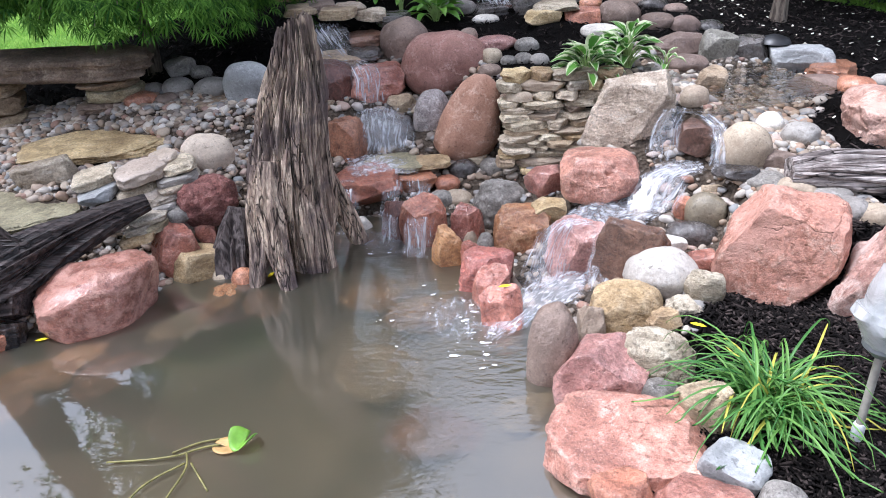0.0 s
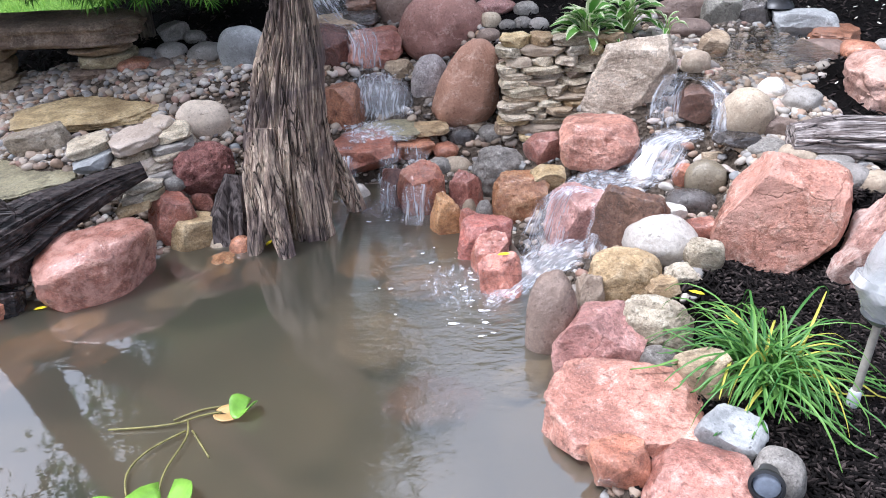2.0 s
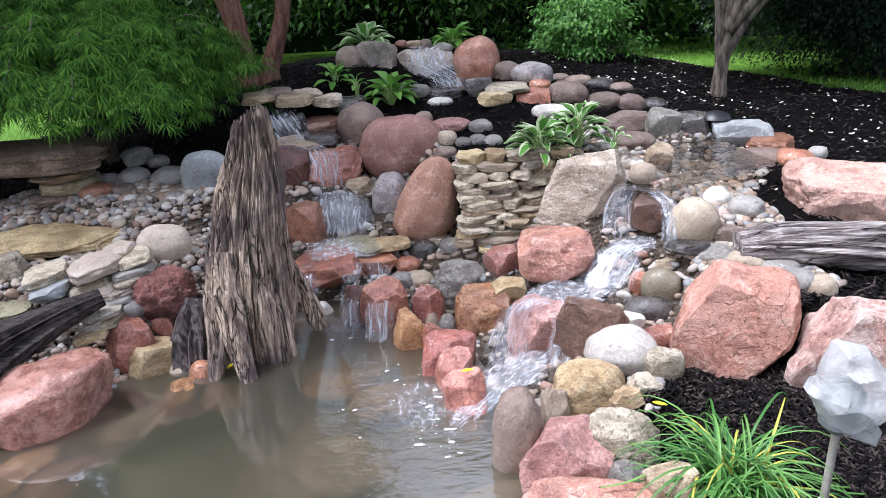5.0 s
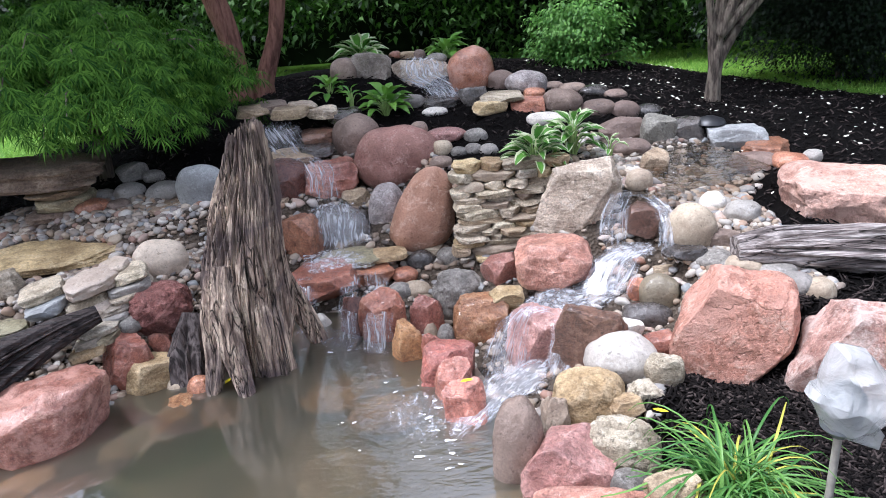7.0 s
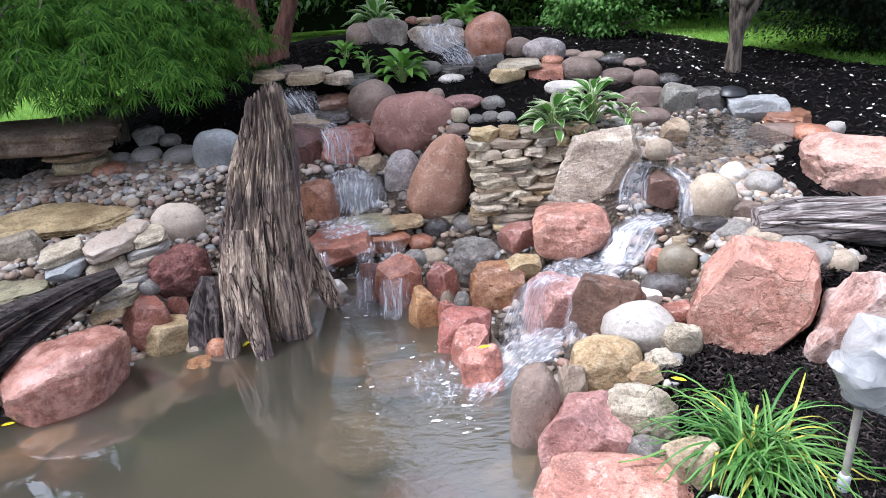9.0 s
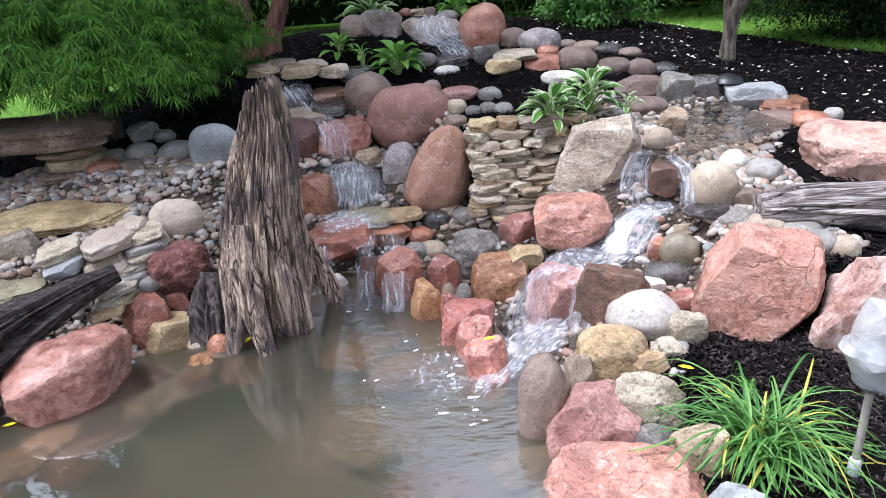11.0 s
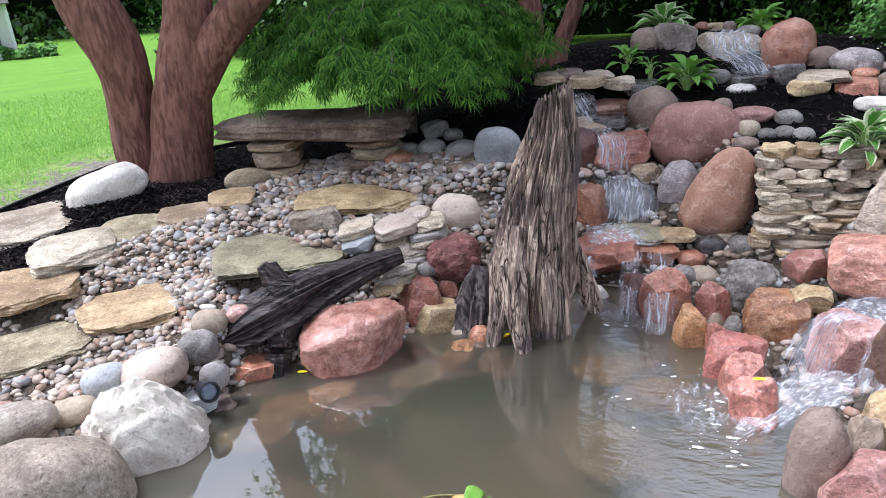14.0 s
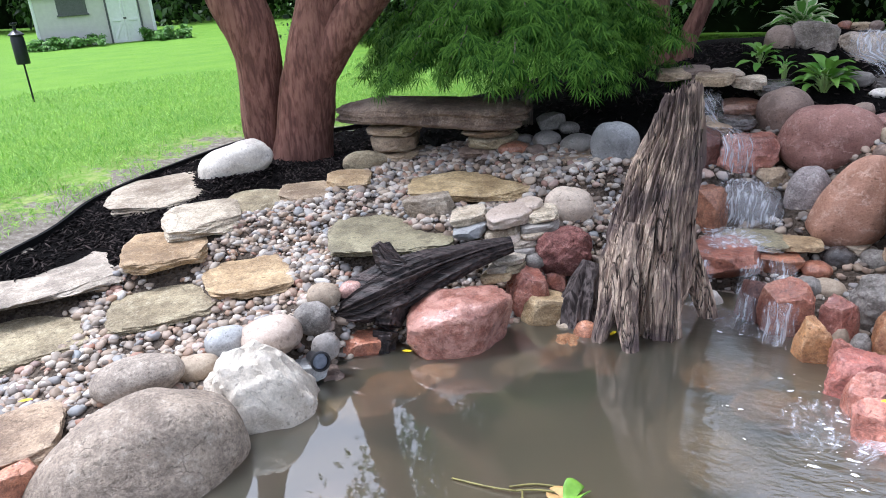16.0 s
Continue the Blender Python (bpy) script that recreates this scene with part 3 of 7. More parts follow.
rock("rock", (0.02, 2.99, 0.03), (0.16, 0.14, 0.34), 0, "block", "orange", "rust-orange stone at the pond edge")
rock("rock", (0.13, 2.93, -0.00), (0.10, 0.09, 0.27), -2, "block", "red", "small red stone at the pond edge")
rock("rock", (0.13, 3.23, 0.02), (0.18, 0.14, 0.32), -2, "block", "red", "dark red stone above the pond edge")
rock("cobble", (-0.00, 3.55, 0.08), (0.14, 0.12, 0.11), 0, "round", "grey", "grey-green cobble beside the cascade")
rock("cobble", (0.09, 3.58, 0.07), (0.17, 0.15, 0.09), -1, "round", "tan2", "tan cobble beside the cascade")
rock("cobble", (0.21, 3.08, -0.02), (0.09, 0.08, 0.24), -3, "round", "grey", "small grey cobble at the pond edge")
rock("cobble", (0.14, 3.18, -0.03), (0.08, 0.08, 0.20), -2, "round", "tan2", "small tan cobble at the pond edge")
rock("boulder", (0.32, 3.42, 0.08), (0.30, 0.24, 0.34), -5, "rough", "grey", "rough dark grey boulder between the cascades")
rock("rock", (0.39, 3.10, 0.08), (0.29, 0.23, 0.29), -7, "block", "orange", "tan-orange blocky rock between the cascades")
rock("cobble", (0.14, 3.82, 0.14), (0.17, 0.15, 0.13), -2, "round", "dark", "dark green-grey cobble below the boulder")
rock("cobble", (0.04, 3.70, 0.11), (0.15, 0.13, 0.09), -0, "round", "red2", "red-brown cobble beside the cascade")
rock("cobble", (0.32, 3.80, 0.15), (0.18, 0.16, 0.12), -4, "round", "grey", "grey cobble below the stacked stones")
rock("cobble", (0.21, 3.92, 0.17), (0.16, 0.15, 0.06), -3, "slab", "tan2", "long tan pebble below the boulder")
rock("rock", (0.50, 3.70, 0.22), (0.17, 0.14, 0.08), -7, "block", "yellow", "tan rock below the stacked stones")
rock("rock", (0.53, 3.32, 0.25), (0.22, 0.17, 0.17), -9, "block", "pink", "pink blocky rock beside the cascade")
rock("rock", (0.75, 3.12, 0.35), (0.37, 0.29, 0.24), -13, "crag", "pink", "large pink block in the cascade")
rock("rock", (0.51, 3.10, 0.20), (0.18, 0.16, 0.11), -9, "block", "yellow", "yellowish ledge rock in the cascade")
rock("rock", (0.59, 2.78, 0.08), (0.28, 0.17, 0.43), -12, "block", "pink2", "pink rock with water pouring around it")
rock("rock", (0.19, 2.77, 0.01), (0.25, 0.20, 0.30), -4, "block", "red", "wet red rock where the cascade meets the pond")
rock("rock", (0.20, 2.60, 0.02), (0.17, 0.14, 0.31), -4, "block", "red", "wet red rock where the cascade meets the pond")
rock("rock", (0.23, 2.45, 0.01), (0.19, 0.15, 0.29), -5, "block", "red", "wet red rock at the foot of the cascade")
rock("rock", (0.77, 2.58, 0.19), (0.32, 0.19, 0.37), -16, "block", "brown2", "brown blocky rock beside the cascade")
rock("rock", (0.96, 2.62, 0.23), (0.12, 0.11, 0.06), -20, "block", "white", "small pale chip of stone on rocks")
rock("boulder", (1.17, 2.85, 0.26), (0.18, 0.14, 0.19), -22, "round", "olive", "rounded olive-grey cobble beside the big pink rock")
rock("rock", (1.09, 2.78, 0.18), (0.24, 0.16, 0.15), -21, "round", "dark", "dark wet bluish stone between the rocks")
rock("rock", (1.09, 2.92, 0.24), (0.09, 0.09, 0.15), -20, "block", "red2", "red-brown stone beside the cascade")
rock("rock", (1.25, 2.98, 0.28), (0.12, 0.11, 0.12), -22, "block", "tan", "tan stone beside the cascade")
rock("boulder", (0.85, 2.42, 0.20), (0.29, 0.22, 0.22), -19, "round", "white", "smooth white boulder resting on tan blocks")
rock("rock", (1.06, 2.58, 0.16), (0.15, 0.12, 0.12), -22, "block", "red", "dull red stone behind the white boulder")
rock("rock", (0.97, 2.27, 0.21), (0.15, 0.07, 0.17), -23, "block", "lime", "pale tan chipped stone above the mulch")
rock("rock", (0.89, 2.24, 0.16), (0.14, 0.11, 0.08), -21, "block", "lime", "small pale tan stone beside the white boulder")
rock("rock", (0.68, 2.27, 0.06), (0.28, 0.25, 0.37), -16, "crag", "yellow", "large tan-yellow block beside the pond")
rock("rock", (0.79, 2.16, 0.16), (0.14, 0.11, 0.08), -20, "block", "yellow", "small tan stone on the block")
rock("rock", (0.71, 2.02, 0.05), (0.33, 0.23, 0.32), -19, "rough", "lime", "rough pitted tan limestone at the pond edge")
rock("boulder", (0.38, 2.09, 0.08), (0.19, 0.19, 0.43), -10, "round", "brown", "grey-brown boulder standing in the water")
rock("rock", (0.53, 2.17, 0.06), (0.11, 0.11, 0.34), -12, "block", "tan2", "narrow tan stone wedged beside the grey-brown boulder")
rock("rock", (0.53, 1.97, 0.02), (0.33, 0.24, 0.37), -15, "crag", "pink2", "pink slab rock at the pond edge", cuts=((0.5, -0.2, 0.9, 0.7), (0.1, -1, 0.3, 0.8)))
rock("slab", (0.54, 1.64, -0.00), (0.51, 0.41, 0.27), -19, "crag", "pink", "large pink slab rock overhanging the pond", cuts=((-0.35, -0.8, -0.75, 0.62), (-0.1, -0.25, 1, 0.72), (0.2, -1, 0.1, 0.8)))
rock("rock", (0.46, 1.42, 0.08), (0.19, 0.15, 0.14), -18, "block", "red2", "wet red rock under the slab")
rock("rock", (0.66, 1.32, 0.02), (0.31, 0.28, 0.26), -27, "crag", "pink", "pink slab rock beside the pond")
rock("rock", (0.79, 1.48, 0.09), (0.20, 0.16, 0.17), -28, "block", "blue", "blue-grey stone beside the mulch")
rock("boulder", (0.86, 1.32, 0.09), (0.14, 0.13, 0.20), -33, "round", "grey", "rounded grey cobble beside the mulch")
rock("rock", (0.80, 1.72, 0.11), (0.21, 0.13, 0.21), -25, "block", "tan", "tan stone under the grass clump")
rock("cobble", (0.70, 1.86, 0.07), (0.13, 0.12, 0.09), -21, "round", "grey", "grey cobble beside the pink slab")
rock("boulder", (1.29, 2.40, 0.27), (0.47, 0.34, 0.56), -28, "crag", "pink3", "huge pink-red boulder above the mulch bed", cuts=((-0.75, -0.1, 0.65, 0.72), (0.75, -0.3, -0.65, 0.74), (0.1, -1, 0.25, 0.8), (0.25, -0.35, 1, 0.82)))
rock("boulder", (1.64, 2.10, 0.27), (0.50, 0.33, 0.50), -37, "crag", "lichen", "huge pink boulder with pale lichen", cuts=((-0.8, -0.2, 0.6, 0.66), (0.1, -1, 0.3, 0.8)))
rock("boulder", (0.95, 3.40, 0.56), (0.41, 0.25, 0.41), -15, "crag", "granite", "large pale brown angular granite slab", skew=0.22, cuts=((0, -1, 0.3, 0.7), (0.8, -0.5, -0.2, 0.8), (0, -0.2, 1, 0.85)))
rock("cobble", (1.28, 3.45, 0.61), (0.14, 0.12, 0.13), -20, "round", "tan2", "brown cobble beside the upper stream")
rock("rock", (1.22, 3.20, 0.49), (0.22, 0.18, 0.17), -21, "block", "brown2", "dark orange-brown rock between two spouts")
rock("boulder", (1.38, 3.02, 0.49), (0.23, 0.21, 0.24), -24, "round", "tan2", "smooth grey-tan boulder beside the spout")
rock("rock", (1.31, 2.92, 0.42), (0.21, 0.17, 0.06), -24, "block", "dark", "dark wet stone below the smooth boulder")
rock("cobble", (1.61, 3.30, 0.50), (0.14, 0.13, 0.14), -26, "round", "white", "white cobble beside the upper stream")
rock("cobble", (1.67, 3.12, 0.51), (0.17, 0.16, 0.12), -28, "round", "grey2", "pale grey cobble beside the upper stream")
rock("rock", (1.50, 2.95, 0.45), (0.15, 0.12, 0.10), -27, "block", "brown", "brown stone beside the smooth boulder")
rock("cobble", (1.42, 2.85, 0.40), (0.19, 0.18, 0.07), -26, "round", "grey", "grey-brown cobble above the big pink boulder")
rock("cobble", (1.48, 2.70, 0.42), (0.16, 0.14, 0.12), -29, "round", "tan2", "tan-brown cobble above the big pink boulder")
rock("cobble", (1.58, 2.62, 0.42), (0.16, 0.14, 0.07), -31, "round", "grey2", "grey cobble in front of the weathered log")
rock("cobble", (1.60, 2.50, 0.41), (0.14, 0.13, 0.10), -32, "round", "grey2", "grey cobble in front of the weathered log")
rock("cobble", (1.66, 2.45, 0.40), (0.13, 0.12, 0.10), -34, "round", "tan2", "tan cobble in front of the weathered log")
rock("boulder", (2.28, 3.30, 0.47), (0.62, 0.50, 0.33), -34, "crag", "pink4", "large pale pink boulder in the mulch", cuts=((-0.7, -0.3, -0.6, 0.72), (0.1, -0.5, 1, 0.78)))
rock("rock", (1.72, 4.35, 0.64), (0.24, 0.17, 0.24), -21, "block", "green", "grey-green block beside the upper stream")
rock("rock", (1.96, 4.45, 0.60), (0.26, 0.2, 0.2), -20, "block", "dark", "black wet stone in the nook beside the stream")
rock("boulder", (2.22, 4.30, 0.56), (0.39, 0.31, 0.21), -27, "block", "blue", "blue-grey boulder beside the upper stream")
rock("rock", (2.30, 4.10, 0.55), (0.28, 0.36, 0.09), -29, "slab", "orange2", "orange-brown flat stone on the stream bank")
rock("boulder", (2.12, 3.90, 0.51), (0.31, 0.25, 0.15), -28, "round", "brown", "grey-brown boulder beside the upper stream")
rock("cobble", (2.26, 3.75, 0.55), (0.20, 0.18, 0.12), -31, "round", "red2", "reddish cobble beside the upper stream")
rock("cobble", (2.42, 3.80, 0.55), (0.11, 0.10, 0.10), -32, "round", "grey2", "pale grey cobble in the mulch")
rock("rock", (1.54, 4.50, 0.65), (0.31, 0.25, 0.18), -19, "block", "brown", "brown and grey rock beside the hosta")
rock("rock", (1.47, 4.15, 0.61), (0.25, 0.20, 0.12), -19, "round", "brown", "brown-pink rock beside the hosta")
rock("rock", (1.51, 3.85, 0.59), (0.17, 0.15, 0.15), -21, "block", "tan", "mottled tan rock in the upper stream")
rock("boulder", (1.25, 4.95, 0.78), (0.30, 0.24, 0.19), -14, "round", "brown", "brown rounded boulder on the mound")
rock("boulder", (1.49, 4.90, 0.72), (0.25, 0.20, 0.14), -17, "round", "brown", "brown cobble on the mound")
rock("boulder", (1.67, 4.85, 0.70), (0.22, 0.17, 0.14), -19, "round", "brown", "brown cobble on the mound")
rock("cobble", (1.85, 4.90, 0.67), (0.21, 0.17, 0.11), -20, "round", "dark", "dark brown cobble on the mound")
rock("rock", (1.02, 5.00, 0.76), (0.26, 0.21, 0.14), -11, "block", "red2", "red-brown blocky rock on the mound")
rock("rock", (0.75, 5.00, 0.77), (0.26, 0.20, 0.12), -8, "block", "yellow", "tan blocky rock on the mound")
rock("cobble", (1.09, 4.70, 0.72), (0.28, 0.22, 0.09), -13, "round", "white", "flat white cobble beside the hosta")
rock("boulder", (0.92, 5.50, 0.87), (0.25, 0.20, 0.19), -9, "round", "brown", "grey-brown boulder below the top fall")
rock("boulder", (1.08, 5.35, 0.87), (0.32, 0.25, 0.19), -11, "round", "speck", "grey-pink boulder below the top fall")
rock("cobble", (1.34, 5.60, 0.79), (0.17, 0.15, 0.08), -13, "round", "brown", "brown cobble on the mound")
rock("cobble", (1.47, 5.50, 0.78), (0.21, 0.19, 0.09), -15, "round", "brown", "brown cobble on the mound")
rock("cobble", (1.61, 5.40, 0.76), (0.23, 0.21, 0.10), -16, "round", "dark", "dark cobble on the mound")
rock("cobble", (1.75, 5.30, 0.74), (0.18, 0.16, 0.08), -18, "round", "brown", "brown cobble on the mound")
rock("cobble", (1.11, 5.20, 0.82), (0.16, 0.15, 0.08), -12, "round", "red2", "red-brown cobble on the mound")
rock("slab", (0.85, 5.10, 0.83), (0.32, 0.41, 0.04), -9, "slab", "lime", "flat pale stone on the mound")
rock("boulder", (0.70, 5.60, 0.95), (0.37, 0.30, 0.40), -7, "round", "orange3", "large rounded orange-red boulder at the top fall")
rock("boulder", (-0.10, 5.65, 1.03), (0.39, 0.27, 0.26), 1, "block", "grey3", "grey angular boulder at the top fall")
rock("boulder", (-0.27, 5.55, 1.04), (0.21, 0.17, 0.20), 3, "round", "brown", "brown boulder at the top fall")
rock("boulder", (0.31, 5.80, 0.90), (0.56, 0.27, 0.32), -3, "crag", "granite", "flat-faced grey boulder under the top fall")
rock("cobble", (0.13, 5.95, 1.09), (0.10, 0.09, 0.07), -1, "round", "red2", "small red cobble at the spring")
rock("cobble", (0.24, 6.00, 1.08), (0.15, 0.19, 0.05), -2, "slab", "tan", "small flat stone at the spring")
rock("cobble", (0.46, 5.85, 1.05), (0.17, 0.15, 0.09), -4, "round", "grey", "small grey cobble at the spring")
rock("cobble", (0.33, 5.95, 1.08), (0.10, 0.09, 0.08), -3, "round", "brown", "small brown cobble at the spring")
rock("rock", (0.67, 5.25, 0.80), (0.23, 0.12, 0.19), -7, "block", "dark", "dark angular stone beside the top fall")
rock("cobble", (0.37, 5.15, 0.75), (0.19, 0.15, 0.07), -4, "round", "white", "small white cobble below the top fall")
rock("cobble", (0.18, 5.30, 0.81), (0.27, 0.21, 0.11), -2, "round", "grey2", "grey cobbles below the top fall")
rock("rock", (0.45, 5.42, 0.78), (0.34, 0.45, 0.07), -5, "slab", "dark", "wet dark stone under the top fall")
rock("cobble", (0.39, 4.65, 0.68), (0.29, 0.20, 0.11), -5, "round", "pink2", "flat pink cobble on the mulch")
rock("cobble", (0.59, 4.60, 0.67), (0.16, 0.14, 0.10), -7, "round", "grey", "grey cobble above the stacked stones")
rock("cobble", (0.63, 4.30, 0.64), (0.12, 0.11, 0.08), -8, "round", "grey2", "light grey cobble above the stacked stones")
rock("cobble", (0.54, 4.35, 0.64), (0.11, 0.10, 0.08), -7, "round", "grey", "grey cobble above the stacked stones")
rock("cobble", (0.23, 4.75, 0.72), (0.12, 0.11, 0.10), -2, "round", "brown", "brown cobble behind the big boulder")
rock("cobble", (0.35, 4.40, 0.65), (0.13, 0.11, 0.11), -4, "round", "tan2", "tan-brown cobble above the stacked stones")
rock("cobble", (0.45, 4.35, 0.63), (0.11, 0.10, 0.07), -6, "round", "grey", "grey cobble above the stacked stones")
rock("cobble", (0.32, 4.20, 0.61), (0.14, 0.12, 0.09), -4, "round", "brown", "brown cobble above the stacked stones")
rock("slab", (-0.90, 5.05, 0.88), (0.23, 0.29, 0.07), 10, "slab", "tan", "flat brown ledge stone above the waterfall")
rock("slab", (-0.78, 5.15, 0.88), (0.25, 0.32, 0.07), 9, "slab", "brown", "flat tan ledge stone above the waterfall")
rock("slab", (-0.64, 5.00, 0.86), (0.27, 0.36, 0.08), 8, "slab", "tan", "flat brown ledge stone above the waterfall")
rock("slab", (-0.57, 5.15, 0.87), (0.22, 0.29, 0.06), 7, "slab", "granite", "flat pale ledge stone above the waterfall")
rock("slab", (-0.42, 5.00, 0.84), (0.23, 0.30, 0.07), 5, "slab", "granite", "flat tan ledge stone above the waterfall")
rock("cobble", (-0.27, 5.00, 0.81), (0.25, 0.33, 0.08), 3, "slab", "dark", "flat dark stone beside the mulch")
rock("rock", (-0.45, 4.70, 0.65), (0.26, 0.34, 0.08), 6, "slab", "dark", "wet dark slab in the upper cascade")
rock("rock", (-0.44, 4.85, 0.71), (0.25, 0.32, 0.08), 5, "slab", "brown2", "wet brown slab in the upper cascade")
rock("rock", (-0.71, 4.88, 0.69), (0.33, 0.20, 0.18), 9, "block", "dark", "wet dark ledge under the upper cascade")
rock("rock", (-0.63, 4.62, 0.63), (0.31, 0.41, 0.07), 8, "slab", "tan", "wet flat stone under the upper cascade")
rock("boulder", (-1.08, 4.10, 0.61), (0.29, 0.23, 0.28), 15, "round", "blue", "rounded blue-grey boulder beside the stump")
rock("rock", (-1.61, 4.55, 0.63), (0.20, 0.16, 0.15), 20, "block", "grey", "grey-green angular stone near the bench")
rock("cobble", (-1.58, 4.35, 0.56), (0.19, 0.17, 0.12), 20, "round", "grey2", "grey cobble near the stone bench")
rock("cobble", (-1.36, 4.30, 0.56), (0.22, 0.20, 0.13), 18, "round", "grey2", "grey-brown cobble near the stone bench")
rock("cobble", (-1.73, 4.35, 0.55), (0.13, 0.11, 0.09), 22, "round", "grey2", "small grey cobble near the stone bench")
rock("cobble", (-1.76, 4.20, 0.53), (0.20, 0.18, 0.10), 23, "round", "red2", "reddish cobble near the stone bench")
rock("slab", (-1.30, 4.15, 0.51), (0.26, 0.30, 0.04), 18, "slab", "tan", "flat tan stone near the stone bench")
rock("cobble", (-1.47, 4.50, 0.61), (0.14, 0.13, 0.09), 18, "round", "grey", "grey cobble near the stone bench")
rock("rock", (-1.61, 4.22, 0.52), (0.16, 0.15, 0.08), 21, "round", "brown", "brown cobble near the stone bench")
rock("boulder", (-1.19, 3.50, 0.41), (0.27, 0.21, 0.22), 16, "round", "cream", "rounded cream boulder on the gravel bank")
rock("boulder", (-1.14, 3.20, 0.28), (0.31, 0.25, 0.25), 16, "rough", "lava", "round pitted dark red lava rock")
rock("rock", (-1.27, 3.02, 0.08), (0.23, 0.19, 0.36), 19, "block", "red", "rounded red rock at the pond edge")
rock("rock", (-1.16, 3.15, 0.12), (0.13, 0.10, 0.13), 17, "block", "red", "small red rock beside the lava rock")
rock("rock", (-1.18, 2.98, 0.01), (0.25, 0.20, 0.24), 18, "block", "yellow", "tan-yellow stone at the waterline")
rock("cobble", (-1.26, 3.10, 0.25), (0.12, 0.11, 0.08), 19, "round", "grey", "small grey cobble in the stacked stones")
rock("boulder", (-1.48, 2.62, 0.06), (0.50, 0.35, 0.38), 26, "pad", "pink5", "large smooth pink-red boulder at the waterline", skew=0.18, cuts=((0.9, -0.6, -0.1, 0.72), (-0.5, -0.2, 0.9, 0.7)))
rock("rock", (-1.87, 2.43, 0.01), (0.30, 0.19, 0.15), 34, "block", "red2", "wet red rock under the dark log")
rock("cobble", (-1.05, 2.95, -0.05), (0.12, 0.11, 0.17), 16, "round", "tan2", "tan stone at the waterline")
rock("cobble", (-0.93, 2.90, -0.03), (0.13, 0.12, 0.18), 14, "round", "red2", "red-brown stone at the waterline")
rock("boulder", (-2.00, 1.83, 0.05), (0.46, 0.35, 0.54), 44, "rough", "white2", "large white limestone boulder at the waterline", taper=0.5, skew=-0.2)
rock("boulder", (-2.16, 1.33, 0.04), (0.78, 0.52, 0.52), 55, "round", "grey4", "huge grey boulder sloping into the pond", taper=0.3, skew=0.25)
rock("boulder", (-2.40, 1.59, 0.21), (0.36, 0.21, 0.18), 53, "round", "grey5", "long grey-tan cobble on the gravel bank")
rock("cobble", (-2.31, 1.81, 0.15), (0.20, 0.14, 0.11), 49, "round", "tan2", "flat tan cobble on the gravel bank")
rock("cobble", (-2.28, 1.97, 0.19), (0.19, 0.15, 0.15), 46, "round", "blue", "blue-grey cobble on the gravel bank")
rock("boulder", (-2.12, 2.07, 0.20), (0.28, 0.22, 0.17), 42, "round", "cream", "smooth cream cobble on the gravel bank")
rock("boulder", (-2.04, 2.27, 0.20), (0.17, 0.14, 0.16), 39, "round", "grey", "smooth grey cobble beside the dark log")
rock("cobble", (-2.05, 2.39, 0.26), (0.16, 0.13, 0.12), 37, "round", "tan2", "tan cobble beside the dark log")
rock("cobble", (-1.96, 2.48, 0.26), (0.11, 0.09, 0.09), 35, "round", "pink2", "pinkish cobble beside the dark log")
rock("cobble", (-1.91, 2.17, 0.13), (0.13, 0.10, 0.14), 38, "round", "grey2", "pale grey cobble behind the spotlight")
rock("cobble", (-1.96, 2.09, 0.05), (0.18, 0.14, 0.10), 40, "block", "blue", "grey stone under the spotlight")
rock("rock", (-1.89, 2.19, -0.08), (0.16, 0.20, 0.18), 37, "slab", "brown", "flat brown stone at the waterline")
rock("rock", (-1.94, 2.14, -0.16), (0.16, 0.15, 0.17), 39, "round", "tan2", "tan stone just under the water")
rock("rock", (-2.45, 1.04, 0.09), (0.20, 0.16, 0.19), 64, "block", "red2", "red-brown stone beside the grey boulder")
rock("cobble", (-2.33, 1.83, 0.04), (0.14, 0.13, 0.07), 49, "round", "dark", "dark stone in the gap between boulders")
rock("flagstone", (-3.80, 3.12, 0.41), (0.66, 0.79, 0.06), 49, "flag", "lime", "pale limestone flagstone beside the lawn edging")
rock("flagstone", (-3.16, 2.82, 0.39), (0.46, 0.55, 0.09), 46, "flag", "lime", "pale lumpy flagstone on dark mulch")
rock("flagstone", (-3.15, 2.51, 0.32), (0.47, 0.56, 0.08), 49, "flag", "yellow", "yellow-tan flagstone between mulch and gravel")
rock("flagstone", (-3.67, 2.16, 0.28), (0.85, 0.94, 0.06), 58, "flag", "grey5", "large pale flagstone sunk in mulch")
rock("flagstone", (-3.08, 3.20, 0.37), (0.41, 0.49, 0.08), 42, "flag", "moss", "mossy tan flagstone along the gravel edge")
rock("flagstone", (-2.83, 3.38, 0.40), (0.34, 0.41, 0.07), 37, "flag", "tan", "tan-pink flagstone along the gravel edge")
rock("flagstone", (-2.63, 3.58, 0.43), (0.30, 0.36, 0.09), 34, "flag", "yellow", "orange-tan flagstone along the gravel edge")
rock("rock", (-2.70, 3.89, 0.47), (0.30, 0.21, 0.16), 32, "round", "moss", "mossy round stone near the stone bench")
rock("flagstone", (-2.60, 2.51, 0.23), (0.46, 0.49, 0.06), 43, "flag", "yellow", "yellow flagstone laid in the gravel")
rock("flagstone", (-2.87, 2.19, 0.19), (0.57, 0.52, 0.05), 50, "flag", "moss", "mossy tan flagstone laid in the gravel")
rock("flagstone", (-3.35, 1.68, 0.16), (0.72, 0.68, 0.05), 61, "flag", "moss", "large greenish flagstone laid in the gravel")
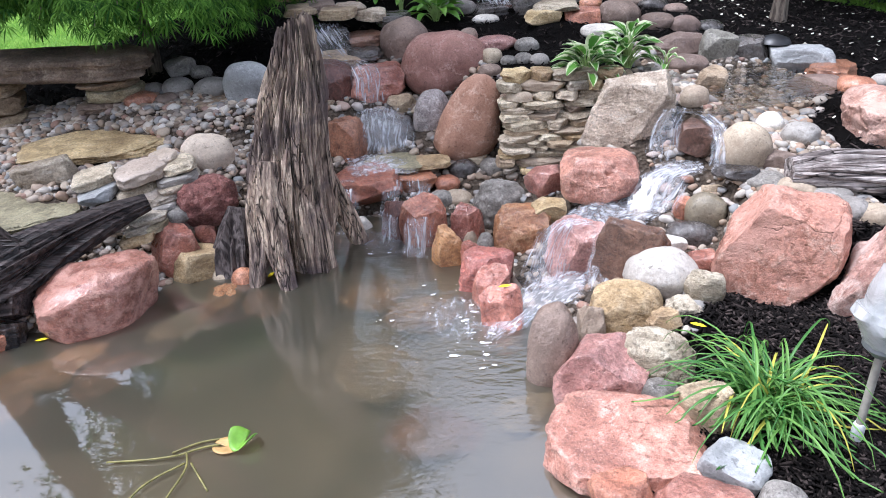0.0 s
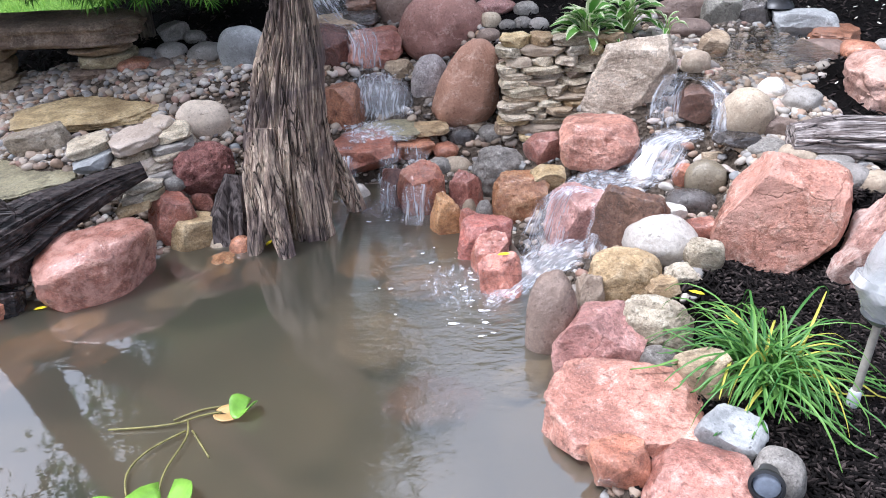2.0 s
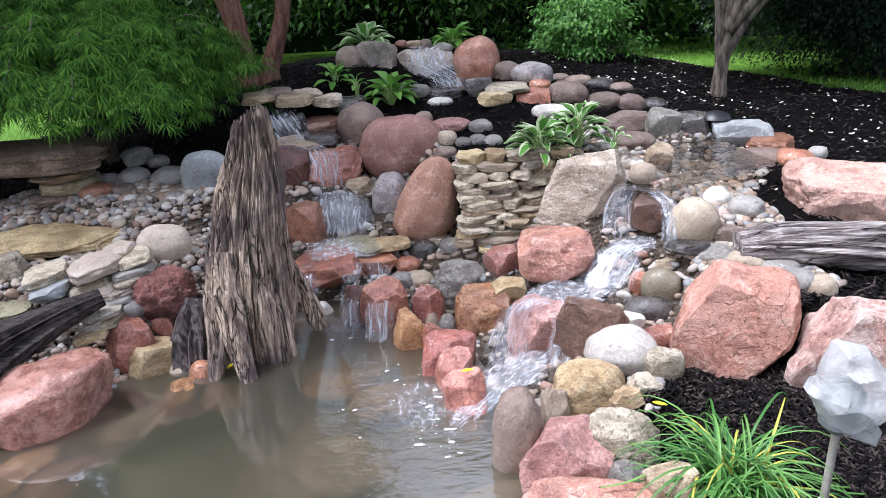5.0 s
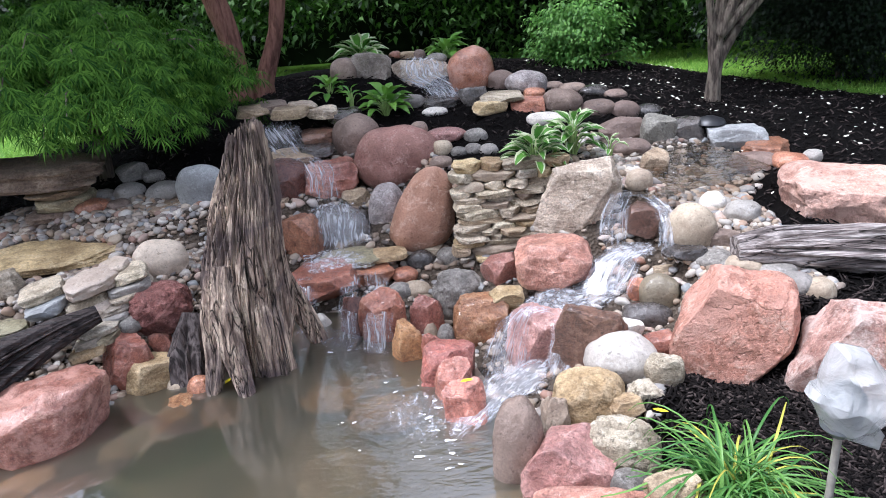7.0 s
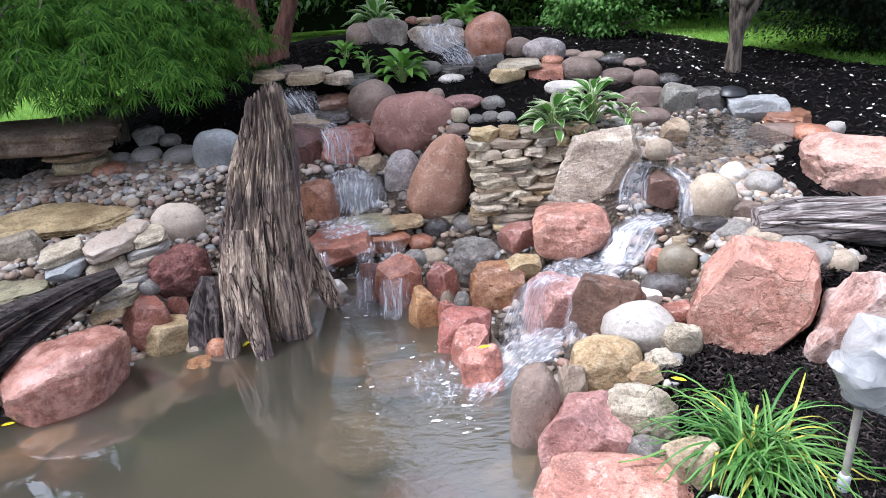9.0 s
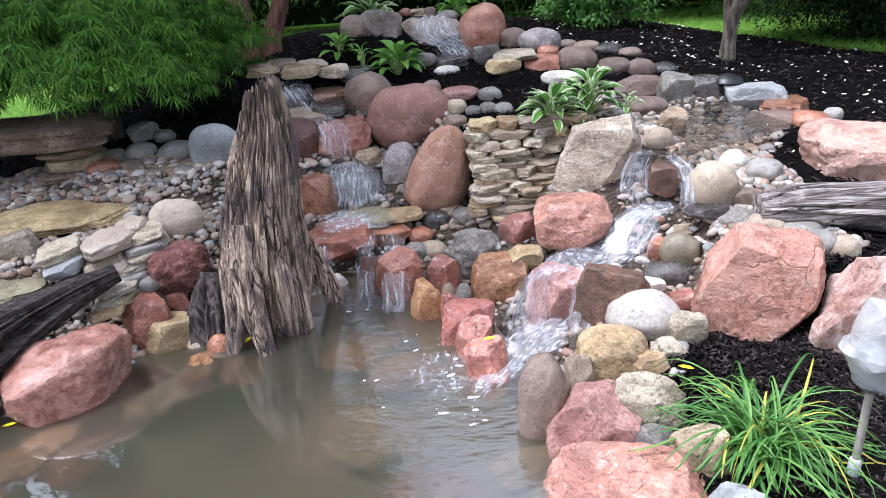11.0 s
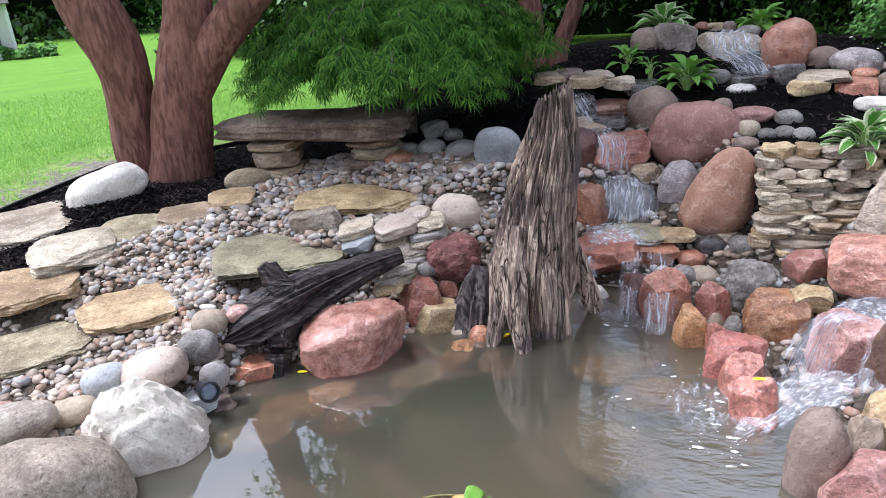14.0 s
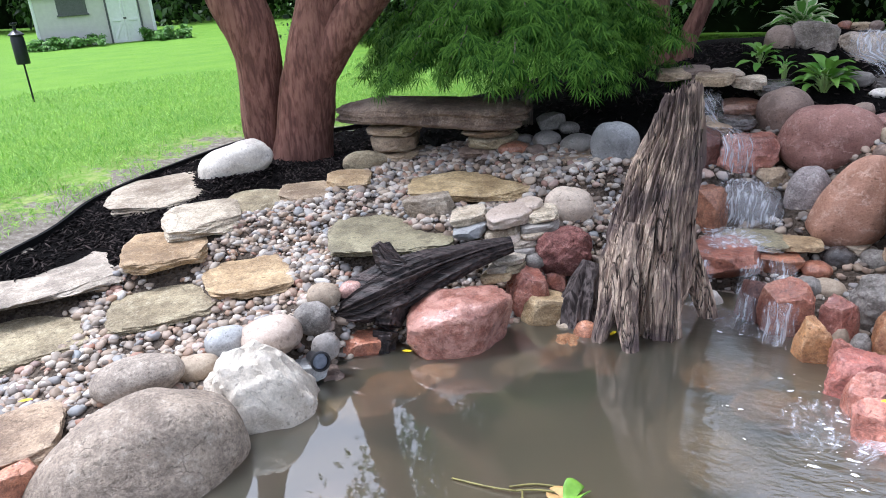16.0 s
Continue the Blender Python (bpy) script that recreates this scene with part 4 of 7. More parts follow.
rock("flagstone", (-2.65, 1.18, 0.12), (0.44, 0.43, 0.08), 63, "flag", "tan", "tan flagstone beside the grey boulder")
rock("flagstone", (-2.09, 3.11, 0.32), (0.70, 0.68, 0.05), 31, "flag", "moss2", "large green-grey flagstone laid in the gravel")
rock("flagstone", (-1.89, 3.78, 0.40), (0.77, 0.60, 0.06), 24, "flag", "yellow", "large tan flagstone laid in the gravel")
rock("rock", (-1.94, 3.31, 0.41), (0.30, 0.21, 0.16), 27, "block", "lime", "pale tan wedge stone beside the flagstone")
rock("boulder", (-3.45, 3.47, 0.53), (0.52, 0.31, 0.26), 43, "round", "white", "large smooth white egg-shaped stone on mulch", roll=-16)


# stones under the water, seen faintly: SUNKEN
for sx, sy, sz, sw, stuff in ((-1.62, 2.25, -0.12, 0.30, "orange"), (-1.35, 2.30, -0.15, 0.26, "orange2"), (-1.15, 2.58, -0.11, 0.26, "tan"), (-1.75, 2.0, -0.13, 0.24, "yellow"), (-1.0, 2.80, -0.08, 0.22, "orange"),
                              (-1.25, 2.72, -0.09, 0.20, "red2"), (-1.48, 2.38, -0.11, 0.22, "orange"), (-1.05, 2.66, -0.12, 0.18, "orange2"), (-0.82, 2.74, -0.12, 0.22, "orange"), (-1.62, 2.06, -0.14, 0.22, "orange2"),
                              (-0.35, 2.95, -0.14, 0.40, "orange"), (-0.25, 2.35, -0.24, 0.42, "tan"), (-0.05, 2.0, -0.22, 0.34, "orange2"), (0.28, 1.95, -0.10, 0.22, "tan"), (-1.5, 1.6, -0.22, 0.36, "brown"), (-0.1, 2.65, -0.18, 0.3, "orange")):
    rock("rock", (sx, sy, sz + (0.02 if sw < 0.32 else -0.07)), (sw * 1.15, sw * 0.85, 0.14), sx * 90, "lump", stuff, "dull brown stone lying under murky water on the bottom")

# ---- ground: one sheet from the pond to the horizon ----
POND = [(-1.0, 0.75), (0.2, 0.7), (0.42, 1.0), (0.36, 1.5), (0.36, 1.9), (0.36, 2.15), (0.2, 2.38), (0.14, 2.7), (0.08, 2.95),
        (-0.05, 3.15), (-0.3, 3.32), (-0.6, 3.35), (-1.0, 3.2), (-1.2, 2.95), (-1.32, 2.65), (-1.75, 2.45), (-1.88, 2.2), (-1.85, 1.85),
        (-2.02, 1.6), (-2.1, 1.2), (-2.0, 0.85)]
GRAVEL = [(-1.9, 2.0), (-2.0, 1.0), (-2.2, 0.5), (-4.3, 0.6), (-3.6, 1.85), (-3.2, 2.3), (-3.2, 2.7), (-3.0, 3.05), (-2.6, 3.45), (-2.6, 3.9),
          (-2.7, 4.4), (-1.9, 4.5), (-1.4, 4.25), (-0.9, 4.4), (-0.8, 4.9), (-0.2, 4.9), (0.25, 4.4), (0.45, 3.95), (0.95, 3.45), (1.25, 4.5), (2.1, 4.5),
          (2.1, 3.75), (1.80, 3.36), (1.78, 3.0), (1.60, 2.86), (1.75, 2.5), (1.0, 2.55), (0.9, 2.2), (0.7, 1.7), (0.3, 1.0), (-0.5, 2.0)]
LAWN_EDGE = [(-4.5, 0.2), (-3.85, 2.0), (-4.1, 3.0), (-4.2, 3.75), (-4.2, 4.5), (-3.5, 5.0), (-3.2, 6.1), (-2.7, 6.6), (-2.2, 8.2), (-1.4, 10.2),
             (0.2, 10.4), (1.6, 9.6), (2.85, 8.9), (3.95, 7.15), (4.3, 5.6), (4.6, 3.5), (4.3, 0.0), (2.5, -2.0), (-2.5, -2.0)]
MORE_SEATS = [(1.2, 1.6, 0.13), (1.5, 1.35, 0.14), (1.1, 1.2, 0.12), (1.95, 1.7, 0.2), (1.25, 1.95, 0.17), (0.75, 4.0, 0.6), (1.05, 4.1, 0.62),
              (0.6, 4.95, 0.68), (0.9, 4.6, 0.66), (2.7, 4.2, 0.5), (2.7, 5.4, 0.54), (3.4, 6.4, 0.44), (2.0, 6.2, 0.62), (1.2, 6.4, 0.72),
              (-1.2, 6.6, 0.74), (-0.6, 6.0, 0.85), (-1.3, 5.3, 0.66), (-1.9, 5.0, 0.52), (-2.6, 4.7, 0.44), (-3.4, 4.3, 0.4), (-4.2, 4.0, 0.4),
              (0.0, 0.1, 0.06), (-1.3, 0.2, 0.06), (0.9, 0.6, 0.1), (-2.4, 2.7, 0.24), (-1.7, 3.5, 0.36), (-2.3, 3.7, 0.38), (-3.2, 1.2, 0.12),
              (0.2, 6.2, 0.95), (1.95, 2.75, 0.36), (1.85, 3.5, 0.47), (1.75, 3.95, 0.49), (1.6, 3.7, 0.49), (-0.45, 3.75, 0.05), (0.55, 2.7, 0.02),
              (0.4, 2.55, 0.0), (0.6, 3.0, 0.12), (0.95, 3.0, 0.25), (1.15, 3.05, 0.33), (2.9, 2.4, 0.4), (2.6, 3.0, 0.42), (-0.8, 3.9, 0.28)]


def inside(poly, x, y):
    """Signed distance to a polygon's edge, negative inside."""
    x, y = np.asarray(x, float), np.asarray(y, float)
    best, odd = np.full(x.shape, 1e9), np.zeros(x.shape, bool)
    for (ax, ay), (bx, by) in zip(poly, poly[1:] + poly[:1]):
        dx, dy = bx - ax, by - ay
        s = np.clip(((x - ax) * dx + (y - ay) * dy) / (dx * dx + dy * dy), 0, 1)
        best = np.minimum(best, np.hypot(x - ax - s * dx, y - ay - s * dy))
        if ay != by:
            odd ^= ((ay > y) != (by > y)) & (x < ax + (y - ay) / (by - ay) * dx)
    return np.where(odd, -best, best)


def land(x, y):
    """Height of the earth."""
    x, y = np.asarray(x, float), np.asarray(y, float)
    top, low = np.zeros(x.shape), np.zeros(x.shape)
    for sx, sy, sz in SEATS + MORE_SEATS:
        w = ((x - sx) ** 2 + (y - sy) ** 2 + 0.006) ** -2.2
        top += w * sz
        low += w
    z = top / low
    edge = inside(LAWN_EDGE, x, y)
    far = np.hypot(x, y - 3)
    flat = 0.41 - 0.03 * np.clip(far - 5, 0, 22)
    k = np.clip(edge / 1.2 + 0.5, 0, 1)
    k = k * k * (3 - 2 * k)
    z = z * (1 - k) + flat * k
    pond = inside(POND, x, y)
    k = np.clip(pond / 0.10, 0, 1)
    bed = -0.06 - 0.42 * np.clip(-pond / 0.6, 0, 1)
    return np.where(pond < 0, bed, z * k - 0.06 * (1 - k))


def ground_sheet():
    half, k, reach = 215, 6.2, 260
    u = np.linspace(-1, 1, 2 * half + 1)
    s = reach * np.sinh(k * u) / np.sinh(k)
    gx, gy = np.meshgrid(s - 0.6, s + 3.0)
    gz = land(gx, gy)
    rows, cols = gx.shape
    for i in range(rows):
        for j in range(cols):
            if abs(gx[i, j]) < 6 and -1 < gy[i, j] < 11:
                gz[i, j] += 0.012 * noise.noise((gx[i, j] * 6, gy[i, j] * 6, 0.3))
    verts = np.stack([gx, gy, gz], -1).reshape(-1, 3)
    a = (np.arange(rows - 1)[:, None] * cols + np.arange(cols - 1)).ravel()
    faces = np.stack([a, a + 1, a + cols + 1, a + cols], 1)
    mid = verts[faces].mean(1)
    wob = np.array([0.05 * noise.noise((p[0] * 4, p[1] * 4, 2.0)) for p in mid])
    pond, grav, lawn = (inside(p, mid[:, 0], mid[:, 1]) + wob for p in (POND, GRAVEL, LAWN_EDGE))
    kind = np.where(pond < 0.02, 3, np.where(grav < 0, 0, np.where(lawn > 0, 2, 1)))
    worn_at = np.clip(1 - (inside(LAWN_EDGE, verts[:, 0], verts[:, 1]) - 0.05) / 1.1, 0, 1) ** 1.3 * (verts[:, 0] < -2.6) * np.clip((6.5 - verts[:, 1]) / 2, 0, 1)
    ob = mesh_object("ground", verts, faces.tolist(), None)
    layer = ob.data.color_attributes.new("worn", "FLOAT_COLOR", "POINT")
    layer.data.foreach_set("color", np.repeat(worn_at, 4).astype(np.float32))
    for m in GROUNDS:
        ob.data.materials.append(m)
    ob.data.polygons.foreach_set("material_index", kind.astype(np.int32))
    tagged(ob, "garden ground of dark mulch, gravel soil, silt and green lawn", "ground", kind="structure")
    return ob


ground_sheet()


def pond_surface():
    """The water, a flat sheet a little wider than the pond."""
    pts = []
    cx, cy = -0.8, 2.0
    for x, y in POND:
        d = math.hypot(x - cx, y - cy)
        pts.append((x + (x - cx) / d * 0.22, y + (y - cy) / d * 0.22, 0.0))
    ob = mesh_object("water", pts, [list(range(len(pts)))], WATER, None, False)
    ob.visible_shadow = False
    tagged(ob, "murky grey-brown pond water reflecting the sky", "water", kind="structure")


pond_surface()


# ---- stacked stones ----
STACKS = {"left": empty("stacked_stones", pose(-1.35, 3.1, 0.2), "dry stack of pale flat stones on the gravel bank", "stone stack"),
          "wall": empty("dry_stone_wall", pose(0.62, 3.72, 0.2), "low dry-stacked wall of flat pale limestone pieces", "stone wall")}


def stacked(which, loc, size, yaw, stuff):
    COUNT[0] += 1
    v, f = stone_shape(size, "slab", COUNT[0] * 5 + 2, 4)
    ob = mesh_object("stone", v, f, STONES[stuff], None, True, 40)
    ob.parent = STACKS[which]
    ob.matrix_parent_inverse = STACKS[which].matrix_world.inverted()
    ob.matrix_basis = pose(*loc, 0, -9 if which == "left" else 0, yaw)


stacked("left", (-1.43, 3.22, 0.43), (0.25, 0.26, 0.08), 21, "cream")
stacked("left", (-1.36, 3.35, 0.46), (0.15, 0.21, 0.05), 19, "cream")
stacked("left", (-1.27, 3.28, 0.44), (0.17, 0.22, 0.05), 18, "wall")
stacked("left", (-1.45, 3.20, 0.36), (0.21, 0.19, 0.05), 21, "wall")
stacked("left", (-1.42, 3.18, 0.33), (0.20, 0.18, 0.05), 21, "cream")
stacked("left", (-1.27, 3.24, 0.39), (0.20, 0.18, 0.05), 18, "grey2")
stacked("left", (-1.27, 3.20, 0.36), (0.17, 0.15, 0.04), 18, "wall")
stacked("left", (-1.33, 3.17, 0.32), (0.17, 0.16, 0.05), 19, "grey5")
stacked("left", (-1.33, 3.12, 0.29), (0.15, 0.13, 0.04), 20, "grey2")
stacked("left", (-1.38, 3.06, 0.27), (0.19, 0.20, 0.06), 21, "grey5")
stacked("left", (-1.30, 3.13, 0.26), (0.17, 0.14, 0.05), 19, "wall")
stacked("left", (-1.34, 3.03, 0.24), (0.13, 0.17, 0.04), 20, "moss")
stacked("left", (-1.40, 2.95, 0.21), (0.17, 0.13, 0.04), 22, "yellow")
stacked("left", (-1.40, 2.98, 0.24), (0.13, 0.11, 0.04), 22, "grey5")
stacked("left", (-1.65, 3.20, 0.42), (0.20, 0.21, 0.06), 24, "wall")
stacked("left", (-1.60, 3.12, 0.37), (0.20, 0.20, 0.06), 24, "blue")
stacked("left", (-1.28, 3.36, 0.36), (0.16, 0.15, 0.04), 18, "grey5")


def dry_wall():
    rng = random.Random(8)
    z, row = 0.19, 0
    while z < 0.64:
        tall = rng.uniform(0.026, 0.052)
        x = 0.36 + rng.uniform(-0.03, 0.02) - 0.03 * (row < 3)
        back = 3.66 + (z - 0.2) * 0.42
        end = 0.84 + rng.uniform(-0.04, 0.03) + (0.05 if z > 0.5 else 0.0)
        while x < end:
            wide = rng.choice([0.09, 0.12, 0.15, 0.18, 0.23]) * rng.uniform(0.9, 1.15)
            stuff = rng.choice(["wall", "wall", "wall", "grey5", "wall", "tan", "wall", "yellow", "lime", "tan2"])
            stacked("wall", (x + wide / 2, back + rng.uniform(-0.022, 0.022), z + tall / 2), (wide * 1.10, rng.uniform(0.16, 0.2), tall * 1.16), rng.uniform(-9, 9), stuff)
            x += wide
        z += tall * 0.98
        row += 1


dry_wall()


# ---- stone bench ----
def stone_bench():
    bench = empty("stone_bench", pose(-2.33, 4.25, 0.44), "low garden bench of one brown slab on stacked stones", "bench")

    def slab(name, loc, size, yaw, stuff, seed):
        v, f = stone_shape(size, "flag" if name == "seat" else "slab", seed, 5 if name == "seat" else 4)
        ob = mesh_object(name, v, f, STONES[stuff], None, True, 35)
        ob.parent, ob.matrix_parent_inverse = bench, bench.matrix_world.inverted()
        ob.matrix_basis = pose(*loc, 0, 0, yaw)

    slab("seat", (-2.36, 4.27, 0.745), (1.42, 0.54, 0.15), -1, "seat", 5)
    rng = random.Random(4)
    for x, tall in ((-2.62, (0.05, 0.12, 0.06)), (-1.95, (0.06, 0.05, 0.07, 0.05))):
        z = 0.43
        for i, h in enumerate(tall):
            slab("support_stone", (x + rng.uniform(-0.03, 0.03), 4.22 + rng.uniform(-0.02, 0.03), z + h / 2), (rng.uniform(0.30, 0.42), 0.36, h * 1.08), rng.uniform(-10, 10), rng.choice(["tan", "moss", "seat"]), 20 + i + int(-x * 10))
            z += h


STONES["seat"] = stone("stone_bench_slab", (0.33, 0.24, 0.18), (0.17, 0.115, 0.085), (0.38, 0.31, 0.25), 0.8, 1.0, 0, 0.45, 0.9)
stone_bench()


# ---- wood: the old stump, the root piece, two logs ----
STUMP_LINE = [(-0.12, -0.90, -0.55), (0.0, -0.895, -0.56), (0.10, -0.905, -0.545), (0.20, -0.90, -0.517), (0.32, -0.898, -0.51), (0.43, -0.877, -0.506), (0.56, -0.853, -0.503),
              (0.70, -0.819, -0.498), (0.80, -0.78, -0.496), (0.88, -0.738, -0.499), (0.96, -0.70, -0.501), (1.05, -0.673, -0.514), (1.16, -0.645, -0.529)]  # height, western and eastern side


def fissure(c, s, z, freq, seed):
    """1 in the middle of a narrow crack that runs up the wood, 0 beside it."""
    n = noise.noise((c * freq + 0.6 * noise.noise((c * 2, s * 2, z * 4 + seed)), s * freq, z * freq * 0.28 + seed))
    return math.exp(-((n / 0.075) ** 2))


def stump():
    """A weathered trunk: fissured sides that narrow to a broken spire, with roots that stand clear of it in the water."""
    thing = empty("tree_stump", pose(-0.70, 3.07, 0.0), "tall weathered grey-brown tree stump standing in the pond", "tree stump")
    around, up, x0, y0 = 400, 260, -0.70, 3.07
    lines = np.array(STUMP_LINE)
    verts, faces = [], []
    for j in range(up + 1):
        h = j / up
        for i in range(around):
            a = 2 * math.pi * i / around
            c, s = math.cos(a), math.sin(a)
            top = 1.15 - 0.05 * abs(noise.noise((c * 5, s * 5, 1.0))) - 0.10 * abs(noise.noise((c * 11, s * 11, 3.0))) - 0.06 * max(0.0, -c)
            z = -0.10 + h * (top + 0.10)
            west, east = np.interp(z, lines[:, 0], lines[:, 1]), np.interp(z, lines[:, 0], lines[:, 2])
            mid, half = (west + east) / 2, (east - west) / 2
            deep = 0.80 * half + 0.02
            if z < 0.24:  # hollow under the front, between the roots
                deep *= 1 - 0.75 * (1 - max(z, 0) / 0.24) * max(0.0, -s) * max(0.0, min(1.0, 0.5 - 1.6 * c))
            k = 1.02 + 0.13 * noise.noise((c * 1.7, s * 1.7, z * 2.2 + 2)) + 0.06 * noise.noise((c * 4, s * 4, z * 5))
            cut = 0.050 * fissure(c, s, z, 2.6, 5.0) * (0.4 + abs(noise.noise((c * 3, s * 3, z * 3)))) + 0.026 * fissure(c, s, z, 6.0, 9.0) + 0.010 * fissure(c, s, z, 14.0, 2.0)
            flake = noise.noise((c * 6, s * 6, z * 3.0 + 3)) + 0.4 * noise.noise((c * 13, s * 13, z * 5))
            cut += 0.010 * math.floor(flake * 4) / 2 - 0.006 * noise.noise((c * 24, s * 24, z * 12))
            k *= 1 - min(0.75, cut / max(half, 0.06))
            verts.append((mid - x0 + c * half * k, s * deep * k + 0.05 * max(z, 0), z))
    for j in range(up):
        for i in range(around):
            a, b = j * around + i, j * around + (i + 1) % around
            faces.append((a, b, b + around, a + around))
    ring = [up * around + i for i in range(around)]
    mid = np.mean([verts[i] for i in ring], axis=0)
    verts.append((mid[0], mid[1], mid[2] - 0.12))
    faces += [(ring[i], ring[(i + 1) % around], len(verts) - 1) for i in range(around)]
    mesh_object("trunk", verts, faces, DRIFT, thing, True, 50)
    for points, radii, seed in (([(-0.80, 3.00, 0.52), (-0.82, 2.94, 0.32), (-0.83, 2.89, 0.16), (-0.865, 2.84, 0.0), (-0.872, 2.82, -0.12)], [0.04, 0.06, 0.05, 0.034, 0.028], 3),
                                ([(-0.75, 2.97, 0.55), (-0.765, 2.92, 0.34), (-0.745, 2.86, 0.16), (-0.705, 2.80, 0.0), (-0.69, 2.78, -0.12)], [0.05, 0.068, 0.052, 0.036, 0.03], 7),
                                ([(-0.62, 3.0, 0.45), (-0.605, 2.98, 0.25), (-0.60, 3.0, 0.06), (-0.59, 3.0, -0.1)], [0.05, 0.075, 0.08, 0.09], 11),
                                ([(-0.53, 3.16, 0.40), (-0.50, 3.20, 0.24), (-0.44, 3.24, 0.06), (-0.40, 3.25, -0.08)], [0.035, 0.05, 0.045, 0.035], 15)):
        v, f = limb([(x - x0, y - y0, z) for x, y, z in points], radii, 110, 0.24, seed, 5.5, 1.6)
        mesh_object("root", v, f, DRIFT, thing, True, 50)


def limb(points, radii, seg, rough, seed, grooves=6.0, stretch=1.5, squash=1.0, caps=True):
    """Verts and faces of a limb along a line: round, grooved along its length."""
    pts, rad = [], []
    for (p, q), (r0, r1) in zip(zip(points, points[1:]), zip(radii, radii[1:])):
        n = max(3, int((Vector(q) - Vector(p)).length / 0.025))
        for i in range(n):
            pts.append(Vector(p).lerp(Vector(q), i / n))
            rad.append(r0 + (r1 - r0) * i / n)
    pts.append(Vector(points[-1]))
    rad.append(radii[-1])
    for _ in range(4):
        pts = [pts[0]] + [(pts[i - 1] + pts[i] * 2 + pts[i + 1]) / 4 for i in range(1, len(pts) - 1)] + [pts[-1]]
    verts, faces, run = [], [], 0.0
    for j, p in enumerate(pts):
        way = (pts[min(j + 1, len(pts) - 1)] - pts[max(j - 1, 0)]).normalized()
        side = way.cross(Vector((0, 0, 1)) if abs(way.z) < 0.85 else Vector((0, 1, 0))).normalized()
        over = side.cross(way)
        run += (p - pts[j - 1]).length if j else 0.0
        for i in range(seg):
            a = 2 * math.pi * i / seg
            c, s = math.cos(a), math.sin(a)
            k = noise.noise((c * grooves * 0.4, s * grooves * 0.4, run * stretch + seed)) + 0.7 * noise.noise((c * grooves, s * grooves, run * stretch * 1.5 + seed * 2)) - 0.6 * abs(noise.noise((c * grooves * 2, s * grooves * 2, run * stretch * 2 + seed * 3)))
            r = rad[j] * (1 + rough * k)
            verts.append(p + side * c * r + over * s * r * squash)
    for j in range(len(pts) - 1):
        for i in range(seg):
            a, b = j * seg + i, j * seg + (i + 1) % seg
            faces.append((a, a + seg, b + seg, b))
    if caps:
        faces.append(tuple(range(seg)))
        faces.append(tuple(reversed(range((len(pts) - 1) * seg, len(pts) * seg))))
    return verts, faces


def joined(pieces):
    verts, faces = [], []
    for v, f in pieces:
        n = len(verts)
        verts += list(v)
        faces += [tuple(i + n for i in face) for face in f]
    return verts, faces


def log_thing(name, pieces, material, label, category):
    v, f = joined(pieces)
    ob = mesh_object(name, v, f, material, None, True, 60)
    return tagged(ob, label, category)


stump()
log_thing("root_piece", [limb([(-0.98, 3.0, -0.08), (-0.99, 3.04, 0.1), (-0.96, 3.12, 0.27)], [0.12, 0.10, 0.06], 40, 0.35, 3, 5, 3)], DARK_ROOT,
          "short dark weathered root piece beside the stump", "root piece")
log_thing("driftwood_log", [
    limb([(-1.33, 2.99, 0.375), (-1.48, 2.90, 0.345), (-1.66, 2.76, 0.29), (-1.80, 2.62, 0.235), (-1.93, 2.50, 0.185), (-2.02, 2.42, 0.15)], [0.04, 0.07, 0.105, 0.145, 0.125, 0.06], 130, 0.30, 11, 5.5, 1.6, 0.9),
    limb([(-1.78, 2.64, 0.28), (-1.845, 2.63, 0.39), (-1.88, 2.62, 0.45)], [0.095, 0.05, 0.024], 40, 0.4, 21, 5, 5),
    limb([(-1.80, 2.64, 0.32), (-1.84, 2.66, 0.40), (-1.85, 2.67, 0.445)], [0.06, 0.035, 0.015], 30, 0.4, 25, 5, 5),
    limb([(-1.80, 2.57, 0.20), (-1.775, 2.47, 0.08), (-1.785, 2.42, -0.06)], [0.10, 0.06, 0.045], 40, 0.35, 31, 5, 4)],
    BLACK_LOG, "wet black driftwood log with a broken snag", "log")
log_thing("weathered_log", [limb([(1.44, 2.72, 0.50), (1.60, 2.71, 0.50), (1.95, 2.68, 0.465), (2.55, 2.60, 0.40)], [0.055, 0.088, 0.105, 0.115], 90, 0.22, 41, 7, 0.5)], DRIFT_LOG,
          "grey weathered log with deep cracks lying in mulch", "log")


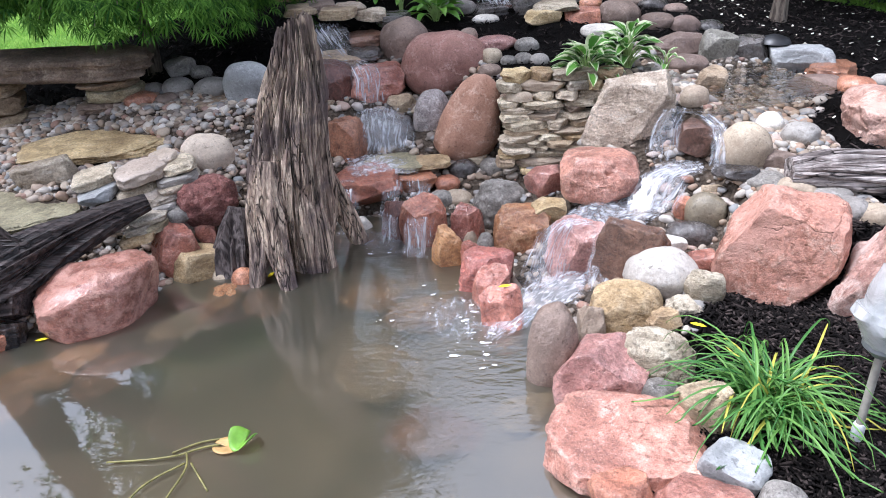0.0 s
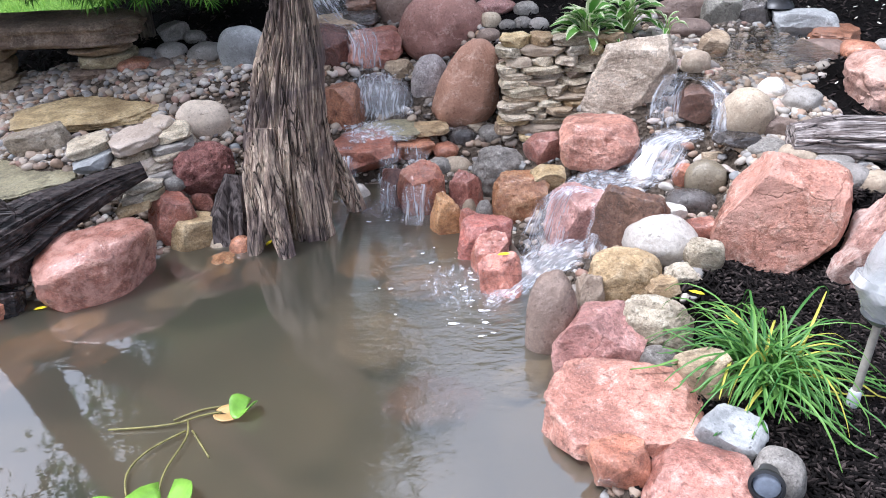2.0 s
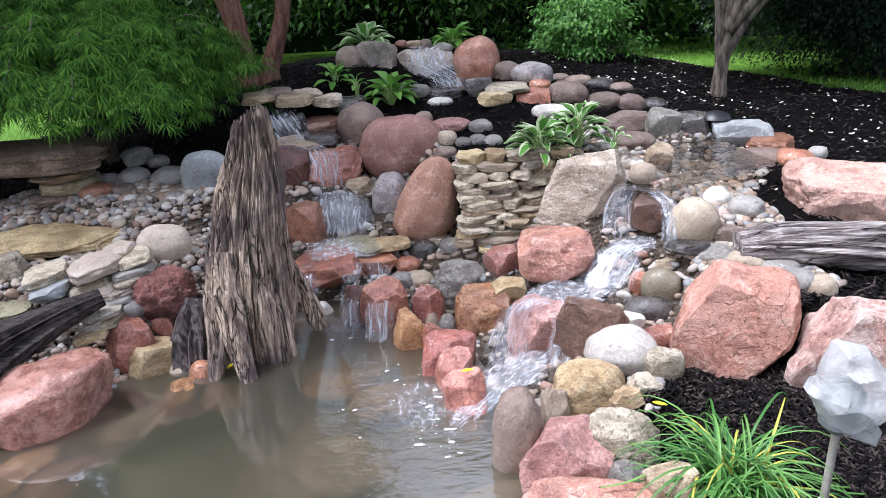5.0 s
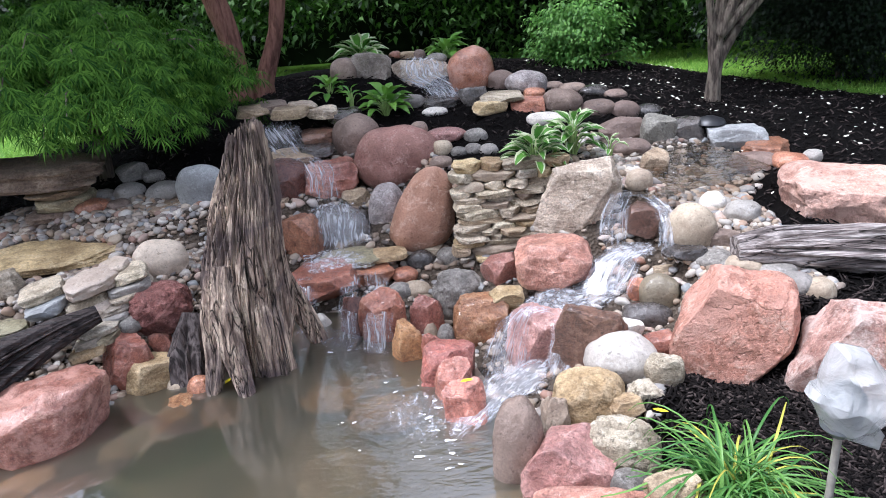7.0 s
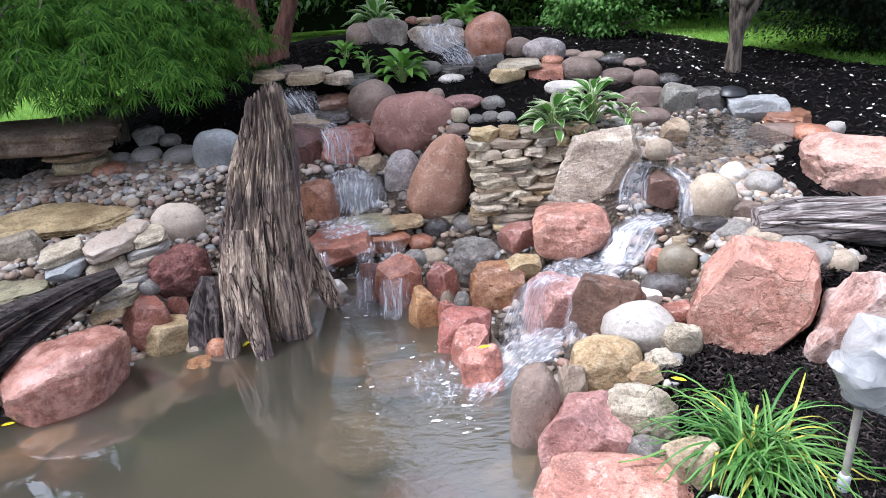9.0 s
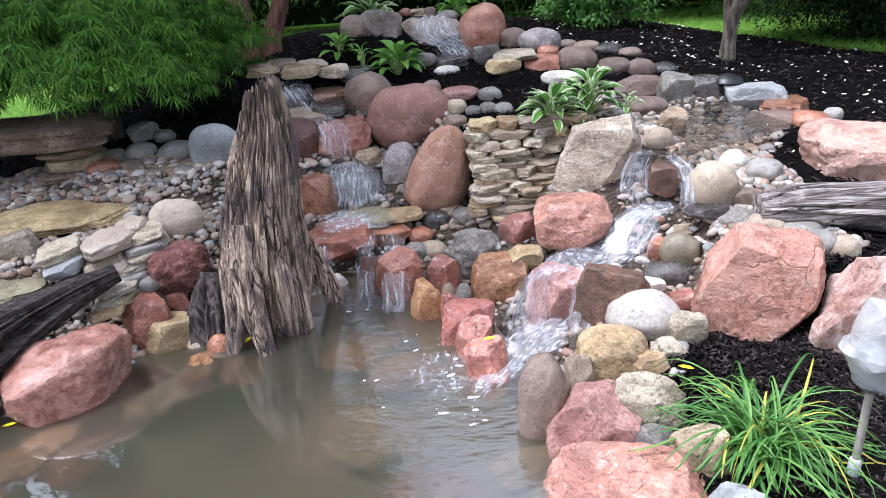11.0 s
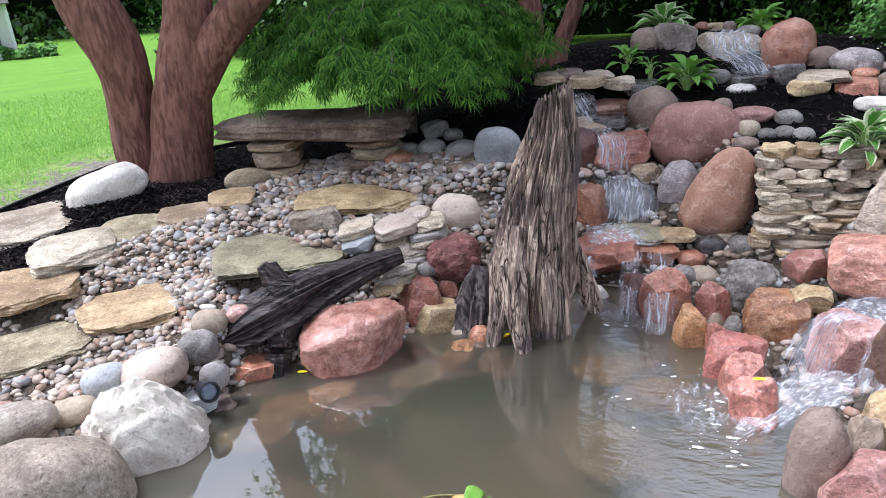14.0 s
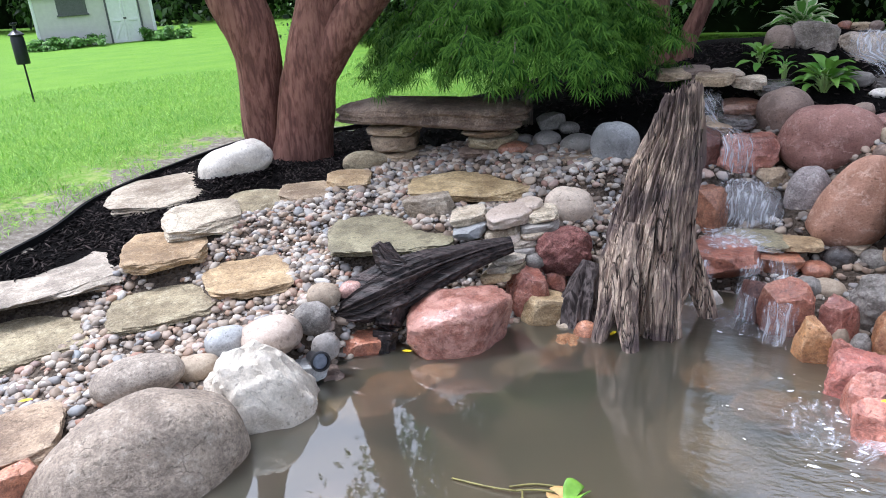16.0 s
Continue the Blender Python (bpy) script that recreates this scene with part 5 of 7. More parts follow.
# ---- falling and running water ----
def ribbon(name, points, widths, material, label, across=(1, 0.12, 0), seg=14, bow=0.02, seed=1):
    """A sheet of water along a line of points, bowed a little and frayed."""
    pts, wid = [], []
    n = 8
    for (p, q), (w0, w1) in zip(zip(points, points[1:]), zip(widths, widths[1:])):
        for i in range(n):
            pts.append(Vector(p).lerp(Vector(q), i / n))
            wid.append(w0 + (w1 - w0) * i / n)
    pts.append(Vector(points[-1]))
    wid.append(widths[-1])
    for _ in range(5):
        pts = [pts[0]] + [(pts[i - 1] + pts[i] * 2 + pts[i + 1]) / 4 for i in range(1, len(pts) - 1)] + [pts[-1]]
    side = Vector(across).normalized()
    verts, uvs, run = [], [], 0.0
    for j, p in enumerate(pts):
        run += (p - pts[j - 1]).length if j else 0
        for i in range(seg + 1):
            u = i / seg - 0.5
            k = noise.noise((u * 5 + seed, run * 3, seed * 1.3))
            q = p + side * (u * wid[j] * (1 + 0.15 * noise.noise((seed, run * 12, u)))) + Vector((0, -1, 0.3)) * (bow * (1 - 4 * u * u) + (0.018 if bow else 0.004) * k)
            verts.append(q)
            uvs.append((i / seg * wid[j] * 4 + seed * 0.37, run * 4))
    faces = [(j * (seg + 1) + i, j * (seg + 1) + i + 1, (j + 1) * (seg + 1) + i + 1, (j + 1) * (seg + 1) + i) for j in range(len(pts) - 1) for i in range(seg)]
    ob = mesh_object(name, verts, faces, material, None, True, None, uvs)
    border = ob.data.uv_layers.new(name="Border")
    for loop in ob.data.loops:
        j, i = divmod(loop.vertex_index, seg + 1)
        border.data[loop.index].uv = (i / seg, j / (len(pts) - 1))
    ob.visible_shadow = False
    return tagged(ob, label, "water", "water of the cascades", "structure")


W = "white water falling over the stones of the cascade"
ribbon("waterfall", [(-0.74, 5.0, 0.80), (-0.70, 4.76, 0.79), (-0.66, 4.68, 0.72), (-0.60, 4.50, 0.66)], [0.30, 0.30, 0.26, 0.2], FALL_THIN, W, seed=1)
ribbon("waterfall", [(-0.56, 4.46, 0.66), (-0.44, 4.34, 0.655), (-0.40, 4.27, 0.58), (-0.39, 4.23, 0.42)], [0.14, 0.2, 0.22, 0.24], FALL_THIN, W, seed=2)
ribbon("waterfall", [(-0.38, 4.25, 0.41), (-0.34, 4.10, 0.415), (-0.31, 3.97, 0.38), (-0.30, 3.92, 0.22)], [0.26, 0.32, 0.36, 0.40], FALL, W, seed=3)
ribbon("waterfall", [(-0.42, 3.92, 0.23), (-0.36, 3.76, 0.225), (-0.30, 3.62, 0.20)], [0.25, 0.40, 0.45], FOAM, "thin sheet of water running over ledges", seed=4)
ribbon("waterfall", [(-0.50, 3.60, 0.21), (-0.51, 3.50, 0.17), (-0.50, 3.38, 0.0)], [0.14, 0.15, 0.16], FALL_THIN, W, seed=5)
ribbon("waterfall", [(-0.26, 3.66, 0.19), (-0.26, 3.50, 0.14), (-0.26, 3.22, 0.13), (-0.26, 3.17, -0.01)], [0.12, 0.12, 0.14, 0.16], FALL_THIN, W, seed=6)
ribbon("waterfall", [(-0.12, 3.68, 0.17), (-0.12, 3.40, 0.17), (-0.11, 3.10, 0.17), (-0.11, 3.04, -0.01)], [0.14, 0.14, 0.15, 0.17], FALL_THIN, W, seed=7)
ribbon("waterfall", [(0.30, 5.9, 1.075), (0.31, 5.67, 1.05), (0.36, 5.59, 0.95), (0.45, 5.52, 0.86), (0.52, 5.36, 0.80)], [0.2, 0.36, 0.44, 0.30, 0.36], FALL, W, seed=8)
ribbon("waterfall", [(1.14, 3.32, 0.605), (1.10, 3.22, 0.605), (1.05, 3.14, 0.56), (1.02, 3.06, 0.43)], [0.14, 0.15, 0.16, 0.17], FALL_THIN, W, seed=9)
ribbon("waterfall", [(1.27, 3.28, 0.585), (1.27, 3.08, 0.58), (1.26, 3.01, 0.53), (1.24, 2.95, 0.39)], [0.10, 0.10, 0.09, 0.1], FALL, W, seed=10)
ribbon("foam_run", [(1.22, 3.06, 0.40), (1.10, 3.06, 0.40), (1.0, 3.05, 0.385), (0.95, 3.0, 0.33)], [0.2, 0.24, 0.22, 0.2], FOAM, "foaming water below the spouts", (0.1, 1, 0), seed=11)
ribbon("waterfall", [(1.10, 3.05, 0.405), (1.02, 2.99, 0.39), (0.97, 2.94, 0.33), (0.93, 2.88, 0.262)], [0.20, 0.24, 0.26, 0.30], FALL, W, (0.9, -0.4, 0), seed=12)
ribbon("foam_run", [(1.02, 2.93, 0.262), (0.82, 2.90, 0.258), (0.62, 2.86, 0.28), (0.50, 2.78, 0.27)], [0.30, 0.38, 0.30, 0.2], FOAM, "foaming water running between pink rocks", (0.35, 1, 0), seed=13)
ribbon("waterfall", [(0.53, 2.80, 0.29), (0.48, 2.72, 0.27), (0.44, 2.66, 0.14), (0.42, 2.62, 0.05)], [0.16, 0.22, 0.26, 0.3], FALL, W, (1, 0.5, 0), seed=14)
ribbon("waterfall", [(0.74, 2.84, 0.27), (0.71, 2.70, 0.26), (0.67, 2.62, 0.16), (0.64, 2.56, 0.06)], [0.12, 0.13, 0.14, 0.17], FALL, W, (1, -0.2, 0), seed=15)
ribbon("foam_run", [(0.62, 2.62, 0.075), (0.48, 2.58, 0.07), (0.34, 2.50, 0.05), (0.16, 2.40, 0.012)], [0.32, 0.42, 0.44, 0.40], FROTH, "white foaming water spreading over pebbles", (0.3, 1, 0), seed=16)
ribbon("foam_run", [(0.32, 2.56, 0.030), (0.20, 2.52, 0.014), (0.06, 2.47, 0.010), (-0.10, 2.52, 0.008)], [0.30, 0.42, 0.38, 0.20], DRIFTING, "white froth drifting on the pond below the cascade", (0.2, 1, 0), seg=14, bow=0.0, seed=17)
ribbon("foam_run", [(-0.56, 3.36, 0.014), (-0.38, 3.26, 0.012), (-0.20, 3.13, 0.010), (-0.06, 3.02, 0.008)], [0.10, 0.18, 0.16, 0.08], DRIFTING, "thin froth on the pond below the ledges", (0.4, 1, 0), seg=14, bow=0.0, seed=18)


def upper_stream():
    outline = [(1.16, 3.34), (1.30, 3.24), (1.55, 3.36), (1.85, 3.45), (2.08, 3.62), (2.05, 3.85), (1.98, 4.2), (1.80, 4.35), (1.62, 4.15), (1.40, 3.75), (1.22, 3.58)]
    ob = mesh_object("stream_water", [(x, y, 0.575 + 0.01 * (y - 3.3)) for x, y in outline], [list(range(len(outline)))], STREAM, None, False)
    ob.visible_shadow = False
    tagged(ob, "clear shallow water of the upper stream", "water", "water of the cascades", "structure")


def stream_material():
    k = Mat("clear_stream_water")
    pos = k.n.new("ShaderNodeNewGeometry").outputs["Position"]
    stretch = k.put("ShaderNodeMapping", Vector=pos, Scale=(6.0, 16.0, 1.0)).outputs[0]
    bump = k.put("ShaderNodeBump", Height=k.noise(1.8, 3, 0.55, stretch, 0.5), Strength=0.8, Distance=0.05)
    gloss = k.put("ShaderNodeBsdfGlossy", Roughness=0.05, Color=(1, 1, 1, 1), Normal=bump.outputs[0])
    clear = k.put("ShaderNodeBsdfTransparent", Color=(0.55, 0.50, 0.42, 1))
    fres = k.put("ShaderNodeFresnel", IOR=2.3, Normal=bump.outputs[0])
    top = k.put("ShaderNodeMixShader", Fac=fres.outputs[0])
    k.l.new(clear.outputs[0], top.inputs[1])
    k.l.new(gloss.outputs[0], top.inputs[2])
    k.l.new(top.outputs[0], k.n["Material Output"].inputs["Surface"])
    return k.m


STREAM = stream_material()
upper_stream()


# ---- plants ----
def leaf_mesh(name, material, long, wide, arch=0.25, rows=6, cup=0.18, wave=0.0):
    """A pointed oval leaf along +x that arches over, with UV across its width."""
    verts, uvs, faces = [], [], []
    for j in range(rows + 1):
        s = j / rows
        w = wide * (math.sin(math.pi * min(1, s * 0.93 + 0.05)) ** 0.75) * (1 - 0.25 * s)
        for i, u in enumerate((-0.5, -0.22, 0.0, 0.22, 0.5)):
            verts.append((s * long, u * w * 1.0, arch * long * math.sin(s * 2.2) * 0.6 - arch * long * s * s * 0.7 + cup * w * (abs(u) * 2) ** 1.5 + wave * math.sin(s * 9 + u * 4) * w))
            uvs.append((u + 0.5, s))
    for j in range(rows):
        for i in range(4):
            a = j * 5 + i
            faces.append((a, a + 1, a + 6, a + 5))
    data = bpy.data.meshes.new(name)
    data.from_pydata(verts, [], faces)
    layer = data.uv_layers.new(name="UVMap")
    for loop in data.loops:
        layer.data[loop.index].uv = uvs[loop.vertex_index]
    data.polygons.foreach_set("use_smooth", [True] * len(faces))
    data.materials.append(material)
    return data


def hosta(x, y, z, spread, count, seed, material, label, rise=1.0):
    plant = empty("hosta", pose(x, y, z), label, "hosta", "hostas")
    rng = random.Random(seed)
    kinds = [leaf_mesh("leaf", material, 0.15 * spread, 0.078 * spread, a, 6, 0.2, 0.06) for a in (0.15, 0.3, 0.45)]
    stalk = plain("hosta_stalk", (0.30, 0.42, 0.14), 0.5)
    for i in range(count):
        turn = 360 * i * 0.381966 + rng.uniform(-20, 20)
        k = i / count
        pitch = -58 * (1 - k) + 34 * k + rng.uniform(-12, 12)
        reach = spread * (0.015 + 0.075 * k) * rng.uniform(0.8, 1.2)
        high = spread * rise * (0.15 - 0.11 * k) * rng.uniform(0.85, 1.2) + 0.02
        a = radians(turn)
        base = (reach * math.cos(a), reach * math.sin(a), high)
        leaf = new("leaf", kinds[i % 3])
        leaf.parent = plant
        leaf.matrix_basis = pose(*base, rng.uniform(-15, 15), pitch * 0.6, turn) @ Matrix.Scale(rng.uniform(0.75, 1.15), 4)
        v, f = limb([(0.01 * math.cos(a), 0.01 * math.sin(a), -0.02), (base[0] * 0.5, base[1] * 0.5, high * 0.75), base], [0.005, 0.004, 0.003], 6, 0.05, 1)
        mesh_object("stalk", v, f, stalk, plant)
    return plant


hosta(0.83, 3.88, 0.60, 0.98, 40, 1, LEAF_HOSTA, "variegated hosta with cream-edged leaves behind the wall")
hosta(1.09, 4.04, 0.63, 0.95, 36, 2, LEAF_HOSTA, "full variegated hosta with cream-edged leaves", 1.15)
hosta(1.29, 3.98, 0.62, 0.5, 8, 3, LEAF_HOSTA, "small variegated hosta beside the upper stream")
hosta(-0.15, 5.98, 1.02, 1.25, 38, 4, LEAF_HOSTA, "variegated hosta behind the top fall", 0.6)
hosta(0.56, 6.12, 0.99, 1.0, 30, 5, LEAF_HOSTA_PLAIN, "light green hosta behind the top fall", 0.7)
hosta(0.02, 5.12, 0.76, 1.0, 32, 6, LEAF_HOSTA_PLAIN, "bright green hosta between the falls", 0.8)
hosta(-0.38, 5.35, 0.86, 0.8, 16, 7, LEAF_HOSTA_PLAIN, "yellow-green hosta on the mulch mound")
hosta(-0.22, 5.2, 0.84, 0.5, 8, 8, LEAF_HOSTA_PLAIN, "small green hosta on the mulch mound", 1.2)


def grass_clump():
    plant = empty("grass_clump", pose(0.97, 1.70, 0.14), "arching clump of green strap-leaved grass in mulch", "ornamental grass")
    rng = random.Random(12)
    for name, count, mat, lab in (("foliage", 240, LEAF_GRASS, ""), ("faded_foliage", 16, LEAF_YELLOW, "yellowed blades")):
        verts, faces = [], []
        for _ in range(count):
            a = rng.uniform(0, 6.283)
            long, wide, lift = rng.uniform(0.18, 0.50), rng.uniform(0.0026, 0.0052), rng.uniform(0.4, 1.5)
            x0, y0 = rng.gauss(0, 0.045), rng.gauss(0, 0.04)
            n, base, heading = 9, len(verts), lift
            p = Vector((x0, y0, -0.01))
            sway = rng.uniform(-0.05, 0.05)
            for j in range(n + 1):
                s = j / n
                side = Vector((-math.sin(a), math.cos(a), 0)) * (wide * (1 - s ** 2.5) + 0.0006)
                fold = Vector((0, 0, wide * 0.5))
                verts += [p - side + fold, p - fold * 0.4, p + side + fold]
                heading -= rng.uniform(0.16, 0.42) * (0.5 + s)
                a += sway
                p = p + Vector((math.cos(a) * math.cos(heading), math.sin(a) * math.cos(heading), math.sin(heading))) * (long / n)
                p.z = max(p.z, 0.012)
                if j < n:
                    for q in (0, 1):
                        k = base + 3 * j + q
                        faces.append((k, k + 1, k + 4, k + 3))
        tagged(mesh_object(name, verts, faces, mat, plant), lab)


grass_clump()


def leaf_cloud(name, spots, shape, material, parent, label=""):
    """Many leaves in one mesh. spots: place, turn, size rows."""
    v0, f0 = shape
    n, k = len(spots), len(v0)
    place, turn, size = np.array([s[0] for s in spots]), np.array([s[1] for s in spots]), np.array([s[2] for s in spots])
    cx, sx, cy, sy, cz, sz = (g(turn[:, i]) for i in range(3) for g in (np.cos, np.sin))
    r = np.empty((n, 3, 3))
    r[:, 0] = np.stack([cy * cz, sx * sy * cz - cx * sz, cx * sy * cz + sx * sz], 1)
    r[:, 1] = np.stack([cy * sz, sx * sy * sz + cx * cz, cx * sy * sz - sx * cz], 1)
    r[:, 2] = np.stack([-sy, sx * cy, cx * cy], 1)
    verts = np.einsum("nij,kj->nki", r, np.array(v0, float)) * size[:, None, None] + place[:, None]
    data = bpy.data.meshes.new(name)
    sides = len(f0[0])
    faces = (np.array(f0)[None] + (np.arange(n) * k)[:, None, None]).reshape(-1, sides)
    data.vertices.add(n * k)
    data.vertices.foreach_set("co", verts.astype(np.float32).ravel())
    data.loops.add(faces.size)
    data.loops.foreach_set("vertex_index", faces.astype(np.int32).ravel())
    data.polygons.add(len(faces))
    data.polygons.foreach_set("loop_start", (np.arange(len(faces)) * sides).astype(np.int32))
    data.update(calc_edges=True)
    data.materials.append(material)
    ob = new(name, data)
    ob.parent = parent
    return tagged(ob, label)


def lacy_shape():
    """A cut maple leaf: seven thin drooping fingers."""
    v, f = [], []
    for i in range(7):
        a = radians(-78 + 26 * i)
        long = 1.0 - 0.09 * abs(i - 3) ** 1.4
        c, s = math.cos(a), math.sin(a)
        n = len(v)
        v += [(0, 0, 0), (c * long * 0.5 - s * 0.045, s * long * 0.5 + c * 0.045, -0.06), (c * long, s * long, -0.30), (c * long * 0.5 + s * 0.045, s * long * 0.5 - c * 0.045, -0.06)]
        f.append((n, n + 3, n + 2, n + 1))
    return v, f


OVAL = ([(0, 0, 0), (0.35, -0.24, 0.05), (1, 0, -0.05), (0.35, 0.24, 0.05)], [(0, 1, 2, 3)])


def crown_spots(rng, centre, radii, count, size, clumps, droop=0.6, shell=0.5, spread=0.2):
    """Leaves in clumps spread through a crown, denser to its outside, with gaps."""
    hubs = []
    while len(hubs) < clumps:
        p = np.array([rng.gauss(0, 1) for _ in range(3)])
        p /= np.linalg.norm(p)
        p *= rng.uniform(shell, 1.0)
        hubs.append(p * radii * rng.uniform(0.82, 1.1) + centre)
    spots = []
    for i in range(count):
        h = hubs[i % clumps]
        off = np.array([rng.gauss(0, spread), rng.gauss(0, spread), rng.gauss(0, spread * 0.5)])
        p = h + off
        out = math.atan2(p[1] - centre[1], p[0] - centre[0])
        spots.append((p, (rng.uniform(-0.5, 0.5), rng.uniform(0.0, 1.2) * droop, out + rng.uniform(-1.2, 1.2)), size * rng.uniform(0.65, 1.25)))
    return spots, hubs


def lacy_maple():
    tree = empty("lacy_maple", pose(-1.92, 4.92, 0.48), "weeping lace-leaf maple with fine drooping green foliage", "maple")
    rng = random.Random(21)
    spots = []
    pieces = [limb([(0, 0, -0.05), (0.02, -0.02, 0.25), (-0.03, 0.0, 0.45), (0.02, 0.0, 0.6)], [0.055, 0.046, 0.04, 0.03], 16, 0.15, 5)]
    for i in range(250):
        a, k = rng.uniform(0, 6.283), rng.random() ** 0.6
        c, s = math.cos(a), math.sin(a)
        reach = (1.22 - 0.14 * max(0.0, c)) * k * rng.uniform(0.82, 1.05)
        top = 1.16 - 0.36 * k ** 2.2 + rng.uniform(-0.14, 0.05)
        low = 0.30 + 0.18 * max(0.0, -s) + 0.10 * max(0.0, -c)
        tip = max(low, top - 0.10 - 0.34 * k * rng.random())
        bough = [(0.0, 0.0, 0.55), (c * reach * 0.45, s * reach * 0.45, top - 0.06), (c * reach * 0.8, s * reach * 0.8, top), (c * reach, s * reach, tip)]
        if i % 3 == 0:
            pieces.append(limb(bough, [0.014, 0.010, 0.006, 0.003], 6, 0.1, i))
        for _ in range(62):
            t = 0.40 + 0.60 * rng.random() ** 0.75
            j = min(2, int(t * 3))
            u = t * 3 - j
            p = np.array(bough[j]) * (1 - u) + np.array(bough[j + 1]) * u
            p += np.array([rng.gauss(0, 0.045), rng.gauss(0, 0.045), rng.gauss(-0.01, 0.022)])
            spots.append((p, (rng.uniform(-0.35, 0.35), rng.uniform(0.15, 1.05), a + rng.uniform(-0.9, 0.9)), rng.uniform(0.06, 0.125)))
    v, f = joined(pieces)
    mesh_object("trunk", v, f, BARK_GREY, tree)
    leaf_cloud("crown", spots, lacy_shape(), LEAF_MAPLE, tree)


lacy_maple()


def shrub(name, loc, radii, count, size, material, label, seed, clumps=60, shape=OVAL, trunk=0.03):
    plant = empty(name, pose(*loc), label, "shrub")
    rng = random.Random(seed)
    centre = np.array([0, 0, radii[2] * 0.95])
    spots, hubs = crown_spots(rng, centre, np.array(radii), count, size, clumps, 0.9, 0.3, min(radii) * 0.22)
    pieces = [limb([(0, 0, -0.1), tuple(centre * 0.4), tuple(h)], [trunk, trunk * 0.7, trunk * 0.2], 7, 0.1, i) for i, h in enumerate(hubs[:14])]
    v, f = joined(pieces)
    mesh_object("trunk", v, f, BARK_GREY, plant)
    leaf_cloud("crown", spots, shape, material, plant)


shrub("feathery_shrub", (2.15, 7.7, 0.5), (0.52, 0.45, 0.5), 9000, 0.055, LEAF_SHRUB, "light green feathery shrub at the lawn edge", 31, 70)
shrub("dark_evergreen", (4.8, 7.3, 0.05), (1.25, 1.0, 1.5), 70000, 0.048, LEAF_YEW, "dark spreading evergreen shrub beside the lawn", 32, 90)


# ---- trees ----
def tree(name, loc, stems, label, material, crown=None, leaf=None, seed=1, rough=0.17):
    thing = empty(name, pose(*loc), label, "tree")
    pieces = [limb(points, radii, 40 if radii[0] > 0.1 else 20, rough, seed + i, 4, 2.2) for i, (points, radii) in enumerate(stems)]
    for v, f in pieces:
        mesh_object("stem", v, f, material, thing)
    if crown:
        rng = random.Random(seed)
        centre, radii, count, size, clumps = crown
        spots, hubs = crown_spots(rng, np.array(centre), np.array(radii), count, size, clumps, 0.9, 0.25, 0.38)
        twigs = [limb([tuple(stems[i % len(stems)][0][-1]), tuple((np.array(stems[i % len(stems)][0][-1]) + h) / 2 + np.array([0, 0, 0.3])), tuple(h)], [0.05, 0.03, 0.008], 7, 0.1, i) for i, h in enumerate(hubs[:26])]
        v, f = joined(twigs)
        mesh_object("branch", v, f, material, thing)
        leaf_cloud("crown", spots, OVAL, leaf, thing)


tree("red_barked_tree", (-3.52, 4.08, 0.38), [
    ([(-0.12, 0.0, -0.12), (-0.13, 0.0, 0.03), (-0.14, -0.02, 0.22), (-0.09, -0.03, 0.56), (-0.07, -0.04, 0.77), (-0.09, -0.06, 0.95), (-0.15, -0.08, 1.13), (-0.50, -0.15, 2.0), (-0.95, 0.1, 3.1), (-1.2, 0.4, 4.6)], [0.16, 0.135, 0.145, 0.155, 0.16, 0.175, 0.19, 0.15, 0.10, 0.05]),
    ([(0.13, 0.03, -0.12), (0.14, 0.03, 0.03), (0.18, 0.04, 0.22), (0.26, 0.05, 0.56), (0.32, 0.06, 0.77), (0.36, 0.08, 0.95), (0.42, 0.1, 1.13), (0.5, 0.2, 2.0), (0.5, 0.6, 3.3), (0.3, 1.0, 4.8)], [0.27, 0.225, 0.205, 0.195, 0.185, 0.165, 0.155, 0.13, 0.10, 0.05]),
    ([(0.20, 0.03, 0.0), (0.24, 0.04, 0.25), (0.33, 0.05, 0.56), (0.47, 0.07, 0.77), (0.60, 0.1, 0.95), (0.77, 0.14, 1.13), (1.25, 0.25, 1.6), (1.7, 0.5, 2.6), (2.0, 0.8, 3.9)], [0.13, 0.13, 0.12, 0.125, 0.13, 0.135, 0.12, 0.09, 0.05]),
], "three-stemmed tree with flaking red-brown bark", BARK_RED, ((0.1, 0.6, 5.6), (2.7, 2.3, 1.5), 9000, 0.14, 90), LEAF_WOODS, 41, 0.09)
tree("twin_stemmed_tree", (-1.30, 6.6, 0.68), [
    ([(0.03, 0.0, -0.1), (0.05, 0.0, 0.2), (0.03, 0.0, 0.55), (-0.06, 0.0, 0.94), (-0.40, 0.1, 1.9), (-0.6, 0.2, 3.0), (-0.6, 0.3, 4.5)], [0.15, 0.09, 0.09, 0.10, 0.10, 0.08, 0.05]),
    ([(0.20, 0.05, -0.1), (0.25, 0.05, 0.2), (0.42, 0.05, 0.62), (0.475, 0.05, 0.9), (0.6, 0.1, 1.6), (0.6, 0.2, 3.0), (0.6, 0.3, 4.5)], [0.13, 0.085, 0.065, 0.068, 0.07, 0.06, 0.04]),
], "twin-stemmed tree with brown furrowed bark on the mound", BARK_RED, ((-1.2, 0.5, 4.6), (2.1, 1.8, 2.15), 27000, 0.14, 300), LEAF_WOODS, 51)
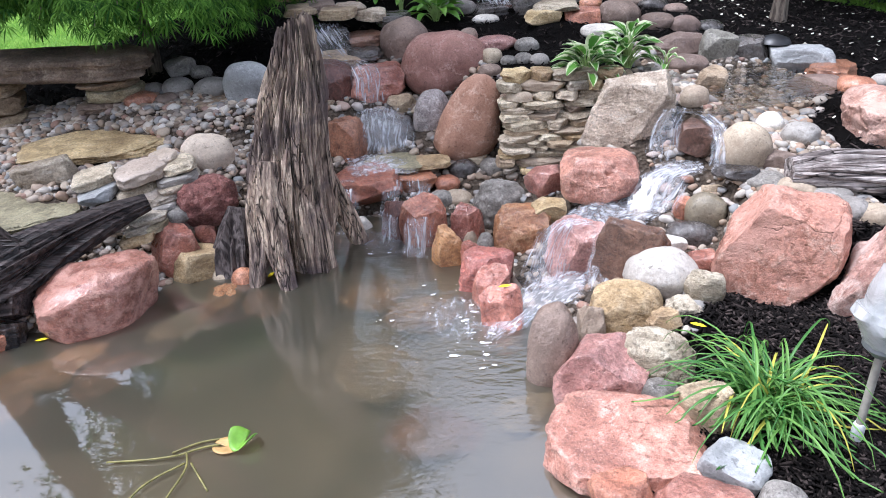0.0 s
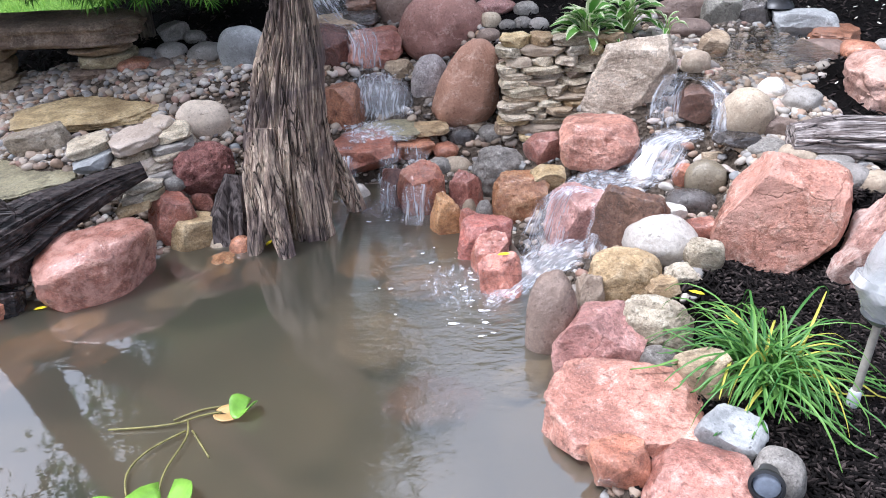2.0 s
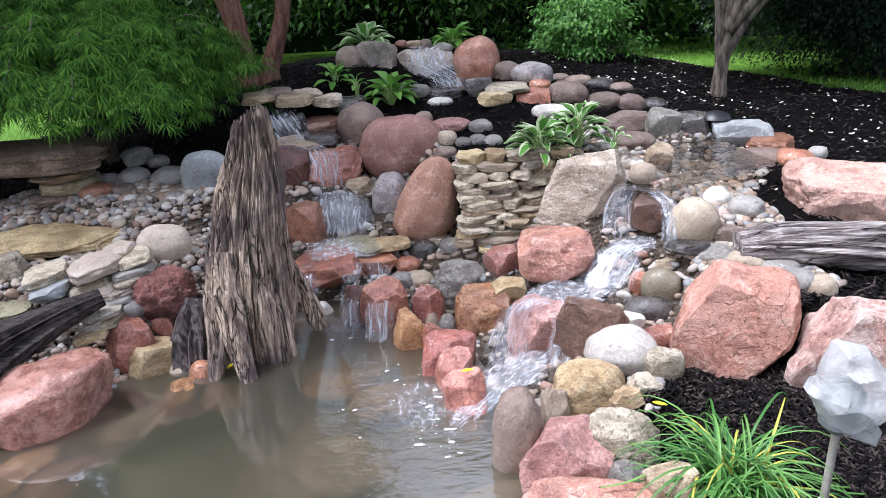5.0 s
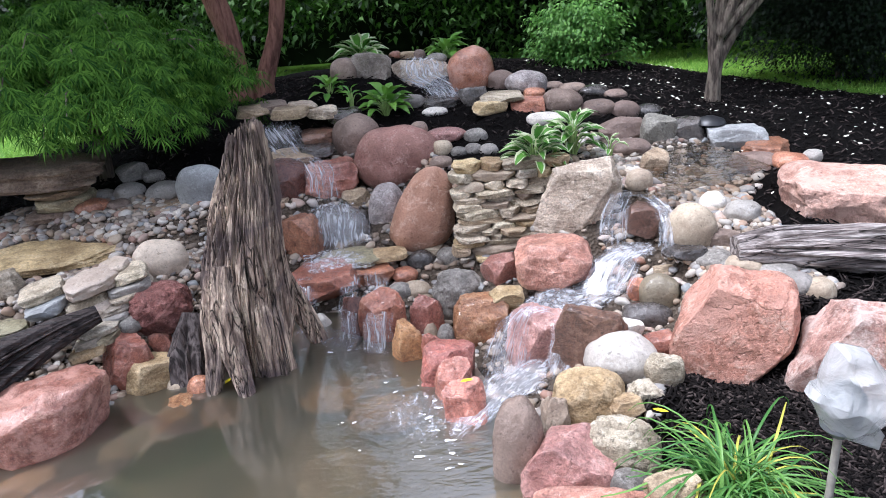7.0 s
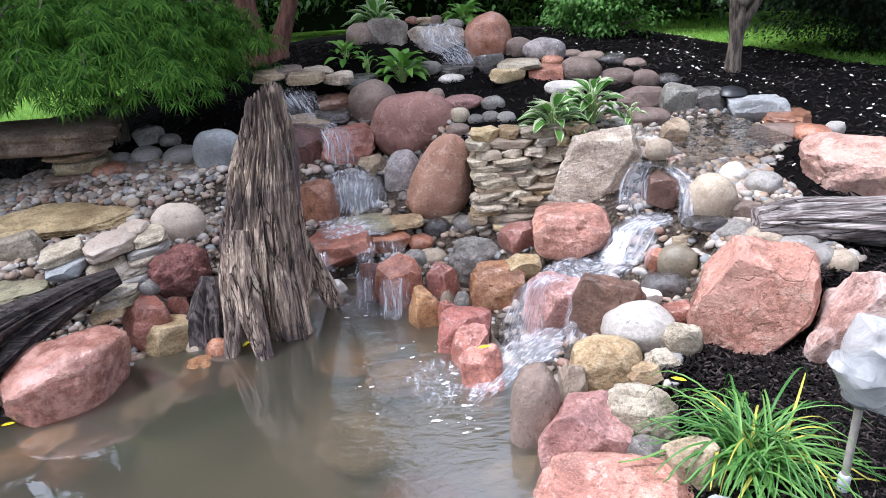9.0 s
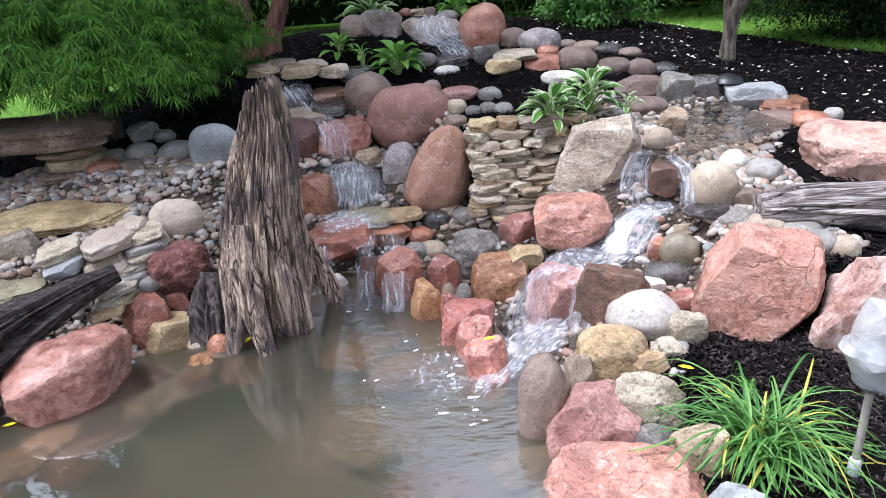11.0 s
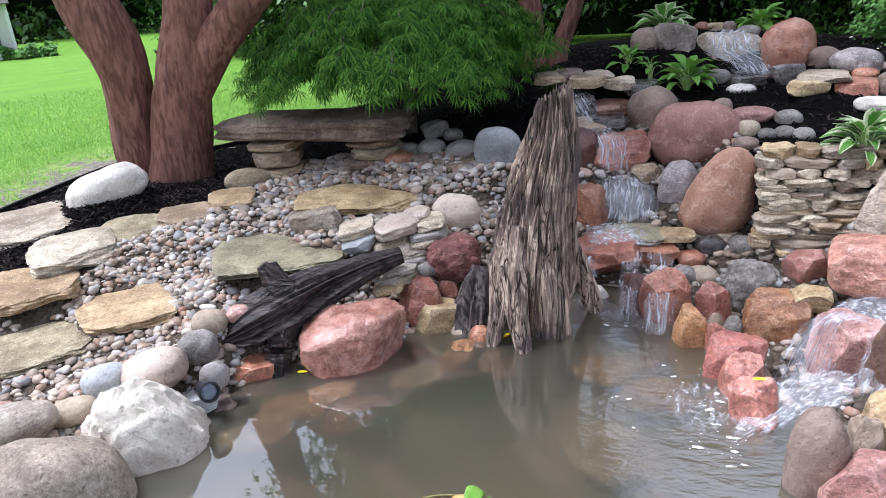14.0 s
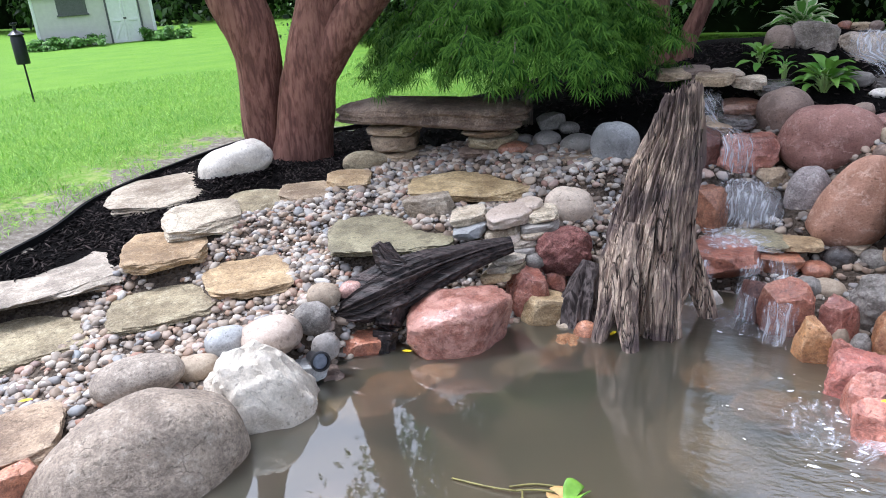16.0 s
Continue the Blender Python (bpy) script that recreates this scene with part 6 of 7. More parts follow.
# its unseen crown is spread wide and off-centre to shade lawn and mulch
tree("small_lawn_tree", (2.72, 5.75, 0.46), [
    ([(0.0, 0.0, -0.1), (0.0, 0.0, 0.25), (0.01, 0.0, 0.48), (0.01, 0.0, 0.60)], [0.075, 0.056, 0.056, 0.02]),
    ([(-0.01, 0.0, 0.36), (-0.05, 0.0, 0.75), (-0.14, 0.0, 1.2), (-0.3, 0.1, 2.2)], [0.042, 0.034, 0.03, 0.018]),
    ([(0.02, 0.0, 0.36), (0.03, 0.0, 0.8), (0.06, 0.0, 1.3), (0.1, 0.1, 2.3)], [0.036, 0.03, 0.027, 0.018]),
    ([(0.02, 0.0, 0.38), (0.18, 0.0, 0.68), (0.42, 0.0, 0.95), (0.9, 0.1, 1.7)], [0.04, 0.035, 0.03, 0.018]),
], "small smooth-barked tree forking low above the mulch", BARK_GREY, ((1.5, 0.6, 3.2), (2.2, 2.3, 0.8), 24000, 0.13, 260), LEAF_WOODS, 61)


# ---- the lawn's far side: woods, shed, feeder ----
def lawn_blades():
    rng = np.random.RandomState(9)
    n = 190000
    r, a = 3.2 + 9 * rng.rand(n) ** 1.6, rng.uniform(1.75, 3.3, n)
    r[150000:], a[150000:] = rng.uniform(6.5, 12.5, 40000), rng.uniform(0.75, 1.75, 40000)
    x, y = r * np.cos(a) - 0.4, 0.8 + r * np.sin(a)
    e = inside(LAWN_EDGE, x, y)
    ok = e > 0.05
    bare = np.array([noise.noise((a * 2.5, b * 2.5, 0.7)) for a, b in zip(x, y)])
    thin = (y < 6) & (rng.rand(n) < 1.05 - e / 1.1 + bare)
    x, y, r = x[ok & ~thin], y[ok & ~thin], r[ok & ~thin]
    z = land(x, y)
    spots = [((x[i], y[i], z[i] - 0.005), (rng.uniform(-0.5, 0.5), -rng.uniform(0.25, 1.2), rng.uniform(0, 6.3)), rng.uniform(0.025, 0.065) * (1 + 0.05 * r[i])) for i in range(len(x))]
    blade = ([(0, -0.06, 0), (0.55, -0.05, 0.03), (1, 0, -0.12), (0.55, 0.05, 0.03)], [(0, 1, 2, 3)])
    ob = leaf_cloud("lawn_grass", spots, blade, LAWN_BLADE, None)
    tagged(ob, "short green lawn grass thinning at its edge", "grass", kind="stuff")


lawn_blades()


def woods(name, spans, count, size, seed, label, material):
    """Far woods: uneven masses of leaves in front of deep shade."""
    rng = random.Random(seed)
    spots = []
    hubs = []
    for (x0, y0), (x1, y1), low, high in spans:
        n = int(math.hypot(x1 - x0, y1 - y0) * 5)
        for i in range(n):
            t = rng.random()
            hubs.append((x0 + (x1 - x0) * t + rng.gauss(0, 0.5), y0 + (y1 - y0) * t + rng.gauss(0, 0.9), low + (high - low) * rng.random() ** 1.1))
    for i in range(count):
        h = hubs[rng.randrange(len(hubs))]
        p = np.array([h[0] + rng.gauss(0, 0.55), h[1] + rng.gauss(0, 0.5), max(-0.5, h[2] + rng.gauss(0, 0.35))])
        spots.append((p, (rng.uniform(-0.7, 0.7), rng.uniform(0, 1.3), rng.uniform(0, 6.3)), size * rng.uniform(0.6, 1.4)))
    ob = leaf_cloud(name, spots, OVAL, material, None)
    tagged(ob, label, "woods", kind="stuff")


woods("far_woods", [((-9, 14.8), (-2, 12.9), 0.3, 6.0), ((-2, 12.9), (4, 12.0), 0.2, 6.8), ((4, 12.0), (9, 10.0), 0.2, 6.2), ((9, 10.0), (13, 7.0), 0.2, 5.0), ((-9, 14.8), (-14, 22), 0.2, 6.0)], 210000, 0.125, 71, "dense dark green woods behind the lawn", LEAF_WOODS)
woods("distant_woods", [((-45, 26), (-12, 34), -0.5, 9.0), ((-52, 10), (-45, 26), -0.5, 8.0)], 24000, 0.55, 72, "distant dark woods beyond the shed", LEAF_WOODS)


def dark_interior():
    """The shade inside the woods, painted as a dark sheet behind the leaves; it runs on unseen behind the camera to
    block low sky light.
    """
    # points past the eastern woods are added, unseen, to cut light from low sky
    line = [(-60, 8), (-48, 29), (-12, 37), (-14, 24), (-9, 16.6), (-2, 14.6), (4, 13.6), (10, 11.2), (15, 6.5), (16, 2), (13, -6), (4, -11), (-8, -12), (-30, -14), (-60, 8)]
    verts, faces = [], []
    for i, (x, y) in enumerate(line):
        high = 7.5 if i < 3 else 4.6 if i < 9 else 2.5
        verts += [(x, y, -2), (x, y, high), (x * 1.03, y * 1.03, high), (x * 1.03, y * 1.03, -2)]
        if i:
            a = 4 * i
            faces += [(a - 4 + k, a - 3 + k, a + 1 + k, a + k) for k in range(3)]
    tagged(mesh_object("woods_shade_backdrop", verts, faces, plain("deep_wood_shade", (0.008, 0.013, 0.006), 1.0, 0.0, 3.0, 0.5), None, False), "dark sheet painted as woods shade, closing unseen behind the camera", "backdrop", kind="structure")


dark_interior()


def cuboid(x0, x1, y0, y1, z0, z1):
    bm = bmesh.new()
    vs = [bm.verts.new((x, y, z)) for x in (x0, x1) for y in (y0, y1) for z in (z0, z1)]
    for q in ((0, 1, 3, 2), (4, 6, 7, 5), (0, 4, 5, 1), (2, 3, 7, 6), (0, 2, 6, 4), (1, 5, 7, 3)):
        bm.faces.new([vs[i] for i in q])
    bmesh.ops.bevel(bm, geom=list(bm.edges), offset=0.012, segments=1, affect="EDGES")
    return bm


def shed():
    """A small pale garden shed with a double door. Local x runs along its front, y into it."""
    thing = empty("garden_shed", SHED_POSE, "pale grey garden shed with white double doors", "shed")
    siding, trim = plain("pale_siding", (0.66, 0.63, 0.61), 0.7, 0.3, 6, 0.06), plain("white_trim_paint", (0.82, 0.82, 0.82), 0.6, 0.3, 9, 0.05)
    dark, roof = plain("dark_frame_paint", (0.12, 0.12, 0.125), 0.6), plain("grey_shingles", (0.12, 0.11, 0.10), 0.9, 0.2, 12, 0.3)
    part("wall", cuboid(0, 4.5, 0, 3.0, -0.3, 2.1), siding, thing)
    for x in (-0.04, 4.42):
        part("corner_board", cuboid(x, x + 0.12, -0.035, 0.1, -0.3, 2.1), trim, thing)
    bm = bmesh.new()
    vs = [bm.verts.new(p) for p in ((-0.3, -0.25, 2.13), (4.65, -0.25, 2.13), (4.65, 1.5, 3.3), (-0.3, 1.5, 3.3), (-0.3, 3.25, 2.13), (4.65, 3.25, 2.13), (-0.3, -0.25, 2.08), (4.65, -0.25, 2.08), (4.65, 3.25, 2.08), (-0.3, 3.25, 2.08))]
    for q in ((0, 1, 2, 3), (3, 2, 5, 4), (6, 7, 1, 0), (8, 9, 4, 5), (6, 0, 3, 4, 9), (7, 8, 5, 2, 1), (9, 8, 7, 6)):
        bm.faces.new([vs[i] for i in q])
    part("roof", bm, roof, thing)
    door = part("door", cuboid(2.75, 3.95, -0.05, 0.02, 0.0, 2.0), trim, thing, "white double door with diagonal braces")
    for x in (2.68, 3.95):
        part("door_frame", cuboid(x, x + 0.07, -0.07, 0.02, 0.0, 2.06), dark, thing)
    for x0 in (2.77, 3.36):
        for z in (0.0, 0.85, 1.85):
            part("rail", cuboid(x0, x0 + 0.57, -0.08, -0.045, z + 0.02, z + 0.12), trim, door)
        for x in (x0, x0 + 0.48):
            part("stile", cuboid(x, x + 0.09, -0.078, -0.045, 0.02, 1.98), trim, door)
        bm = cuboid(-0.045, 0.045, -0.076, -0.045, -0.46, 0.46)
        bmesh.ops.transform(bm, matrix=pose(x0 + 0.285, 0, 0.5, 0, 28 if x0 < 3 else -28, 0), verts=bm.verts)
        part("brace", bm, trim, door)
    part("latch", cuboid(3.30, 3.42, -0.10, -0.07, 0.95, 1.03), dark, door, "dark metal latch")
    win = part("window", cuboid(0.9, 2.0, -0.045, 0.0, 1.28, 1.95), dark, thing, "dark framed window")
    part("window_sill", cuboid(0.85, 2.05, -0.09, 0.0, 1.22, 1.29), dark, win)


SHED_POSE = pose(-25.0, 17.46, -0.27, 0, 0, 51) @ pose(3.35, 0, 0) @ Matrix.Scale(0.89, 4) @ pose(-3.35, 0, 0)
shed()


def bird_feeder():
    x, y, z = -9.68, 6.5, 0.25
    feeder = empty("bird_feeder", pose(x, y, z), "black tube bird feeder on a thin pole", "bird feeder")
    v, f = limb([(0, 0, -0.1), (0, 0, 1.0)], [0.013, 0.013], 10, 0.0, 1)
    mesh_object("pole", v, f, BLACK_METAL, feeder)
    for name, prof in (("tube", [(0.085, 0.52), (0.088, 0.54), (0.085, 0.86), (0.07, 0.90)]), ("lid", [(0.10, 0.895), (0.10, 0.91), (0.05, 0.95), (0.012, 0.97)]), ("hanger", [(0.02, 0.96), (0.02, 1.02), (0.045, 1.03), (0.045, 1.06)])):
        seg = 24
        verts = [(r * math.cos(6.28318 * i / seg), r * math.sin(6.28318 * i / seg), h) for r, h in prof for i in range(seg)]
        faces = [(j * seg + i, j * seg + (i + 1) % seg, (j + 1) * seg + (i + 1) % seg, (j + 1) * seg + i) for j in range(len(prof) - 1) for i in range(seg)]
        faces += [tuple(reversed(range(seg))), tuple(range((len(prof) - 1) * seg, len(prof) * seg))]
        mesh_object(name, verts, faces, BLACK_METAL, feeder, True, 40)


BLACK_METAL = plain("black_metal", (0.012, 0.013, 0.018), 0.4, 0.5)
bird_feeder()
for along in (0.0, 0.9, 1.8, 4.4, 5.2):
    spot = SHED_POSE @ Vector((along, -0.65, -0.05))
    shrub("low_shrub", spot, (0.8, 0.5, 0.30), 1500, 0.14, LEAF_SHRUB, "low green plants along the shed wall", int(along * 10), 24, OVAL, 0.02)


# ---- pebbles, mulch, petals: what nobody could count ----
def scatter(name, shapes, spots, material, label, category):
    """One mesh of many small pieces. shapes: verts and faces of the kinds; spots: kind, place, size, turn."""
    all_v, all_f, n = [], [], 0
    for kind, place, size, turn in spots:
        v, f = shapes[kind]
        m = Euler(turn).to_matrix()
        v = (v * np.array(size)) @ np.array(m).T + np.array(place)
        all_v.append(v)
        all_f.append(f + n)
        n += len(v)
    verts = np.concatenate(all_v).astype(np.float32)
    by_len = {}
    for f in all_f:
        by_len.setdefault(f.shape[1], []).append(f)
    data = bpy.data.meshes.new(name)
    groups = [np.concatenate(g) for g in by_len.values()]
    loops = np.concatenate([g.ravel() for g in groups]).astype(np.int32)
    totals = np.concatenate([np.full(len(g), g.shape[1]) for g in groups]).astype(np.int32)
    starts = np.concatenate([[0], np.cumsum(totals)[:-1]]).astype(np.int32)
    data.vertices.add(len(verts))
    data.vertices.foreach_set("co", verts.ravel())
    data.loops.add(len(loops))
    data.loops.foreach_set("vertex_index", loops)
    data.polygons.add(len(totals))
    data.polygons.foreach_set("loop_start", starts)
    data.polygons.foreach_set("use_smooth", np.ones(len(totals), bool))
    data.update(calc_edges=True)
    data.materials.append(material)
    return tagged(new(name, data), label, category, kind="stuff")


def pebble_shapes():
    out = []
    for s in range(10):
        v, f = ICO[2]
        pts = np.array([p * (1 + 0.34 * fbm(p, 90 + s, 1.1, 2)) for p in v])
        rng = random.Random(s)
        for _ in range(7 if s % 2 else 3):
            n = np.array([rng.gauss(0, 1) for _ in range(3)])
            n /= np.linalg.norm(n)
            over = np.clip(pts @ n - 0.72, 0, None)
            pts = pts - over[:, None] * n * 0.95
        out.append((pts, np.array(f)))
    return out


def pebble_material():
    k = Mat("mixed_pebbles")
    rnd = k.n.new("ShaderNodeNewGeometry").outputs["Random Per Island"]
    c = k.ramp(rnd, [(0.0, (0.08, 0.072, 0.068)), (0.12, (0.40, 0.30, 0.21)), (0.24, (0.24, 0.245, 0.25)), (0.36, (0.60, 0.54, 0.46)), (0.48, (0.38, 0.235, 0.15)), (0.58, (0.26, 0.23, 0.20)),
                     (0.70, (0.52, 0.42, 0.31)), (0.82, (0.76, 0.72, 0.66)), (0.90, (0.34, 0.16, 0.10)), (0.95, (0.30, 0.33, 0.34)), (1.0, (0.50, 0.45, 0.40))])
    c = k.mix(k.math("MULTIPLY", k.noise(90.0, 4, 0.7), 0.6), c, (0.12, 0.085, 0.06))
    k.bump(k.noise(150.0, 3), 0.2, 0.003)
    return k.finish(c, 0.6, 0.4)


PEBBLE = pebble_material()
PEBBLES = pebble_shapes()
FLAGS = [(o.matrix_world.inverted(), o.dimensions[:]) for o in bpy.data.objects if o.name.startswith("flagstone")]


def on_flag(x, y, z):
    """Whether a flagstone shows at this place of the earth."""
    for m, d in FLAGS:
        p = m @ Vector((x, y, z))
        if (2 * p.x / d[0]) ** 2 + (2 * p.y / d[1]) ** 2 < 0.92 and p.z < 0.45 * d[2]:
            return True
    return False


def pebbles(count, box, sizes, seed, keep, label):
    rng = np.random.RandomState(seed)
    x, y = rng.uniform(box[0], box[1], count), rng.uniform(box[2], box[3], count)
    ok = (inside(GRAVEL, x, y) < 0.03) & (inside(POND, x, y) > 0.0) & keep(x, y)
    x, y = x[ok], y[ok]
    z = land(x, y)
    spots = []
    for i in range(len(x)):
        if on_flag(x[i], y[i], z[i]):
            continue
        r = sizes[0] + (sizes[1] - sizes[0]) * rng.rand() ** 1.9
        spots.append((rng.randint(10), (x[i], y[i], z[i] + r * 0.25), (r * rng.uniform(0.9, 1.5), r * rng.uniform(0.8, 1.1), r * rng.uniform(0.55, 0.8)), (rng.uniform(-0.4, 0.4), rng.uniform(-0.4, 0.4), rng.uniform(0, 6.3))))
    scatter("pebbles", PEBBLES, spots, PEBBLE, label, "pebbles")


pebbles(26000, (-4.2, -0.85, 0.6, 4.7), (0.011, 0.032), 1, lambda x, y: x < -0.85, "mixed river pebbles covering the bank")
pebbles(8000, (-0.95, 2.2, 1.0, 5.2), (0.010, 0.032), 2, lambda x, y: (y > 2.3) | (x > 0.4), "wet mixed pebbles between the cascade stones")
pebbles(420, (-0.95, 2.2, 2.4, 5.3), (0.02, 0.042), 4, lambda x, y: (y > 2.9) | (x > 0.6), "rounded cobbles wedged between the cascade stones")
pebbles(120, (-2.6, -0.9, 3.7, 4.6), (0.022, 0.04), 5, lambda x, y: y > 3.7, "rounded cobbles in front of the stone bench")
pebbles(2200, (1.3, 1.85, 2.35, 4.0), (0.012, 0.030), 3, lambda x, y: x > 1.3, "pale cobble pebbles above the pink boulder")


def mulch_chips():
    rng = np.random.RandomState(5)
    v, f = ICO[1]
    shapes = [(v * np.array([1, 0.11, 0.10]), np.array(f))]
    n = 42000
    x, y = np.concatenate([rng.uniform(-4.3, 4.5, n), rng.normal(1.35, 0.42, 16000), rng.normal(-3.4, 0.45, 9000)]), np.concatenate([rng.uniform(-1.9, 8.4, n), rng.normal(1.6, 0.5, 16000), rng.normal(3.2, 0.75, 9000)])
    ok = (inside(GRAVEL, x, y) > -0.04) & (inside(POND, x, y) > 0.03) & (inside(LAWN_EDGE, x, y) < 0)
    x, y = x[ok], y[ok]
    z = land(x, y)
    ok = np.array([a > -2.4 or not on_flag(a, b, c) for a, b, c in zip(x, y, z)])
    x, y, z = x[ok], y[ok], z[ok]
    spots = [(0, (x[i], y[i], z[i] + 0.008), (rng.uniform(0.012, 0.042), rng.uniform(0.03, 0.06), 0.045), (rng.uniform(-0.5, 0.5), rng.uniform(-0.7, 0.7), rng.uniform(0, 6.3))) for i in range(len(x))]
    k = Mat("mulch_chip")
    r = k.n.new("ShaderNodeNewGeometry").outputs["Random Per Island"]
    m = k.finish(k.ramp(r, [(0.0, (0.004, 0.0035, 0.0035)), (0.7, (0.013, 0.0105, 0.0098)), (1.0, (0.075, 0.058, 0.053))]), 0.9, 0.08)
    scatter("mulch", shapes, spots, m, "shredded dark bark mulch", "mulch")


mulch_chips()


def petals():
    rng = np.random.RandomState(6)
    v = np.array([(-1, -0.5, 0.1), (0.2, -0.75, 0), (1, 0, 0.15), (0.2, 0.75, 0), (-0.9, 0.5, 0.12), (0, 0, -0.06)], float)
    f = np.array([(0, 1, 5), (1, 2, 5), (2, 3, 5), (3, 4, 5), (4, 0, 5)])
    spots = []
    x, y = rng.uniform(1.6, 5.0, 620), rng.uniform(2.9, 8.5, 620)
    ok = (inside(LAWN_EDGE, x, y) < 0) & (inside(GRAVEL, x, y) > 0)
    for a, b in zip(x[ok], y[ok]):
        r = rng.uniform(0.007, 0.014)
        spots.append((0, (a, b, float(land(a, b)) + 0.022), (r * 1.3, r, r), (rng.uniform(-0.4, 0.4), rng.uniform(-0.4, 0.4), rng.uniform(0, 6.3))))
    for _ in range(5):
        a, b = rng.uniform(-0.35, 0.15), rng.uniform(2.1, 3.0)
        r = rng.uniform(0.002, 0.006)
        spots.append((0, (a, b, 0.004), (r * 1.3, r, r * 0.3), (0, 0, rng.uniform(0, 6.3))))
    scatter("fallen_petals", [(v, f)], spots, plain("pale_petal", (0.72, 0.68, 0.58), 0.7, 0.3), "pale fallen petals on mulch and water", "petals")


petals()


def foam_flecks():
    """White flecks and bubbles that drift off the foot of the cascade."""
    rng = np.random.RandomState(16)
    v = np.array([(-1, -0.5, 0.1), (0.2, -0.75, 0), (1, 0, 0.15), (0.2, 0.75, 0), (-0.9, 0.5, 0.12), (0, 0, 0.4)], float)
    f = np.array([(0, 1, 5), (1, 2, 5), (2, 3, 5), (3, 4, 5), (4, 0, 5)])
    spots = []
    for x0, y0, wide, deep, count in ((0.13, 2.42, 0.06, 0.12, 26), (0.02, 2.60, 0.07, 0.12, 14), (-0.28, 3.14, 0.14, 0.04, 10), (0.12, 2.25, 0.06, 0.06, 24)):
        for _ in range(count):
            x, y = x0 + rng.normal() * wide, y0 + rng.normal() * deep
            r = 0.002 + 0.011 * rng.rand() ** 4
            spots.append((0, (x, y, 0.003), (r * rng.uniform(1, 2.2), r, r * 0.4), (0, 0, rng.uniform(-0.5, 0.5))))
    scatter("foam_flecks", [(v, f)], spots, plain("white_foam", (0.78, 0.79, 0.81), 0.5, 0.4), "white foam flecks drifting on the pond", "foam")


foam_flecks()


def yellow_leaf(x, y, z, turn, size=0.028):
    v = [(-1, 0, 0), (-0.4, -0.35, 0.06), (0.4, -0.32, 0.06), (1, 0, 0), (0.4, 0.32, 0.06), (-0.4, 0.35, 0.06), (0, 0, 0.0)]
    f = [(0, 1, 6), (1, 2, 6), (2, 3, 6), (3, 4, 6), (4, 5, 6), (5, 0, 6)]
    ob = mesh_object("fallen_leaf", [(a * size, b * size, c * size) for a, b, c in v], f, YELLOW)
    ob.matrix_world = pose(x, y, z, 0, 0, turn)
    tagged(ob, "small bright yellow fallen leaf", "leaf", "yellow fallen leaves")


YELLOW = plain("yellow_leaf", (0.80, 0.66, 0.02), 0.5, 0.3, 40, 0.15)
for spot in ((-0.72, 3.07, 0.006, 20), (-0.81, 2.92, 0.006, 70), (-0.95, 3.1, 0.012, 10), (-1.66, 2.45, 0.006, 15), (0.86, 2.02, 0.23, -30), (-2.72, 1.33, 0.2, 40), (0.24, 2.44, 0.17, 10)):
    yellow_leaf(*spot)


# ---- small fixtures ----
def turned(profile, seg=28, caps=True):
    """Verts and faces of a shape turned round z from (radius, height) pairs."""
    verts = [(r * math.cos(2 * math.pi * i / seg), r * math.sin(2 * math.pi * i / seg), z) for r, z in profile for i in range(seg)]
    faces = [(j * seg + i, j * seg + (i + 1) % seg, (j + 1) * seg + (i + 1) % seg, (j + 1) * seg + i) for j in range(len(profile) - 1) for i in range(seg)]
    if caps:
        faces += [tuple(reversed(range(seg))), tuple(range((len(profile) - 1) * seg, len(profile) * seg))]
    return verts, faces


BLACK = plain("black_plastic", (0.018, 0.018, 0.02), 0.4, 0.5, 40, 0.2)
LENS = plain("clear_lens", (0.16, 0.18, 0.22), 0.1, 0.6, 40, 0.3)


def spotlight(x, y, z, turn, tilt):
    lamp = empty("spotlight", pose(x, y, z, tilt, 0, turn), "small black underwater spotlight lying on a stone", "spotlight", "pond spotlights")
    for name, prof, mat, lab in (("housing", [(0.016, -0.065), (0.024, -0.062), (0.026, -0.03), (0.038, 0.035), (0.041, 0.05), (0.036, 0.05), (0.034, 0.038)], BLACK, ""),
                                 ("lens", [(0.034, 0.039), (0.033, 0.044), (0.02, 0.049)], LENS, "clear ribbed lens"),
                                 ("ring", [(0.0385, 0.046), (0.044, 0.044), (0.044, 0.054), (0.036, 0.056), (0.035, 0.048)], BLACK, "")):
        v, f = turned(prof, caps=name != "ring")
        tagged(mesh_object(name, v, f, mat, lamp, True, 40), lab)


spotlight(-1.89, 2.07, 0.13, 58, 78)
spotlight(0.80, 1.27, 0.16, -30, 70)


def path_light(x, y, z):
    lamp = empty("path_light", pose(x, y, z), "small black mushroom path light in the mulch", "path light")
    for name, prof in (("post", [(0.012, -0.02), (0.012, 0.16)]), ("lamp_head", [(0.03, 0.15), (0.03, 0.21)]), ("cap", [(0.10, 0.20), (0.085, 0.225), (0.03, 0.245), (0.006, 0.25)])):
        v, f = turned(prof)
        mesh_object(name, v, f, BLACK, lamp, True, 40)


path_light(2.09, 4.42, 0.46)


